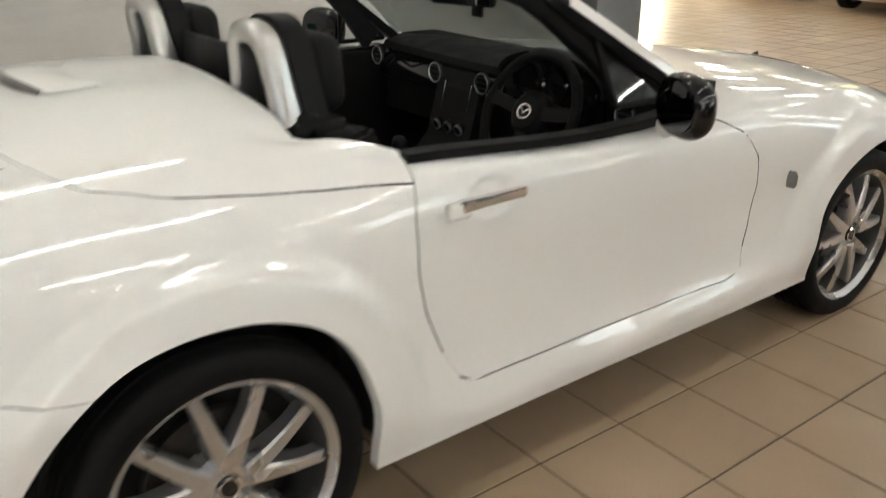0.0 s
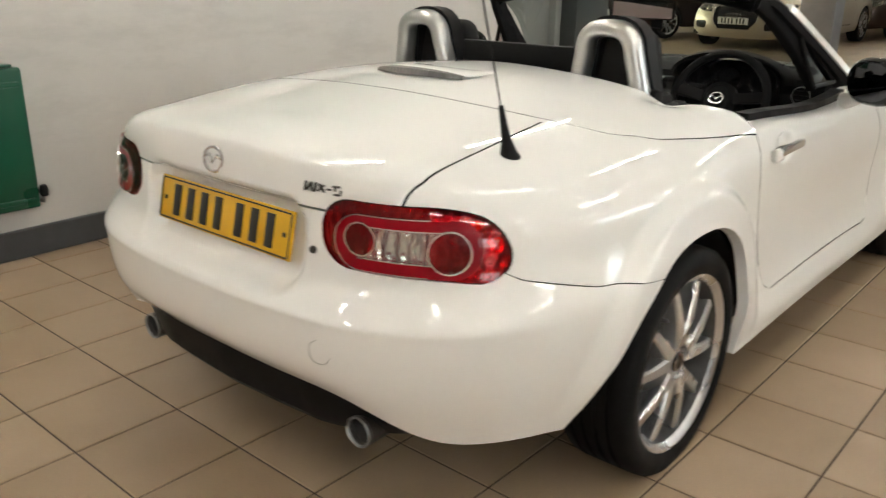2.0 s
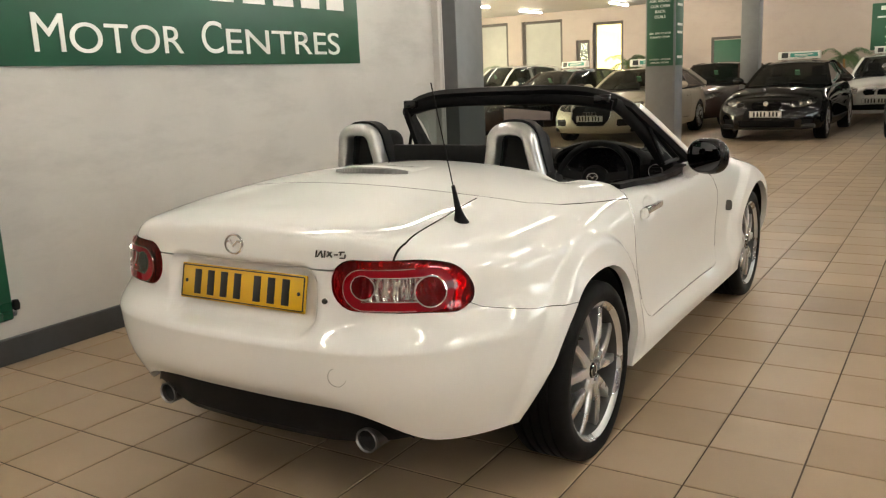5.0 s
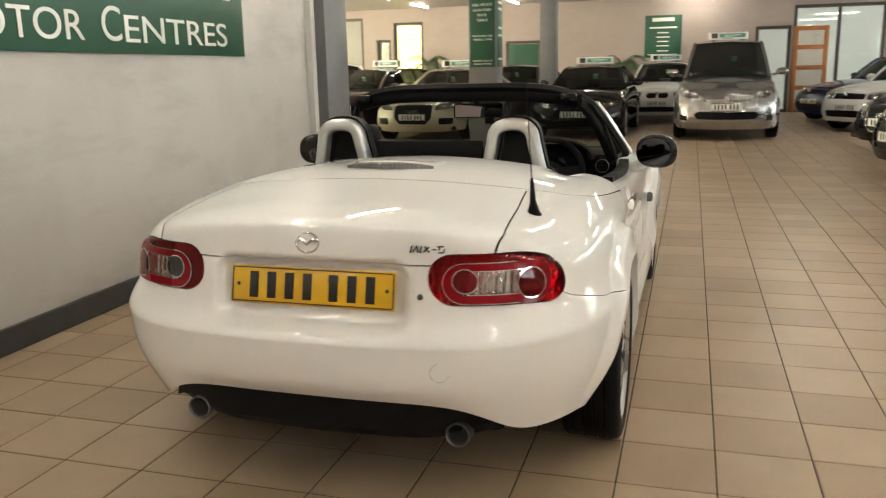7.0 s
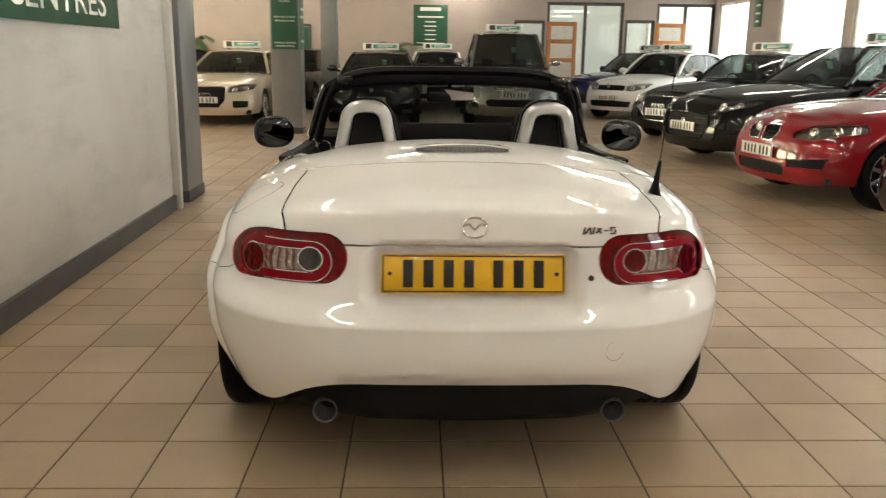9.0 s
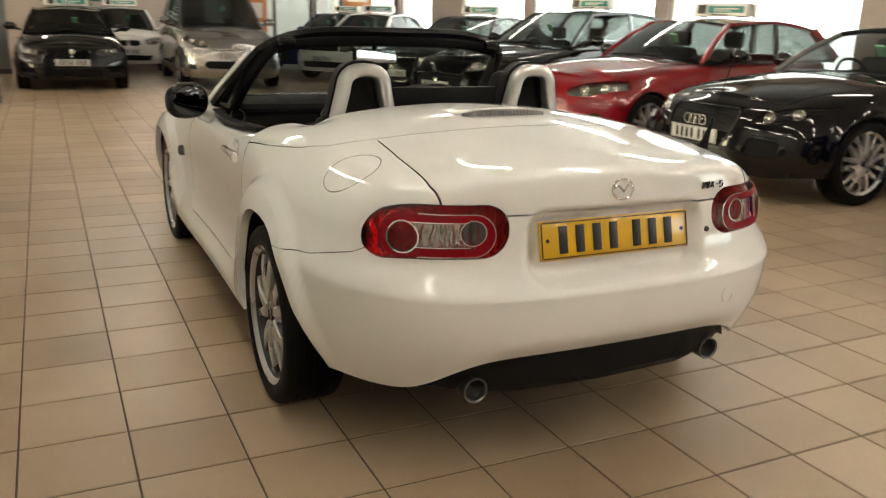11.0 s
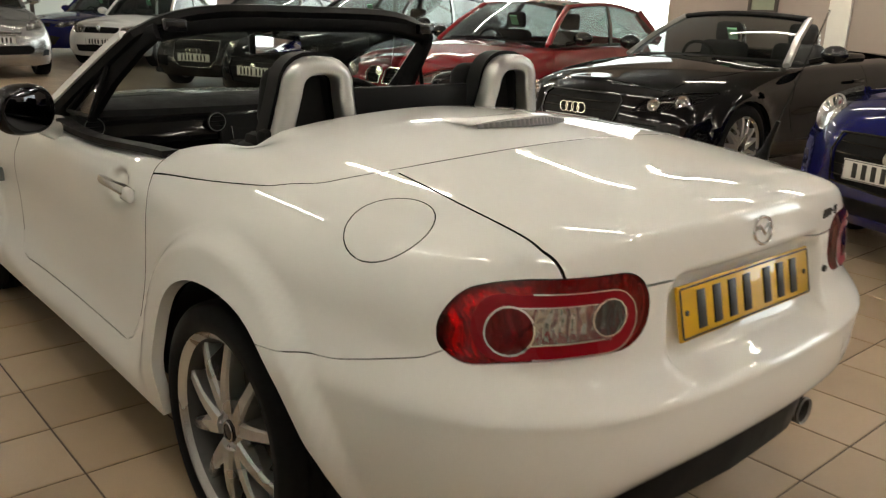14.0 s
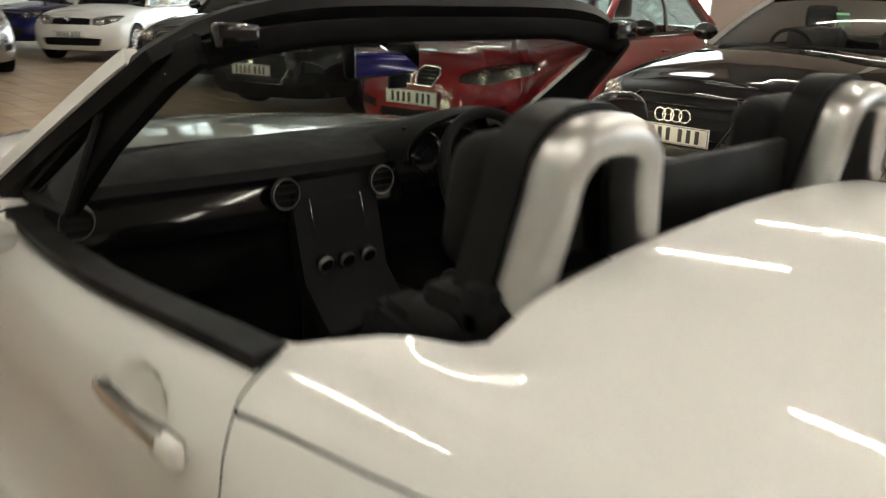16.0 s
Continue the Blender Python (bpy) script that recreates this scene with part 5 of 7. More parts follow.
turn = Matrix.Translation((0.005, 1.20, 1.095)) @ Matrix.Rotation(radians(15), 4, "Z")
bm = bmesh.new()
box(bm, (0, 0, 0), (0.25, 0.03, 0.074), 0.015, seg=3)
bm.transform(turn)
rv = part("rear_view_mirror", bm, BLACKPL, scr, "black rear-view mirror")
bm = bmesh.new()
box(bm, (0, -0.0165, 0), (0.232, 0.004, 0.060))
bm.transform(turn)
part("mirror_glass", bm, MIRROR, rv)
bm = bmesh.new()
sweep(bm, [(0.005, 1.205, 1.10), (0, 1.19, 1.135), (0, 1.165, 1.15)], disc_sec(0.012, 8), up=(1, 0, 0))
part("mirror_stalk", bm, BLACKPL, rv)
bm = bmesh.new()
box(bm, (0.06, 1.215, 1.045), (0.05, 0.012, 0.035), 0.004)
part("sensor_box", bm, BLACKPL, rv, "small black box under the mirror")
for sg in (-1, 1):
    bm = bmesh.new()
    q = [(sg * 0.698, 1.16, 0.866), (sg * 0.704, 1.36, 0.866), (sg * 0.635, 1.13, 1.045)]
    for k in range(3):
        sweep(bm, [q[k], q[(k + 1) % 3]], disc_sec(0.009, 8), up=(1, 0, 0))
    part("quarter_frame", bm, BLACKPL, car, "black quarter-light frame")
    bm = bmesh.new()
    bm.faces.new([bm.verts.new(p) for p in q])
    g = part("quarter_light", bm, GLASS, car)
    g.visible_shadow = False

# roll hoops with black backs
def hoop_path(cx, w0, w1, zb, zt, y0, y1, n=25):
    pts = []
    for a in np.linspace(-1, 1, n):
        b = abs(a)
        if b > 0.45:
            t = (b - 0.45) / 0.55
            x, z = w1 + (w0 - w1) * t, zt - 0.062 + (zb - zt + 0.062) * t
        else:
            th = (b / 0.45) * math.pi / 2
            x, z = w1 * math.sin(th) ** 0.75, zt - 0.062 + 0.062 * math.cos(th) ** 0.9 if b < 0.449 else zt - 0.062
        k = (z - zb) / (zt - zb)
        pts.append((cx + math.copysign(x, a) if b > 1e-6 else cx, y0 + (y1 - y0) * k, z))
    return pts


for sg in (-1, 1):
    cx = sg * 0.366
    hp = new("roll_hoop")
    hp.parent = car
    hp.empty_display_size = 0.1
    tagged(hp, "satin silver roll hoop with a black back")
    bm = bmesh.new()
    sweep(bm, hoop_path(cx, 0.108, 0.078, 0.885, 1.082, 0.335, 0.315), [(-0.020, -0.034), (-0.026, -0.024), (-0.0265, 0.006), (-0.022, 0.019), (-0.010, 0.026), (0.009, 0.026), (0.0185, 0.020), (0.0225, 0.008), (0.0225, -0.024), (0.018, -0.034)], up=(0, -1, 0))
    part("hoop", bm, HOOPSILVER, hp, smooth=1.2)
    bm = bmesh.new()
    sweep(bm, hoop_path(cx, 0.106, 0.076, 0.885, 1.086, 0.40, 0.375), [(-0.030, -0.03), (-0.032, 0.03), (0.028, 0.03), (0.026, -0.03)], up=(0, -1, 0))
    part("hoop_back", bm, BLACKPL, hp)
    bm = bmesh.new()
    box(bm, (cx, 0.405, 0.95), (0.20, 0.03, 0.2), 0.012)
    part("hoop_fill", bm, DARK, hp)

# seats
def seat(cx):
    s = new("seat")
    s.parent = car
    s.empty_display_size = 0.1
    tagged(s, "black leather bucket seat with a headrest")
    bm = bmesh.new()
    sweep(bm, [(cx, 0.62, 0.42), (cx, 0.56, 0.58), (cx, 0.50, 0.74), (cx, 0.465, 0.86)], [(-0.24, -0.05), (-0.25, 0.06), (-0.2, 0.07), (-0.15, 0.02), (0.15, 0.02), (0.2, 0.07), (0.25, 0.06), (0.24, -0.05)], up=(0, 1, 0), scales=[1, 1, 0.95, 0.8])
    bmesh.ops.bevel(bm, geom=list(bm.edges), offset=0.012, segments=2, affect="EDGES")
    part("backrest", bm, LEATHER, s)
    bm = bmesh.new()
    vs = box(bm, (cx, 0.462, 0.985), (0.235, 0.085, 0.175), 0.038, seg=4)
    for v in vs:
        v.co.x = cx + (v.co.x - cx) * (1 - 0.25 * max(0, (v.co.z - 0.95) / 0.12) ** 2)
    part("headrest", bm, LEATHER, s)
    bm = bmesh.new()
    for y in (0.8, 0.62):
        box(bm, (cx, y, 0.40 + (0.8 - y) * 0.05), (0.46, 0.28, 0.12), 0.04, seg=3)
    for x in (-0.22, 0.22):
        box(bm, (cx + x, 0.74, 0.45), (0.09, 0.42, 0.12), 0.04, seg=3)
    part("cushion", bm, LEATHER, s)
    return s


seat(-0.352)
seat(0.352)
# wind deflector and rear deck trim
bm = bmesh.new()
box(bm, (0, 0.385, 0.955), (0.46, 0.022, 0.12), 0.008)
part("wind_deflector", bm, BLACKPL, car, "black mesh wind deflector between the hoops")
bm = bmesh.new()
box(bm, (0, 0.36, 0.58), (1.24, 0.06, 0.50), 0.02)
box(bm, (0, 0.375, 0.86), (1.04, 0.06, 0.11), 0.02)
box(bm, (0, 0.40, 0.87), (1.04, 0.14, 0.06), 0.02)
for sg in (-1, 1):
    box(bm, (sg * 0.60, 0.47, 0.775), (0.16, 0.14, 0.07), 0.03, seg=3)
    box(bm, (sg * 0.475, 0.44, 0.83), (0.13, 0.11, 0.09), 0.03, seg=3)
part("bulkhead", bm, LEATHER, car, "black padded bulkhead trim")
# tub: floor, tunnel and door linings
bm = bmesh.new()
box(bm, (0, 1.0, 0.245), (1.42, 1.4, 0.03))
box(bm, (0, 0.85, 0.40), (0.22, 1.1, 0.3), 0.04, seg=3)
box(bm, (0, 1.62, 0.5), (1.4, 0.05, 0.5))
part("cabin_floor", bm, plain("black carpet", (0.012, 0.012, 0.013), 0.95, vary=0.3, scale=200), car)
for sg in (-1, 1):
    bm = bmesh.new()
    box(bm, (sg * 0.715, 0.93, 0.585), (0.05, 0.95, 0.48), 0.02, seg=3)
    box(bm, (sg * 0.665, 0.82, 0.66), (0.07, 0.45, 0.07), 0.02, seg=3)
    dl = part("door_lining", bm, LEATHER, car, "black door lining with an armrest")
    bm = bmesh.new()
    lathe(bm, [(0.042, 0.0), (0.047, 0.006), (0.047, 0.012), (0.042, 0.012)], 28, Matrix.Translation((sg * 0.67, 1.14, 0.52)), close=True)
    part("speaker_ring", bm, CHROME, dl)
# dashboard
dash = new("dashboard")
dash.parent = car
dash.empty_display_size = 0.1
tagged(dash, "black dashboard with chrome vents and a gloss panel")
bm = bmesh.new()
prof = [(1.32, 0.70), (1.285, 0.81), (1.31, 0.862), (1.40, 0.884), (1.60, 0.884), (1.61, 0.60), (1.36, 0.60)]
rows = [[bm.verts.new((x, y + 0.05 * (x / 0.7) ** 2 * (1 if i < 4 else 0), z)) for i, (y, z) in enumerate(prof)] for x in np.linspace(-0.685, 0.685, 19)]
for a, b in zip(rows, rows[1:]):
    for i in range(len(prof)):
        bm.faces.new((a[i], a[(i + 1) % len(prof)], b[(i + 1) % len(prof)], b[i]))
bm.faces.new(rows[0])
bm.faces.new(rows[-1][::-1])
part("dash_top", bm, LEATHER, dash, smooth=0.7)
bm = bmesh.new()
sweep(bm, [(x, 1.283 + 0.05 * (x / 0.7) ** 2, 0.795) for x in np.linspace(-0.64, 0.12, 20)], [(0.24 * math.cos(a) - 0.217, 0.24 * math.sin(a) - 0.082) for a in np.linspace(0.14, 0.56, 9)] + [(-0.03, 0.045), (-0.03, -0.048)])
part("trim_panel", bm, PIANO, dash, "gloss black dashboard trim panel", smooth=0.4)
for x in (-0.645, -0.215, 0.045, 0.62):
    y = 1.258 + 0.05 * (x / 0.7) ** 2
    mv = Matrix.Translation((x, y, 0.812)) @ Matrix.Rotation(radians(-90), 4, "Z")
    bm = bmesh.new()
    lathe(bm, [(0.0318, 0.0095), (0.033, 0.0112), (0.0342, 0.0095)], 30, mv, close=True)
    v = part("vent_ring", bm, HOOPSILVER, dash, "chrome ring of an air vent")
    bm = bmesh.new()
    lathe(bm, [(0.0, -0.004), (0.031, 0.0), (0.0318, 0.0095), (0.0342, 0.0095), (0.036, 0.0)], 24, mv)
    part("vent_bore", bm, DARK, v)
    for k in range(3):
        bm = bmesh.new()
        box(bm, (x, y - 0.004, 0.795 + k * 0.017), (0.056, 0.012, 0.003))
        part("vent_slat", bm, BLACKPL, v)
bm = bmesh.new()
sweep(bm, [(-0.085, 1.30, 0.825), (-0.085, 1.274, 0.73), (-0.085, 1.24, 0.60), (-0.085, 1.14, 0.50)], [(-0.115, -0.03), (-0.112, 0.012), (-0.09, 0.02), (0.09, 0.02), (0.112, 0.012), (0.115, -0.03)], up=(0, 1, 0))
part("centre_console", bm, LEATHER, dash, "black centre console")
bm = bmesh.new()
box(bm, (-0.085, 1.254, 0.745), (0.12, 0.012, 0.085), 0.004, Matrix.Rotation(radians(-14), 3, "X"))
part("screen", bm, BLACKPL, dash, "dark navigation screen")
for x in (-0.155, -0.015):
    bm = bmesh.new()
    box(bm, (x, 1.252, 0.75), (0.003, 0.010, 0.085), 0.001, Matrix.Rotation(radians(-14), 3, "X"))
    part("screen_trim", bm, CHROME, dash)
for x in (-0.145, -0.085, -0.025):
    mk = Matrix.Translation((x, 1.228, 0.655)) @ Matrix.Rotation(radians(-90), 4, "Z") @ Matrix.Rotation(radians(20), 4, "Y")
    bm = bmesh.new()
    lathe(bm, [(0.0, 0.022), (0.016, 0.022), (0.019, 0.0)], 20, mk)
    kb = part("heater_knob", bm, BLACKPL, dash)
    bm = bmesh.new()
    lathe(bm, [(0.0165, 0.023), (0.0185, 0.0225), (0.0195, 0.014), (0.018, 0.016)], 20, mk, close=True)
    part("knob_ring", bm, HOOPSILVER, kb)
# instrument hood and dials before the driver
bm = bmesh.new()
rows = []
for a in np.linspace(-0.15, math.pi + 0.15, 17):
    c, s_ = math.cos(a), math.sin(a)
    rows.append([bm.verts.new((0.345 + 0.225 * c, 1.25, 0.86 + 0.092 * s_)), bm.verts.new((0.345 + 0.235 * c, 1.29, 0.86 + 0.10 * s_)), bm.verts.new((0.345 + 0.24 * c, 1.47, 0.83 + 0.085 * s_)), bm.verts.new((0.345 + 0.215 * c, 1.255, 0.86 + 0.08 * s_)), bm.verts.new((0.345 + 0.20 * c, 1.34, 0.86 + 0.07 * s_))])
for a, b in zip(rows, rows[1:]):
    for i, j in ((0, 1), (1, 2), (0, 3), (3, 4)):
        bm.faces.new((a[i], b[i], b[j], a[j]))
hood = part("instrument_hood", bm, LEATHER, dash)
bm = bmesh.new()
box(bm, (0.345, 1.30, 0.84), (0.39, 0.01, 0.16))
part("dial_face", bm, GLOSSBLK, dash)
for x in (-0.125, 0.0, 0.125):
    bm = bmesh.new()
    lathe(bm, [(0.044, 0.0), (0.048, 0.010), (0.052, 0.0)], 30, Matrix.Translation((0.345 + x, 1.29, 0.850)) @ Matrix.Rotation(radians(-90), 4, "Z"), close=True)
    part("dial_ring", bm, CHROME, dash)
# steering wheel
sw = new("steering_wheel")
sw.parent = car
sw.empty_display_size = 0.1
sw.matrix_basis = Matrix.Translation((0.36, 1.172, 0.785)) @ Matrix.Rotation(radians(-24), 4, "X")
tagged(sw, "black three-spoke steering wheel")
bm = bmesh.new()
sweep(bm, [(0.178 * math.cos(a), 0, 0.178 * math.sin(a)) for a in np.linspace(0, 2 * math.pi, 49)[:-1]], disc_sec(0.0155, 10), closed=True, up=(0, 1, 0))
part("rim", bm, LEATHER, sw)
bm = bmesh.new()
lathe(bm, [(0.0, 0.02), (0.05, 0.018), (0.07, 0.0), (0.07, -0.03), (0.0, -0.03)], 26, Matrix.Rotation(radians(-90), 4, "Z"))
part("boss", bm, LEATHER, sw)
bm = bmesh.new()
for a in (8, 172, 270):
    a = radians(a)
    sweep(bm, [(0.05 * math.cos(a), 0, 0.05 * math.sin(a)), (0.17 * math.cos(a), 0, 0.17 * math.sin(a))], [(-0.02, -0.008), (-0.02, 0.008), (0.02, 0.008), (0.02, -0.008)], up=(0, 1, 0))
part("spoke", bm, BLACKPL, sw)
bm = bmesh.new()
sweep(bm, [(0.026 * math.cos(a), -0.021, 0.021 * math.sin(a)) for a in np.linspace(0, 2 * math.pi, 25)[:-1]], disc_sec(0.003, 6), closed=True, up=(0, 1, 0))
sweep(bm, [(-0.024, -0.021, 0.004), (-0.012, -0.021, 0.008), (0, -0.021, -0.005), (0.012, -0.021, 0.008), (0.024, -0.021, 0.004)], disc_sec(0.003, 6), up=(0, 1, 0))
part("emblem", bm, CHROME, sw)
bm = bmesh.new()
sweep(bm, [(0.36, 1.19, 0.78), (0.36, 1.36, 0.72)], disc_sec(0.045, 14), up=(1, 0, 0))
part("steering_column", bm, BLACKPL, dash)
# gear lever
bm = bmesh.new()
sweep(bm, [(0, 0.95, 0.54), (0, 0.955, 0.62), (0, 0.955, 0.635)], disc_sec(0.012, 10), up=(1, 0, 0), scales=[1.8, 1, 1])
bmesh.ops.create_uvsphere(bm, u_segments=14, v_segments=10, radius=0.025, matrix=Matrix.Translation((0, 0.955, 0.65)))
part("gear_lever", bm, LEATHER, car)

# ---- the other cars of the showroom ----
LENS = plain("ribbed headlamp housing", (0.30, 0.30, 0.295), 0.22, 0.85, vary=0.6, scale=22)
CARCHROME = plain("satin chrome trim", (0.8, 0.8, 0.8), 0.22, 1.0, vary=0.05)
GRILLE = plain("black grille mesh", (0.008, 0.008, 0.009), 0.5, vary=0.3, scale=90, spec=0.12)
SEATS = plain("dark seat cloth", (0.03, 0.03, 0.032), 0.8, vary=0.2, scale=60)


def flat_patch(bm, top, bot, n=6, bulge=0.0, away=(0, 0, 1)):
    rows = [[bm.verts.new(Vector(a).lerp(Vector(b), t) + Vector(away) * bulge * math.sin(math.pi * t)) for a, b in zip(top, bot)] for t in np.linspace(0, 1, n)]
    for a, b in zip(rows, rows[1:]):
        for i in range(len(a) - 1):
            bm.faces.new((a[i], a[i + 1], b[i + 1], b[i]))


def parked_car(name, label, paint, axle, heading, W=0.88, RO=0.78, WB=2.6, FO=0.84, belt=0.93, bonnet=0.95, nose=0.74, H=1.45, wtop=0.56, ybase=1.95, ytop=1.25, yroof=-0.25, yend=-0.62, R=0.315,
               lamp=None, grille=None, intake=None, grille_style="bars", fog=None, rim_mat=None, open_top=False, mirror_mat=None, spokes=5, pair=0.23, sign=True, plate_z=0.47, black_roof=False, flare=0.012, bowls=2, wipers=True, lamp_back=None, frame_mat=None, group="cars for sale"):
    """A parked car from its main sizes; lamp, grille and intake are outlines on the nose."""
    h = radians(heading)
    m = Matrix.Translation((axle[0] - WB * math.cos(h), axle[1] - WB * math.sin(h), 0)) @ Matrix.Rotation(h - math.pi / 2, 4, "Z")
    c = thing(name, label, "car", m, group)
    yf = WB + FO
    out = [(0, -RO), (0.3 * W, -RO + 0.01), (0.68 * W, -RO + 0.06), (0.9 * W, -RO + 0.24), (0.985 * W, -0.3), (W, 0.05), (0.985 * W, 0.5), (0.98 * W, WB * 0.5), (0.985 * W, WB - 0.45), (W, WB), (0.975 * W, WB + 0.36), (0.88 * W, yf - 0.26), (0.62 * W, yf - 0.09), (0.3 * W, yf - 0.02), (0, yf)]
    st = (0, 2, 3.5, 5, 7, 9, 10.6, 12, 14)
    ins = ((0.07, 0.07, 0.06, 0.03, 0.05, 0.03, 0.05, 0.06, 0.06), (0.01, 0.01, 0.01, 0, 0.015, 0, 0.01, 0.015, 0.015), (0, 0, 0, 0, 0.03, 0, 0, 0, 0), (0.01, 0.01, 0.01, 0.005, 0.03, 0.005, 0.005, 0.008, 0.008),
           (0.03, 0.03, 0.03, 0.015, 0.02, 0.015, 0.03, 0.03, 0.025), (0.05, 0.05, 0.06, 0.04, 0.03, 0.045, 0.075, 0.07, 0.05), (0.08, 0.08, 0.10, 0.08, 0.06, 0.10, 0.15, 0.14, 0.10), (0.14, 0.14, 0.16, 0.15, 0.10, 0.19, 0.27, 0.26, 0.20))
    fz = (0.0, 0.14, 0.30, 0.48, 0.66, 0.80, 0.92, 1.0)
    tops, bots = (belt + 0.04, belt + 0.03, belt, belt - 0.01, belt - 0.03, bonnet - 0.11, nose + 0.03, nose, nose + 0.02), (0.30, 0.30, 0.27, 0.24, 0.20, 0.22, 0.22, 0.20, 0.20)
    zt = [[b + (t - b) * f for t, b in zip(tops, bots)] for f in fz]
    yc = (-RO + 0.35, -RO + 0.38, -RO + 0.45, -0.25, -0.1, 0.05, 0.5, WB * 0.5, WB - 0.5, WB - 0.02, WB + 0.2, yf - 0.42, yf - 0.32, yf - 0.28, yf - 0.27)
    zc = ((-1.0, 0.0, ybase - 0.3, ybase + 0.15, WB, yf - 0.4, yf), (belt + 0.06, belt + 0.06, bonnet, bonnet, (bonnet * 1.6 + nose) / 2.6 + 0.03, nose + 0.07, nose + 0.03))
    hz = R - 0.005

    def flared(g):
        x, y, z = g[..., 0], g[..., 1], g[..., 2]
        for hy in (0, WB):
            r = np.hypot(y - hy, z - hz)
            x = x + flare * (1 - smooth01(R + 0.075, R + 0.12, r)) * smooth01(0.6 * W, 0.8 * W, x) * smooth01(0.2, 0.4, z)
        g = g.copy()
        g[..., 0] = np.where(g[..., 0] == 0, 0, x)
        return g
    G, N = shell(out, st, ins, zt, yc, zc, 6, 4, flared)
    bm = skin(G, N)

    def arch(p):
        return min(math.hypot(p.y - y, p.z - hz) for y in (0, WB)) - R - 0.035 if abs(p.x) > 0.5 else 0.3
    feats = []
    for k, o in (("lamp", lamp), ("grille", grille), ("intake", intake), ("fog", fog)):
        if o:
            hf = hull(o)
            feats.append((k, (lambda hf: lambda p: hf(abs(p.x), p.z) if p.y > WB + 0.25 else 0.3)(hf)))
    cut(bm, arch)
    dhull = hull([(0.55, belt + 0.1), (0.5, 0.6), (0.62, 0.34), (ybase - 0.25, 0.34), (ybase - 0.12, 0.6), (ybase - 0.3, belt + 0.1)])

    def door(p):
        return dhull(p.y, p.z) if abs(p.x) > W - 0.2 and p.z < belt - 0.005 else 0.3
    bhull = hull([(-0.62 * W, yf - 0.34), (0, yf - 0.24), (0.62 * W, yf - 0.34), (0.76 * W, WB - 0.05), (0.79 * W, ybase - 0.22), (-0.79 * W, ybase - 0.22), (-0.76 * W, WB - 0.05)])

    def hatch(p):
        return bhull(p.x, p.y) if p.z > nose - 0.1 and p.y > ybase - 0.19 else 0.3
    for _, f in feats:
        cut(bm, f)
    for g in (-0.003, 0.003):
        cut(bm, lambda p: door(p) - g)
        cut(bm, lambda p: hatch(p) - g)

    def kind(q):
        if arch(q) < 0:
            return None
        if q.z > bonnet - 0.14 and abs(q.x) < W - 0.24 and yend + 0.15 < q.y < ybase - 0.12:
            return None
        for k, f in feats:
            if f(q) < 0:
                return k + ("r" if q.x > 0 else "l") if k in ("lamp", "fog") else k
        v = hatch(q)
        if abs(v) < 0.0029:
            return None
        if v < 0:
            return "bonnet"
        v = door(q)
        if abs(v) < 0.0029:
            return None
        return ("door" + ("r" if q.x > 0 else "l")) if v < 0 else "body"
    P = panels(bm, kind)
    bm.free()
    b = panel("body", P["body"], paint, c, edge=0.02)
    for k, mt, nm in (("bonnet", paint, "bonnet"), ("doorl", paint, "door"), ("doorr", paint, "door"), ("lampl", LENS, "headlamp"), ("lampr", LENS, "headlamp"), ("grille", GRILLE, "grille"), ("intake", GRILLE, "air_intake"), ("fogl", GRILLE, "fog_lamp"), ("fogr", GRILLE, "fog_lamp")):
        if k in P:
            if nm == "bonnet":
                panel(nm, P[k], mt, c, edge=0.02)
                continue
            if nm == "door":
                panel(nm, P[k], mt, c)
                continue
            if nm != "headlamp":
                panel(nm, P[k], mt, c, lift=-0.012)
                continue
            o = panel(nm, P[k], CLEARLENS, c, "clear headlamp with bright round bowls", lift=0.003, edge=0)
            o.visible_shadow = False
            panel("housing", P[k], lamp_back or LENS, o, lift=-0.03, edge=0)
            co, no = P[k][0], P[k][1]
            xs, zs = [abs(p.x) for p in co], [p.z for p in co]
            xm, zm, span = sum(xs) / len(xs), (min(zs) + max(zs)) / 2, max(xs) - min(xs)
            rad = min(0.052, (max(zs) - min(zs)) * 0.30, span * 0.24) if bowls == 2 else span * 0.40
            for dx in (-0.24 * span, 0.16 * span) if bowls == 2 else (0.0,):
                qi = min(range(len(co)), key=lambda i: (abs(co[i].x) - xm - dx) ** 2 + (co[i].z - zm - dx * 0.12) ** 2)
                at = Matrix.Translation(co[qi] - no[qi] * 0.012) @ (no[qi] + Vector((0, 1.2, 0))).to_track_quat("X", "Z").to_matrix().to_4x4()
                bb = bmesh.new()
                lathe(bb, [(rad * 0.86, 0.0), (rad * 0.97, 0.008), (rad * 1.05, 0.0)], 20, at, close=True)
                part("lamp_ring", bb, CARCHROME, o)
                bb = bmesh.new()
                lathe(bb, [(0.0, 0.004), (rad * 0.3, 0.0), (rad * 0.42, -0.012), (rad * 0.9, 0.002)], 18, at)
                part("lamp_bowl", bb, CHROME, o)
    fr = [q for q in P["body"][0] if q.y > WB]
    fronty = max(q.y for q in fr)
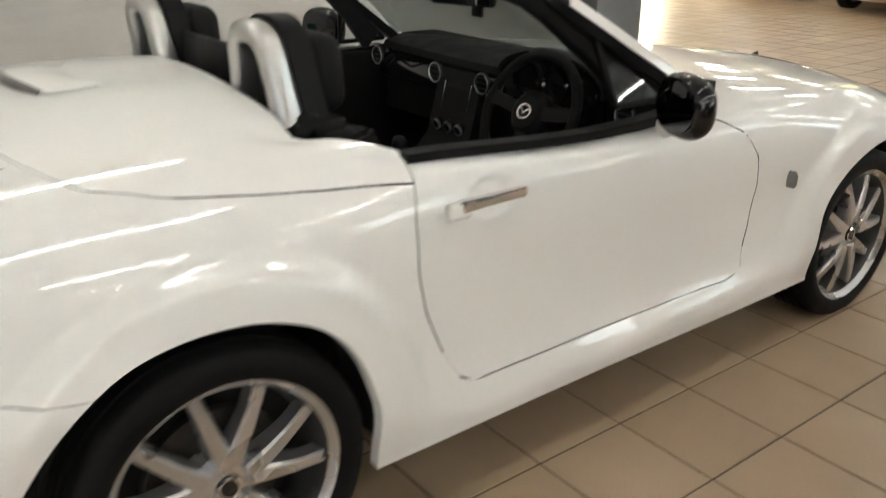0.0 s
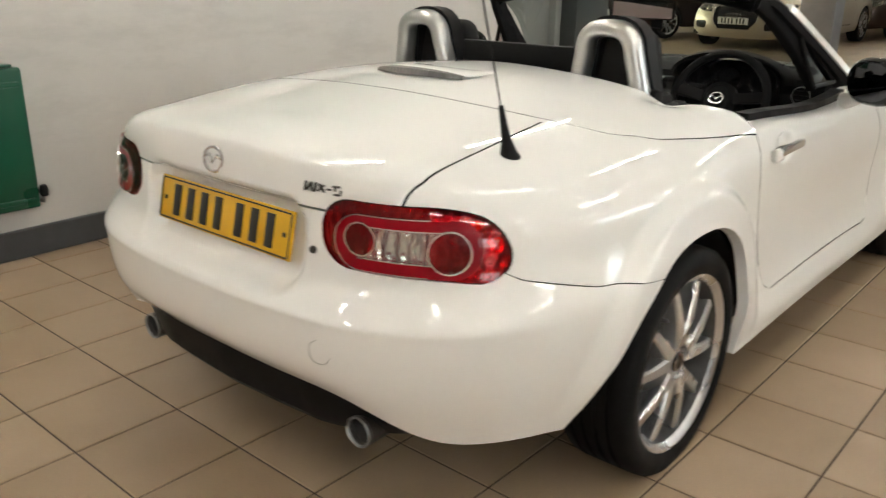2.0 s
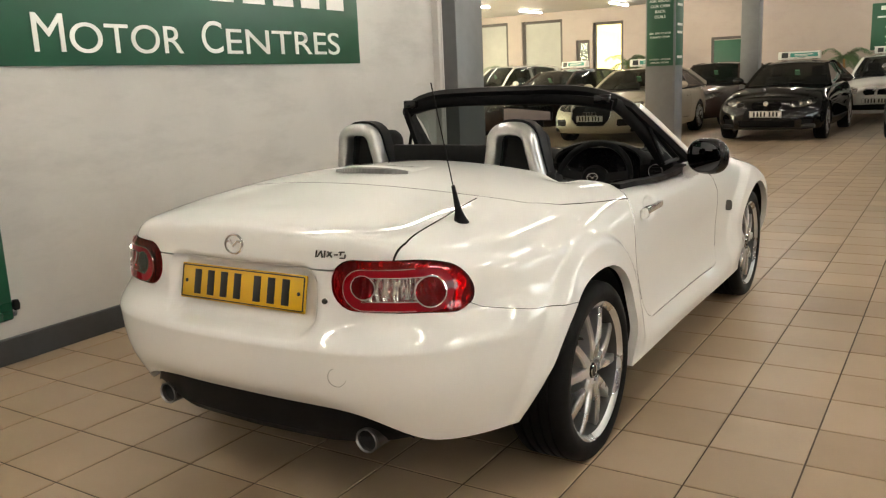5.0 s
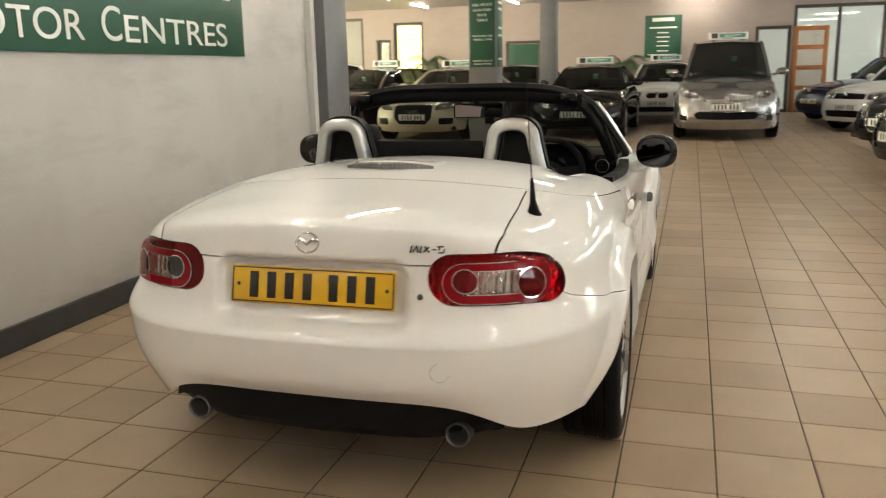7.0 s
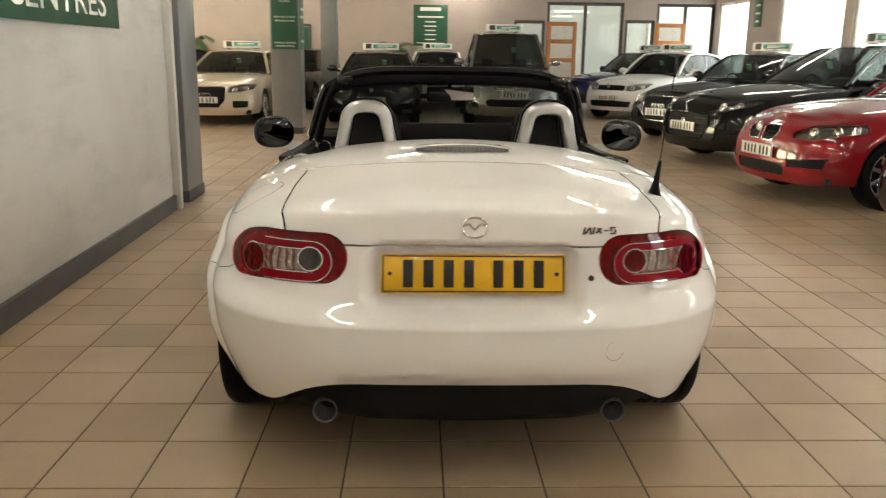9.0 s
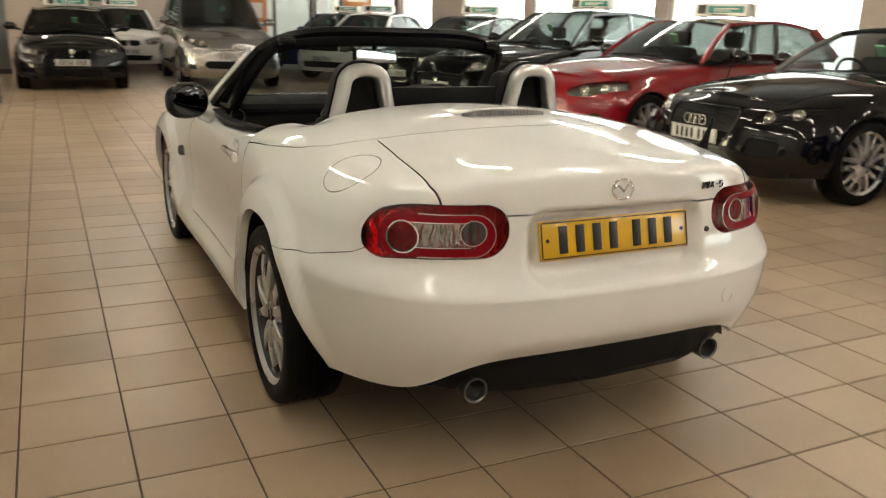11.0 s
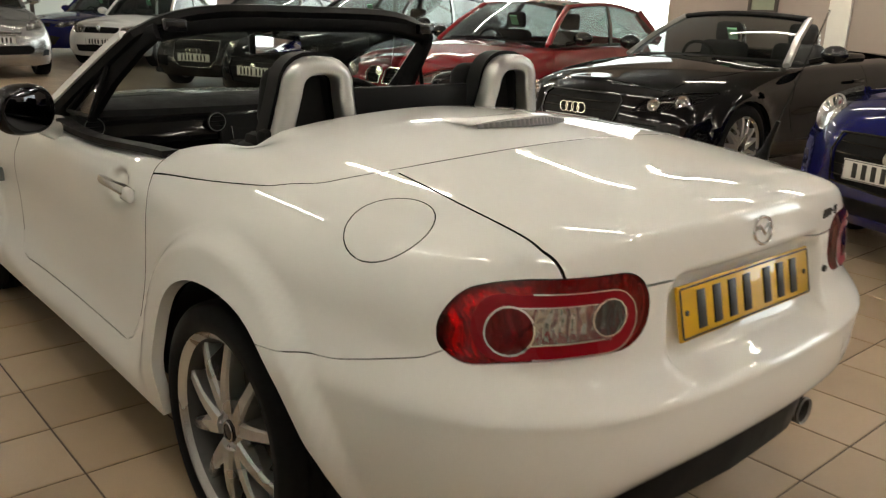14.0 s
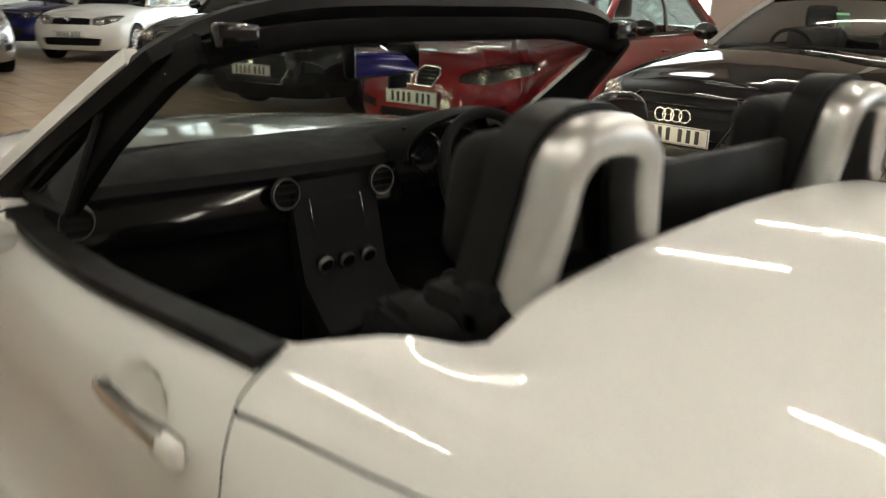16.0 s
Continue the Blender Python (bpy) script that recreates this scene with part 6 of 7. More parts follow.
    if grille and grille_style != "none":
        xs, zs = [p[0] for p in grille], [p[1] for p in grille]
        g0, g1, gz0, gz1 = min(xs), max(xs), min(zs), max(zs)
        pts = P.get("grille", ([Vector((0, yf, 0.5))],))[0]

        def gy(x, z):
            return min(pts, key=lambda q: (abs(q.x) - abs(x)) ** 2 + (q.z - z) ** 2).y
        bb = bmesh.new()
        for s in ((-1, 1) if g0 > 0.01 else (1,)):
            loop = [(s * x, gy(x, z) + 0.012, z) for x, z in grille]
            if g0 < 0.01:
                loop = loop + [(-x, y, z) for x, y, z in loop[::-1] if x > 0.001]
            sweep(bb, loop, disc_sec(0.0045 if grille_style == "rings" else 0.007, 6), closed=True, up=(0, 1, 0))
        part("grille_frame", bb, frame_mat or (GLOSSBLK if grille_style == "bars" else CARCHROME), c, "" if grille_style == "bars" or frame_mat else "chrome grille surround")
        bb = bmesh.new()
        n = 5
        for k in range(1, n):
            z = gz0 + (gz1 - gz0) * k / n
            for s in ((-1, 1) if g0 > 0.01 else (0,)):
                if s:
                    box(bb, (s * (g0 + g1) / 2, gy((g0 + g1) / 2, z) + 0.006, z), ((g1 - g0) * 0.85, 0.014, 0.007))
                else:
                    sweep(bb, [(x, gy(x, z) + 0.006, z) for x in np.linspace(-g1 * 0.9, g1 * 0.9, 7)], [(-0.006, -0.003), (-0.006, 0.003), (0.006, 0.003), (0.006, -0.003)])
        part("grille_bar", bb, CARCHROME if grille_style == "chrome" else GLOSSBLK, c)
        bb = bmesh.new()
        zc_ = (gz0 + gz1) / 2 + 0.02
        if grille_style == "rings":
            for x in (-0.084, -0.028, 0.028, 0.084):
                sweep(bb, [(x + 0.038 * math.cos(a), fronty + 0.004, zc_ + 0.012 + 0.038 * math.sin(a)) for a in np.linspace(0, 2 * math.pi, 21)[:-1]], disc_sec(0.0038, 6), closed=True, up=(0, 1, 0))
        else:
            lathe(bb, [(0.0, 0.012), (0.038, 0.01), (0.044, 0.0)], 20, Matrix.Translation((0, fronty - 0.004, zc_ + 0.02)) @ Matrix.Rotation(math.pi / 2, 4, "Z"))
        part("badge", bb, CARCHROME, c, "chrome front emblem")
    plate("number_plate", c, Matrix.Translation((0, fronty + 0.008, plate_z)) @ Matrix.Rotation(math.pi, 4, "Z"), PLATEW, label="white front plate with dark plain bars", fixings=False)
    # inner bodywork and floor pan
    bb = bmesh.new()
    box(bb, (0, WB / 2, 0.26), (W * 1.7, WB + RO + FO - 0.45, 0.08), 0.03)
    box(bb, (0, WB / 2, 0.45), (W * 1.15, WB + RO + FO - 0.5, 0.42), 0.03)
    part("underbody", bb, DARK, c)
    for s in (-1, 1):
        for y in (0, WB):
            bb = bmesh.new()
            ring = [radians(a) for a in range(-14, 195, 13)]
            rows = [[bb.verts.new((s * x, y + r * math.cos(a), hz + r * math.sin(a))) for a in ring] for x, r in ((W - 0.32, 0.2), (W - 0.3, R + 0.04), (W - 0.03, R + 0.034))]
            for a, b2 in zip(rows, rows[1:]):
                for i in range(len(ring) - 1):
                    bb.faces.new((a[i], a[i + 1], b2[i + 1], b2[i]))
            part("arch_lining", bb, DARK, c)
            wheel("wheel", c, Matrix.Translation((s * (W - 0.115), y, R)) @ (Matrix.Rotation(math.pi, 4, "Z") if s < 0 else Matrix()), R=R, rim=R - 0.085, spokes=spokes, pair=pair, mat=rim_mat, n=30, nuts=False)
    # cabin
    wb, zr = W - 0.13, H - 0.06
    top = [(wtop * s, ytop - 0.05 * s * s, zr - 0.035 * s * s) for s in np.linspace(-1, 1, 9)]
    bot = [(wb * 0.97 * s, ybase - 0.20 * s * s, bonnet - 0.005 - 0.03 * s * s) for s in np.linspace(-1, 1, 9)]
    bb = bmesh.new()
    flat_patch(bb, top, bot, 7, 0.03, (0, 0.5, 0.6))
    g = part("windscreen", bb, TINT, c)
    g.visible_shadow = False
    edge = [(-0.028, -0.018), (-0.028, 0.014), (0.0, 0.022), (0.028, 0.014), (0.028, -0.018)]
    for s in (0, 8):
        bb = bmesh.new()
        sweep(bb, [bot[s], Vector(bot[s]).lerp(Vector(top[s]), 0.5) + Vector((0, 0.015, 0.018)), top[s]], edge, up=(0, 1, 0.5))
        part("pillar", bb, HOOPSILVER if open_top else paint, c)
    roofp = GLOSSBLK if black_roof else paint
    if open_top:
        bb = bmesh.new()
        sweep(bb, top, edge, up=(0, 0.5, 1))
        part("header", bb, BLACKPL, c)
        bb = bmesh.new()
        box(bb, (0, 0.42, belt + 0.02), (W * 1.5, 0.5, 0.08), 0.04, seg=3)
        part("roof_cover", bb, paint, c)
        for s in (-1, 1):
            bb = bmesh.new()
            sweep(bb, hoop_path(s * 0.36, 0.15, 0.12, belt, belt + 0.27, 0.72, 0.70), disc_sec(0.022, 8), up=(0, -1, 0))
            part("roll_hoop", bb, CARCHROME, c, "bright roll hoop")
    else:
        rr = [(wtop * 0.98 * s, yroof - 0.06 * s * s, zr - 0.03 - 0.045 * s * s) for s in np.linspace(-1, 1, 9)]
        rb = [(wb * 0.95 * s, yend + 0.02, belt + 0.05) for s in np.linspace(-1, 1, 9)]
        bb = bmesh.new()
        flat_patch(bb, top, rr, 11, 0.06)
        part("roof", bb, roofp, c)
        bb = bmesh.new()
        flat_patch(bb, rr, rb, 6, 0.02, (0, -0.6, 0.5))
        g = part("rear_window", bb, TINT, c)
        g.visible_shadow = False
        for s in (0, 8):
            sg = -1 if s == 0 else 1
            bb = bmesh.new()
            n = 11
            up = [Vector(top[s]).lerp(Vector(rr[s]), t) + Vector((sg * 0.012, 0, 0.06)) * math.sin(math.pi * t) for t in np.linspace(0, 1, n)]
            lo = [Vector((sg * (wb + 0.012 * math.sin(math.pi * t)), bot[s][1] + (rb[s][1] - bot[s][1]) * t, bonnet - 0.035 + (belt - bonnet + 0.055) * t)) for t in np.linspace(0, 1, n)]
            flat_patch(bb, up, lo, 4, 0.02, (sg, 0, 0))
            g = part("side_window", bb, TINT, c)
            g.visible_shadow = False
            bb = bmesh.new()
            sweep(bb, up, edge, up=(0, 0, 1))
            part("roof_rail", bb, roofp, c)
            bb = bmesh.new()
            sweep(bb, [up[-1], lo[-1]], [(-0.07, -0.016), (-0.07, 0.016), (0.06, 0.016), (0.06, -0.016)], up=(sg, 0, 0))
            part("rear_pillar", bb, paint, c)
            bb = bmesh.new()
            sweep(bb, [up[5] + Vector((sg * 0.004, 0, 0)), lo[5].lerp(up[5], 0.5) + Vector((sg * 0.022, 0, 0)), lo[5]], [(-0.04, -0.006), (-0.04, 0.008), (0.04, 0.008), (0.04, -0.006)], up=(sg, 0, 0))
            part("centre_pillar", bb, GLOSSBLK, c)
            bb = bmesh.new()
            sweep(bb, lo, [(-0.012, -0.02), (-0.012, 0.01), (0.012, 0.01), (0.012, -0.02)], up=(0, 0, 1))
            part("waist_strip", bb, GLOSSBLK, c)
    # seats and dashboard
    for s in (-0.37, 0.37):
        bb = bmesh.new()
        ys = ytop - 0.35
        box(bb, (s, ys, 0.78), (0.46, 0.16, 0.56), 0.06, Matrix.Rotation(radians(12), 3, "X"), 3)
        box(bb, (s, ys - 0.08, min(1.16, H - 0.22)), (0.24, 0.1, 0.18), 0.04, seg=3)
        part("seat", bb, SEATS, c)
    bb = bmesh.new()
    box(bb, (0, ybase - 0.42, bonnet - 0.1), (wb * 1.8, 0.5, 0.18), 0.06, seg=3)
    dsh = part("dashboard", bb, BLACKPL, c)
    bb = bmesh.new()
    sweep(bb, [(0.37 + 0.17 * math.cos(a), ybase - 0.72 + 0.05 * math.sin(a), bonnet - 0.06 + 0.16 * math.sin(a)) for a in np.linspace(0, 2 * math.pi, 25)[:-1]], disc_sec(0.015, 7), closed=True, up=(0, 1, 0))
    part("steering_wheel", bb, LEATHER, dsh)
    if open_top:
        bb = bmesh.new()
        box(bb, (0, 1.1, 0.45), (W * 1.5, 1.1, 0.2), 0.05)
        part("cabin_floor", bb, DARK, c)
    # mirrors, handles, wipers
    for s in (-1, 1):
        bb = bmesh.new()
        bmesh.ops.create_uvsphere(bb, u_segments=16, v_segments=10, radius=1, matrix=Matrix.Translation((s * (W + 0.075), ybase - 0.5, belt + 0.075)) @ Matrix.Diagonal((0.11, 0.065, 0.07, 1)))
        sweep(bb, [(s * (W - 0.1), ybase - 0.46, belt + 0.01), (s * (W + 0.02), ybase - 0.49, belt + 0.045)], disc_sec(0.022, 8), up=(0, 1, 0))
        part("door_mirror", bb, mirror_mat or (paint if not open_top else GLOSSBLK), c)
        bb = bmesh.new()
        box(bb, (s * (W - 0.005), 0.78, belt - 0.15), (0.03, 0.19, 0.028), 0.01)
        part("door_handle", bb, paint, c)
        if wipers:
            bb = bmesh.new()
            sweep(bb, [(s * 0.1 + 0.3, ybase - 0.02, bonnet + 0.012), (s * 0.1 - 0.25, ybase - 0.06, bonnet + 0.035)], disc_sec(0.008, 6), up=(0, 0, 1))
            part("wiper", bb, BLACKPL, c)
    # paper in the windscreen
    bb = bmesh.new()
    box(bb, (-0.12, ytop + (ybase - ytop) * 0.4, bonnet + (H - bonnet) * 0.45), (0.09, 0.004, 0.11), rot=Matrix.Rotation(radians(-30), 3, "X"))
    part("price_tag", bb, plain("pale green tag", (0.25, 0.6, 0.35), 0.6), c, "small pale green price tag")
    if sign:
        roof_sign(m @ Matrix.Translation((0, (ytop + yroof) / 2 + 0.15, H - 0.008)))
    return c


def roof_sign(m):
    t = thing("rooftop_sign", "white rooftop sales sign with a teal printed band", "sign", m, "rooftop signs")
    bm = bmesh.new()
    vs = box(bm, (0, 0, 0.085), (0.78, 0.13, 0.15), 0.02, seg=3)
    for v in vs:
        v.co.y *= 1.15 - v.co.z * 2.4
    part("housing", bm, PLATEW, t)
    for sy in (-1, 1):
        bm = bmesh.new()
        box(bm, (0.09 * sy * -1, sy * 0.066, 0.09), (0.5, 0.006, 0.075), 0.001, Matrix.Rotation(radians(-9 * -sy), 3, "X"))
        part("printed_band", bm, TEAL, t)
        bm = bmesh.new()
        box(bm, (0.26 * sy, sy * 0.066, 0.09), (0.12, 0.007, 0.10), 0.003, Matrix.Rotation(radians(9 * sy), 3, "X"))
        part("emblem", bm, PLATEBLK, t)
        for bx, bz, bw, bh in ((0.02, 0.098, 0.34, 0.016), (-0.03, 0.074, 0.24, 0.010)):
            bm = bmesh.new()
            box(bm, (-sy * (0.07 + bx), sy * (0.0705 if bz < 0.09 else 0.0665), bz), (bw, 0.004, bh), 0.0, Matrix.Rotation(radians(9 * sy), 3, "X"))
            part("bar", bm, PLATEW, t)
        lettering("lettering", "Finance available", 0.034, SKIRT, t, Matrix.Translation((0, sy * 0.0715, 0.036)) @ Matrix.Rotation(math.pi if sy > 0 else 0.0, 4, "Z") @ Matrix.Rotation(radians(81), 4, "X"))
    for x in (-0.28, 0.28):
        bm = bmesh.new()
        box(bm, (x, 0, 0.006), (0.09, 0.1, 0.012), 0.003)
        part("magnet_foot", bm, BLACKPL, t)


BLACKPAINT = car_paint("black car paint", (0.004, 0.004, 0.0045), 0.1, 0.25, 0.0, 0.0, 0.7)
REDPAINT = car_paint("deep red car paint", (0.20, 0.003, 0.008), 0.1, 0.3, 0.0, 0.1)
BLUEPAINT = car_paint("dark blue metallic paint", (0.006, 0.008, 0.085), 0.2, 0.4, 0.1, 0.0)
SILVERPAINT = car_paint("silver grey metallic paint", (0.33, 0.325, 0.32), 0.08, 0.26, 0.85)
CHAMPAGNE = car_paint("champagne metallic paint", (0.52, 0.46, 0.36), 0.05, 0.33, 0.45)
BROWNPAINT = car_paint("dark brown metallic paint", (0.03, 0.014, 0.011), 0.15, 0.28, 0.2, 0.1)
WHITEPAINT = car_paint("plain white car paint", (0.76, 0.75, 0.72), 0.0)

parked_car("roadster", "black open-top sports car with silver multi-spoke wheels", BLACKPAINT, (4.07, 2.43), 179, W=0.925, RO=0.82, WB=2.47, FO=0.87, belt=0.93, bonnet=0.945, nose=0.74, H=1.36, wtop=0.60, ybase=1.94, ytop=1.20, R=0.325, open_top=True, spokes=7, pair=0.19, flare=0.034, wipers=False, lamp_back=GLOSSBLK, frame_mat=BARREL, sign=False, plate_z=0.47,
           lamp=[(0.46, 0.60), (0.50, 0.67), (0.66, 0.73), (0.82, 0.74), (0.80, 0.66), (0.64, 0.60)], grille=[(0, 0.40), (0.28, 0.40), (0.36, 0.54), (0.37, 0.66), (0.33, 0.695), (0, 0.70)], grille_style="rings", fog=[(0.48, 0.36), (0.50, 0.50), (0.72, 0.47), (0.70, 0.36)])
parked_car("hatchback", "deep red five-door hatchback with black side windows", REDPAINT, (3.84, 4.80), 189, mirror_mat=GLOSSBLK, grille_style="kidneys", W=0.885, RO=0.78, WB=2.69, FO=0.8, belt=0.93, bonnet=0.96, nose=0.76, H=1.42, ybase=2.0, ytop=1.25, yroof=-0.35, yend=-0.66,
           lamp=[(0.40, 0.60), (0.38, 0.66), (0.52, 0.73), (0.70, 0.76), (0.86, 0.77), (0.84, 0.68), (0.60, 0.60)], grille=[(0.025, 0.57), (0.025, 0.68), (0.07, 0.715), (0.20, 0.71), (0.235, 0.65), (0.18, 0.565)], intake=[(0, 0.26), (0.36, 0.26), (0.38, 0.33), (0.34, 0.37), (0, 0.38)], fog=[(0.42, 0.35), (0.42, 0.42), (0.73, 0.45), (0.72, 0.36)])
parked_car("hatchback", "black estate-shaped car with clear headlamps", BLACKPAINT, (4.06, 7.60), 196, W=0.93, RO=0.9, WB=2.75, FO=0.92, belt=1.0, bonnet=1.0, nose=0.80, H=1.52, ybase=2.1, ytop=1.25, yroof=-0.5, yend=-0.8, R=0.34,
           lamp=[(0.42, 0.66), (0.44, 0.75), (0.66, 0.82), (0.80, 0.83), (0.78, 0.74), (0.6, 0.67)], grille=[(0, 0.34), (0.36, 0.34), (0.46, 0.50), (0.42, 0.62), (0, 0.64)], fog=[(0.54, 0.34), (0.56, 0.46), (0.74, 0.47), (0.72, 0.36)])
parked_car("saloon", "black saloon with a large chrome-framed grille", BLACKPAINT, (4.33, 10.35), 213, W=0.9, RO=1.0, WB=2.7, FO=0.88, H=1.43, belt=0.94, yroof=-0.1, yend=-0.7,
           lamp=[(0.42, 0.60), (0.43, 0.70), (0.62, 0.75), (0.80, 0.75), (0.78, 0.66), (0.58, 0.60)], grille=[(0, 0.34), (0.24, 0.34), (0.35, 0.45), (0.37, 0.66), (0.33, 0.71), (0, 0.715)], grille_style="rings", fog=[(0.48, 0.34), (0.48, 0.48), (0.74, 0.47), (0.72, 0.35)])
parked_car("hatchback", "white small hatchback with a slim black grille", WHITEPAINT, (4.43, 15.0), 222, W=0.84, RO=0.7, WB=2.47, FO=0.8, H=1.46, bonnet=0.96, nose=0.78, ybase=1.9, ytop=1.15,
           lamp=[(0.38, 0.62), (0.36, 0.74), (0.58, 0.78), (0.74, 0.78), (0.72, 0.68), (0.52, 0.61)], grille=[(0, 0.63), (0.35, 0.63), (0.34, 0.72), (0, 0.73)], intake=[(0, 0.28), (0.48, 0.28), (0.52, 0.40), (0, 0.42)])
parked_car("hatchback", "dark blue hatchback parked at the row's end", BLUEPAINT, (4.3, 18.0), 212, W=0.88, RO=0.85, WB=2.64, FO=0.86, H=1.47,
           lamp=[(0.40, 0.64), (0.42, 0.74), (0.64, 0.80), (0.78, 0.80), (0.76, 0.70), (0.56, 0.63)], grille=[(0, 0.64), (0.3, 0.64), (0.3, 0.71), (0, 0.72)], intake=[(0, 0.27), (0.42, 0.27), (0.54, 0.42), (0.42, 0.46), (0, 0.46)])
parked_car("small_hatchback", "dark blue small hatchback with round chrome-ringed headlamps", BLUEPAINT, (3.51, -0.17), 164, W=0.85, RO=0.6, WB=2.49, FO=0.72, belt=0.98, bonnet=0.98, nose=0.84, H=1.41, ybase=1.72, ytop=1.25, yroof=-0.25, yend=-0.5, sign=False, plate_z=0.5, black_roof=True, bowls=1,
           lamp=[(0.655 + 0.14 * math.cos(k * 0.524), 0.77 + 0.145 * math.sin(k * 0.524)) for k in range(12)], grille=[(0, 0.40), (0.36, 0.42), (0.40, 0.58), (0.36, 0.68), (0, 0.69)], intake=[(0, 0.25), (0.5, 0.25), (0.54, 0.34), (0, 0.35)])
parked_car("people_carrier", "silver grey people carrier facing down the aisle", SILVERPAINT, (1.65, 13.25), -91.5, W=0.915, RO=0.85, WB=2.73, FO=0.93, belt=1.10, bonnet=1.10, nose=0.86, H=1.81, wtop=0.62, ybase=2.35, ytop=1.35, yroof=-0.5, yend=-0.75, R=0.33, plate_z=0.59, black_roof=True,
           lamp=[(0.44, 0.72), (0.45, 0.79), (0.64, 0.90), (0.84, 0.97), (0.83, 0.84), (0.66, 0.74)], grille=[(0, 0.67), (0.36, 0.675), (0.34, 0.71), (0, 0.715)], grille_style="chrome", intake=[(0, 0.37), (0.48, 0.38), (0.54, 0.45), (0.48, 0.51), (0, 0.50)], fog=[(0.66, 0.36), (0.66, 0.44), (0.78, 0.45), (0.76, 0.36)])
parked_car("coupe", "black two-door coupe facing down the aisle", BLACKPAINT, (-1.0, 13.2), -91, W=0.89, RO=1.0, WB=2.76, FO=0.79, belt=0.93, bonnet=0.93, nose=0.72, H=1.38, ybase=1.95, ytop=1.15, yroof=-0.15, yend=-0.8,
           lamp=[(0.38, 0.58), (0.36, 0.66), (0.56, 0.71), (0.76, 0.72), (0.74, 0.63), (0.56, 0.58)], grille=[(0.03, 0.54), (0.03, 0.66), (0.22, 0.67), (0.25, 0.60), (0.2, 0.54)], intake=[(0, 0.25), (0.45, 0.25), (0.45, 0.35), (0, 0.37)], fog=[(0.55, 0.28), (0.56, 0.38), (0.74, 0.38), (0.72, 0.28)])
parked_car("coupe", "champagne coupe with a black grille in the side bay", CHAMPAGNE, (-3.9, 12.65), -92, W=0.92, RO=0.95, WB=2.75, FO=0.9, belt=0.92, bonnet=0.93, nose=0.74, H=1.38, ybase=1.95, ytop=1.15, yroof=-0.2, yend=-0.8,
           lamp=[(0.42, 0.60), (0.43, 0.70), (0.62, 0.74), (0.82, 0.74), (0.80, 0.65), (0.58, 0.60)], grille=[(0, 0.34), (0.26, 0.34), (0.37, 0.46), (0.38, 0.66), (0.34, 0.70), (0, 0.705)], grille_style="rings", fog=[(0.50, 0.33), (0.50, 0.46), (0.76, 0.45), (0.74, 0.34)])
parked_car("saloon", "dark brown saloon in the side bay", BROWNPAINT, (-6.6, 13.5), -112, W=0.92, RO=1.0, WB=2.8, FO=0.9, H=1.42, yroof=-0.3, yend=-0.85,
           lamp=[(0.42, 0.60), (0.43, 0.70), (0.62, 0.75), (0.80, 0.75), (0.78, 0.66), (0.58, 0.60)], grille=[(0, 0.34), (0.26, 0.34), (0.37, 0.46), (0.38, 0.66), (0.34, 0.71), (0, 0.715)], grille_style="rings")
parked_car("small_hatchback", "white small hatchback far back in the bay", WHITEPAINT, (-10.0, 17.6), -115, W=0.86, RO=0.7, WB=2.55, FO=0.8, H=1.62, belt=1.02, bonnet=1.05, nose=0.88, ybase=1.95, sign=False,
           lamp=[(0.62 + 0.11 * math.cos(k * 0.524), 0.75 + 0.12 * math.sin(k * 0.524)) for k in range(12)], grille=[(0, 0.56), (0.36, 0.58), (0.36, 0.68), (0, 0.7)])
parked_car("hatchback", "dark maroon hatchback behind the black coupe", BROWNPAINT, (-3.42, 16.75), -97, W=0.88, sign=False,
           lamp=[(0.40, 0.62), (0.42, 0.72), (0.64, 0.76), (0.78, 0.76), (0.76, 0.68), (0.56, 0.61)], grille=[(0, 0.60), (0.3, 0.60), (0.3, 0.70), (0, 0.71)])
parked_car("hatchback", "white hatchback behind the black coupe", WHITEPAINT, (0.3, 17.9), -92, W=0.88,
           lamp=[(0.38, 0.62), (0.36, 0.72), (0.58, 0.77), (0.76, 0.77), (0.74, 0.68), (0.54, 0.61)], grille=[(0.03, 0.60), (0.03, 0.70), (0.22, 0.71), (0.25, 0.64), (0.2, 0.59)], intake=[(0, 0.27), (0.45, 0.27), (0.5, 0.38), (0, 0.40)])

# ---- floor tiles ----
PITCH, TX, TY, JOINT = 0.309, 0.235, -0.118, 0.0065
bm = bmesh.new()
box(bm, (-2.45, 7.5, -0.058), (22.5, 29.4, 0.11))
floor = structure("floor", bm, GROUT, "buff square ceramic floor tiles with dark joints")


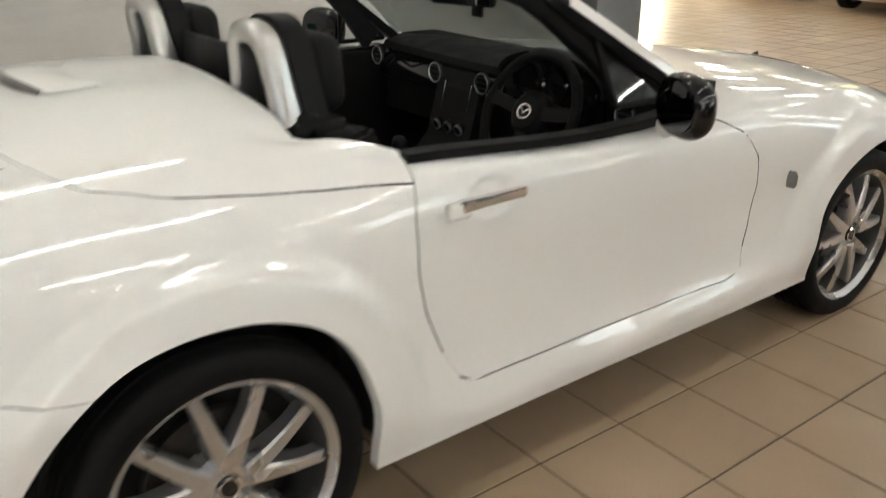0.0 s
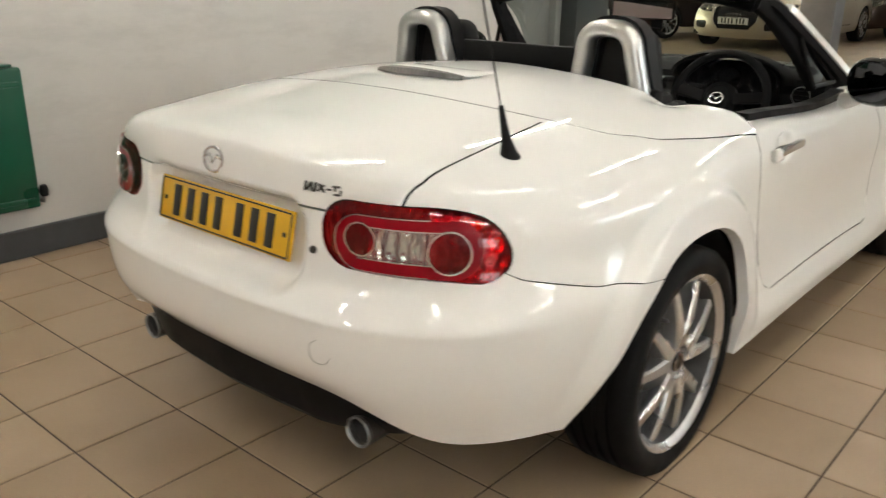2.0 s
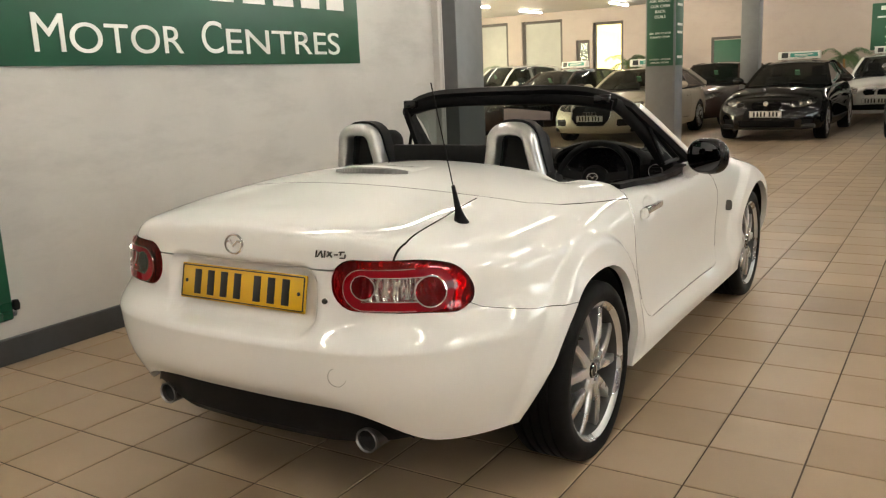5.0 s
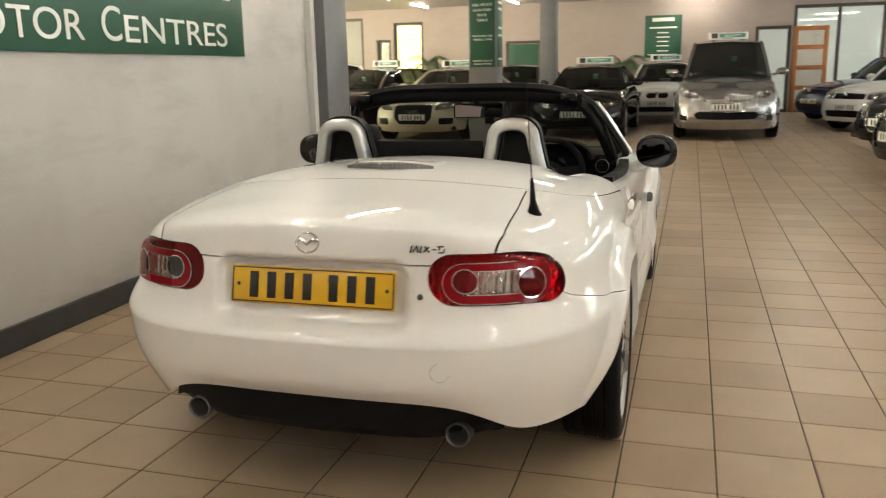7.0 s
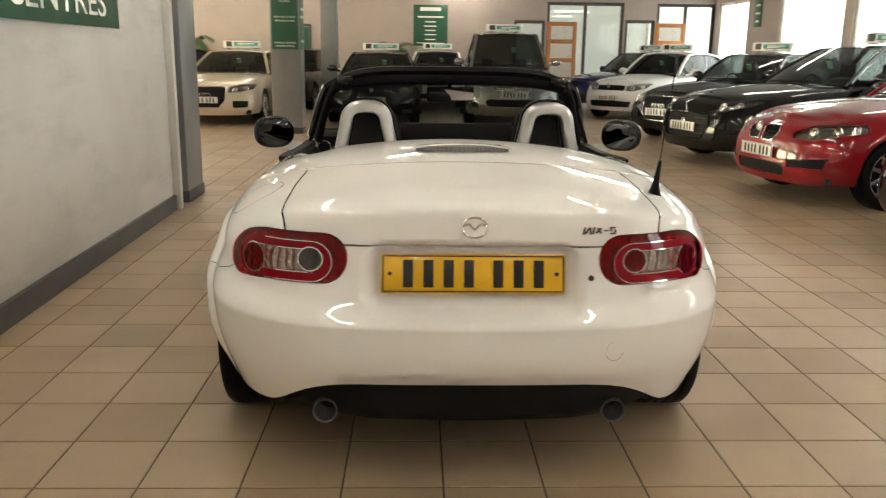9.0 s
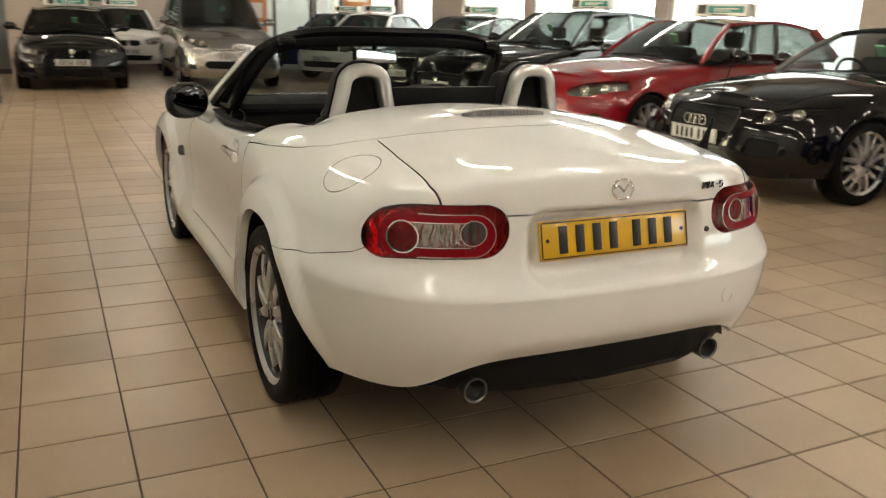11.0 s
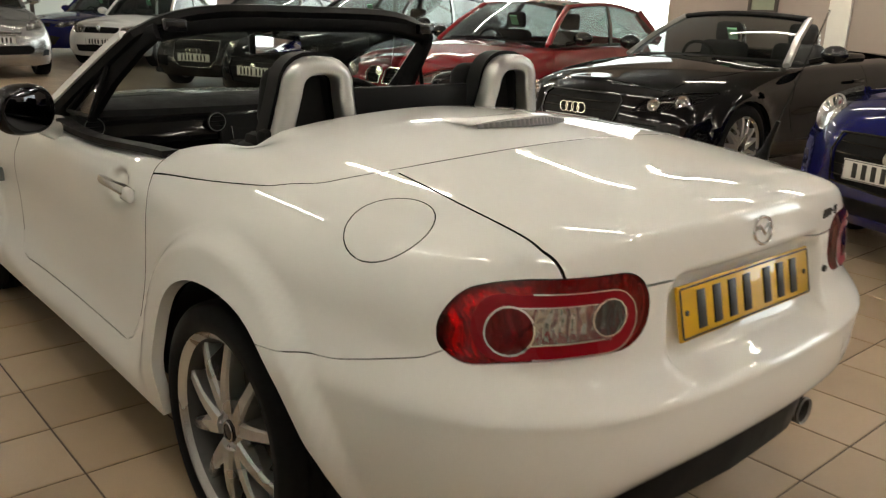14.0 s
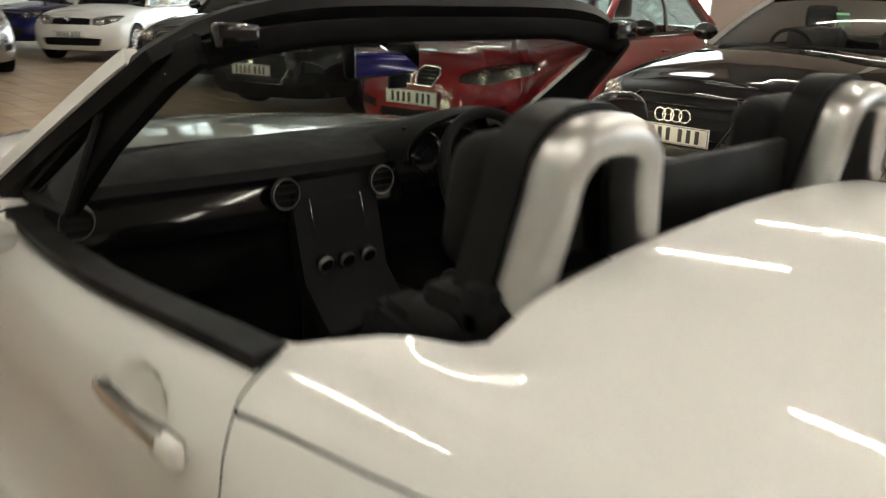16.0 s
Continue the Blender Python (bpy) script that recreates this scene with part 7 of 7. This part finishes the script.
def tile_bm(bm, cx, cy, dz=0.0):
    h, b = (PITCH - JOINT) / 2, 0.0025
    lo = [bm.verts.new((cx + sx * h, cy + sy * h, -0.006)) for sx, sy in ((-1, -1), (1, -1), (1, 1), (-1, 1))]
    mi = [bm.verts.new((cx + sx * h, cy + sy * h, -0.0015 + dz)) for sx, sy in ((-1, -1), (1, -1), (1, 1), (-1, 1))]
    hi = [bm.verts.new((cx + sx * (h - b), cy + sy * (h - b), dz)) for sx, sy in ((-1, -1), (1, -1), (1, 1), (-1, 1))]
    bm.faces.new(hi)
    for i in range(4):
        j = (i + 1) % 4
        bm.faces.new((lo[i], lo[j], mi[j], mi[i]))
        bm.faces.new((mi[i], mi[j], hi[j], hi[i]))


bm = bmesh.new()
tile_bm(bm, 0, 0)
tile_me = mesh_of("tile", bm, TILE, 0.0)
rng = random.Random(11)
rest_v, rest_f = [], []
for i in range(-45, 29):
    for j in range(-22, 72):
        cx, cy = TX + (i + 0.5) * PITCH, TY + (j + 0.5) * PITCH
        if cx > EAST - 0.1 or cy > NORTH - 0.1 or cy < -7.0 or cx < -13.5:
            continue
        if cx < -2.2 and cy < 4.2:
            continue
        if -2.0 < cx < 2.3 and -2.6 < cy < 3.6 and (abs(cx) > 0.75 or cy < -0.2):
            ob = new("tile", tile_me)
            ob.parent = floor
            ob.location = (cx, cy, rng.uniform(-0.0004, 0.0004))
            continue
        h, b, n = (PITCH - JOINT) / 2, 0.0025, len(rest_v)
        cs = ((-1, -1), (1, -1), (1, 1), (-1, 1))
        rest_v += [(cx + a * h, cy + c * h, -0.006) for a, c in cs] + [(cx + a * h, cy + c * h, -0.0015) for a, c in cs] + [(cx + a * (h - b), cy + c * (h - b), 0) for a, c in cs]
        rest_f.append((n + 8, n + 9, n + 10, n + 11))
        for a in range(4):
            c = (a + 1) % 4
            rest_f += [(n + a, n + c, n + 4 + c, n + 4 + a), (n + 4 + a, n + 4 + c, n + 8 + c, n + 8 + a)]
me = bpy.data.meshes.new("tile_field")
me.from_pydata(rest_v, [], rest_f)
me.materials.append(TILE)
ob = new("tile_field", me)
ob.parent = floor
tagged(ob, kind="stuff")
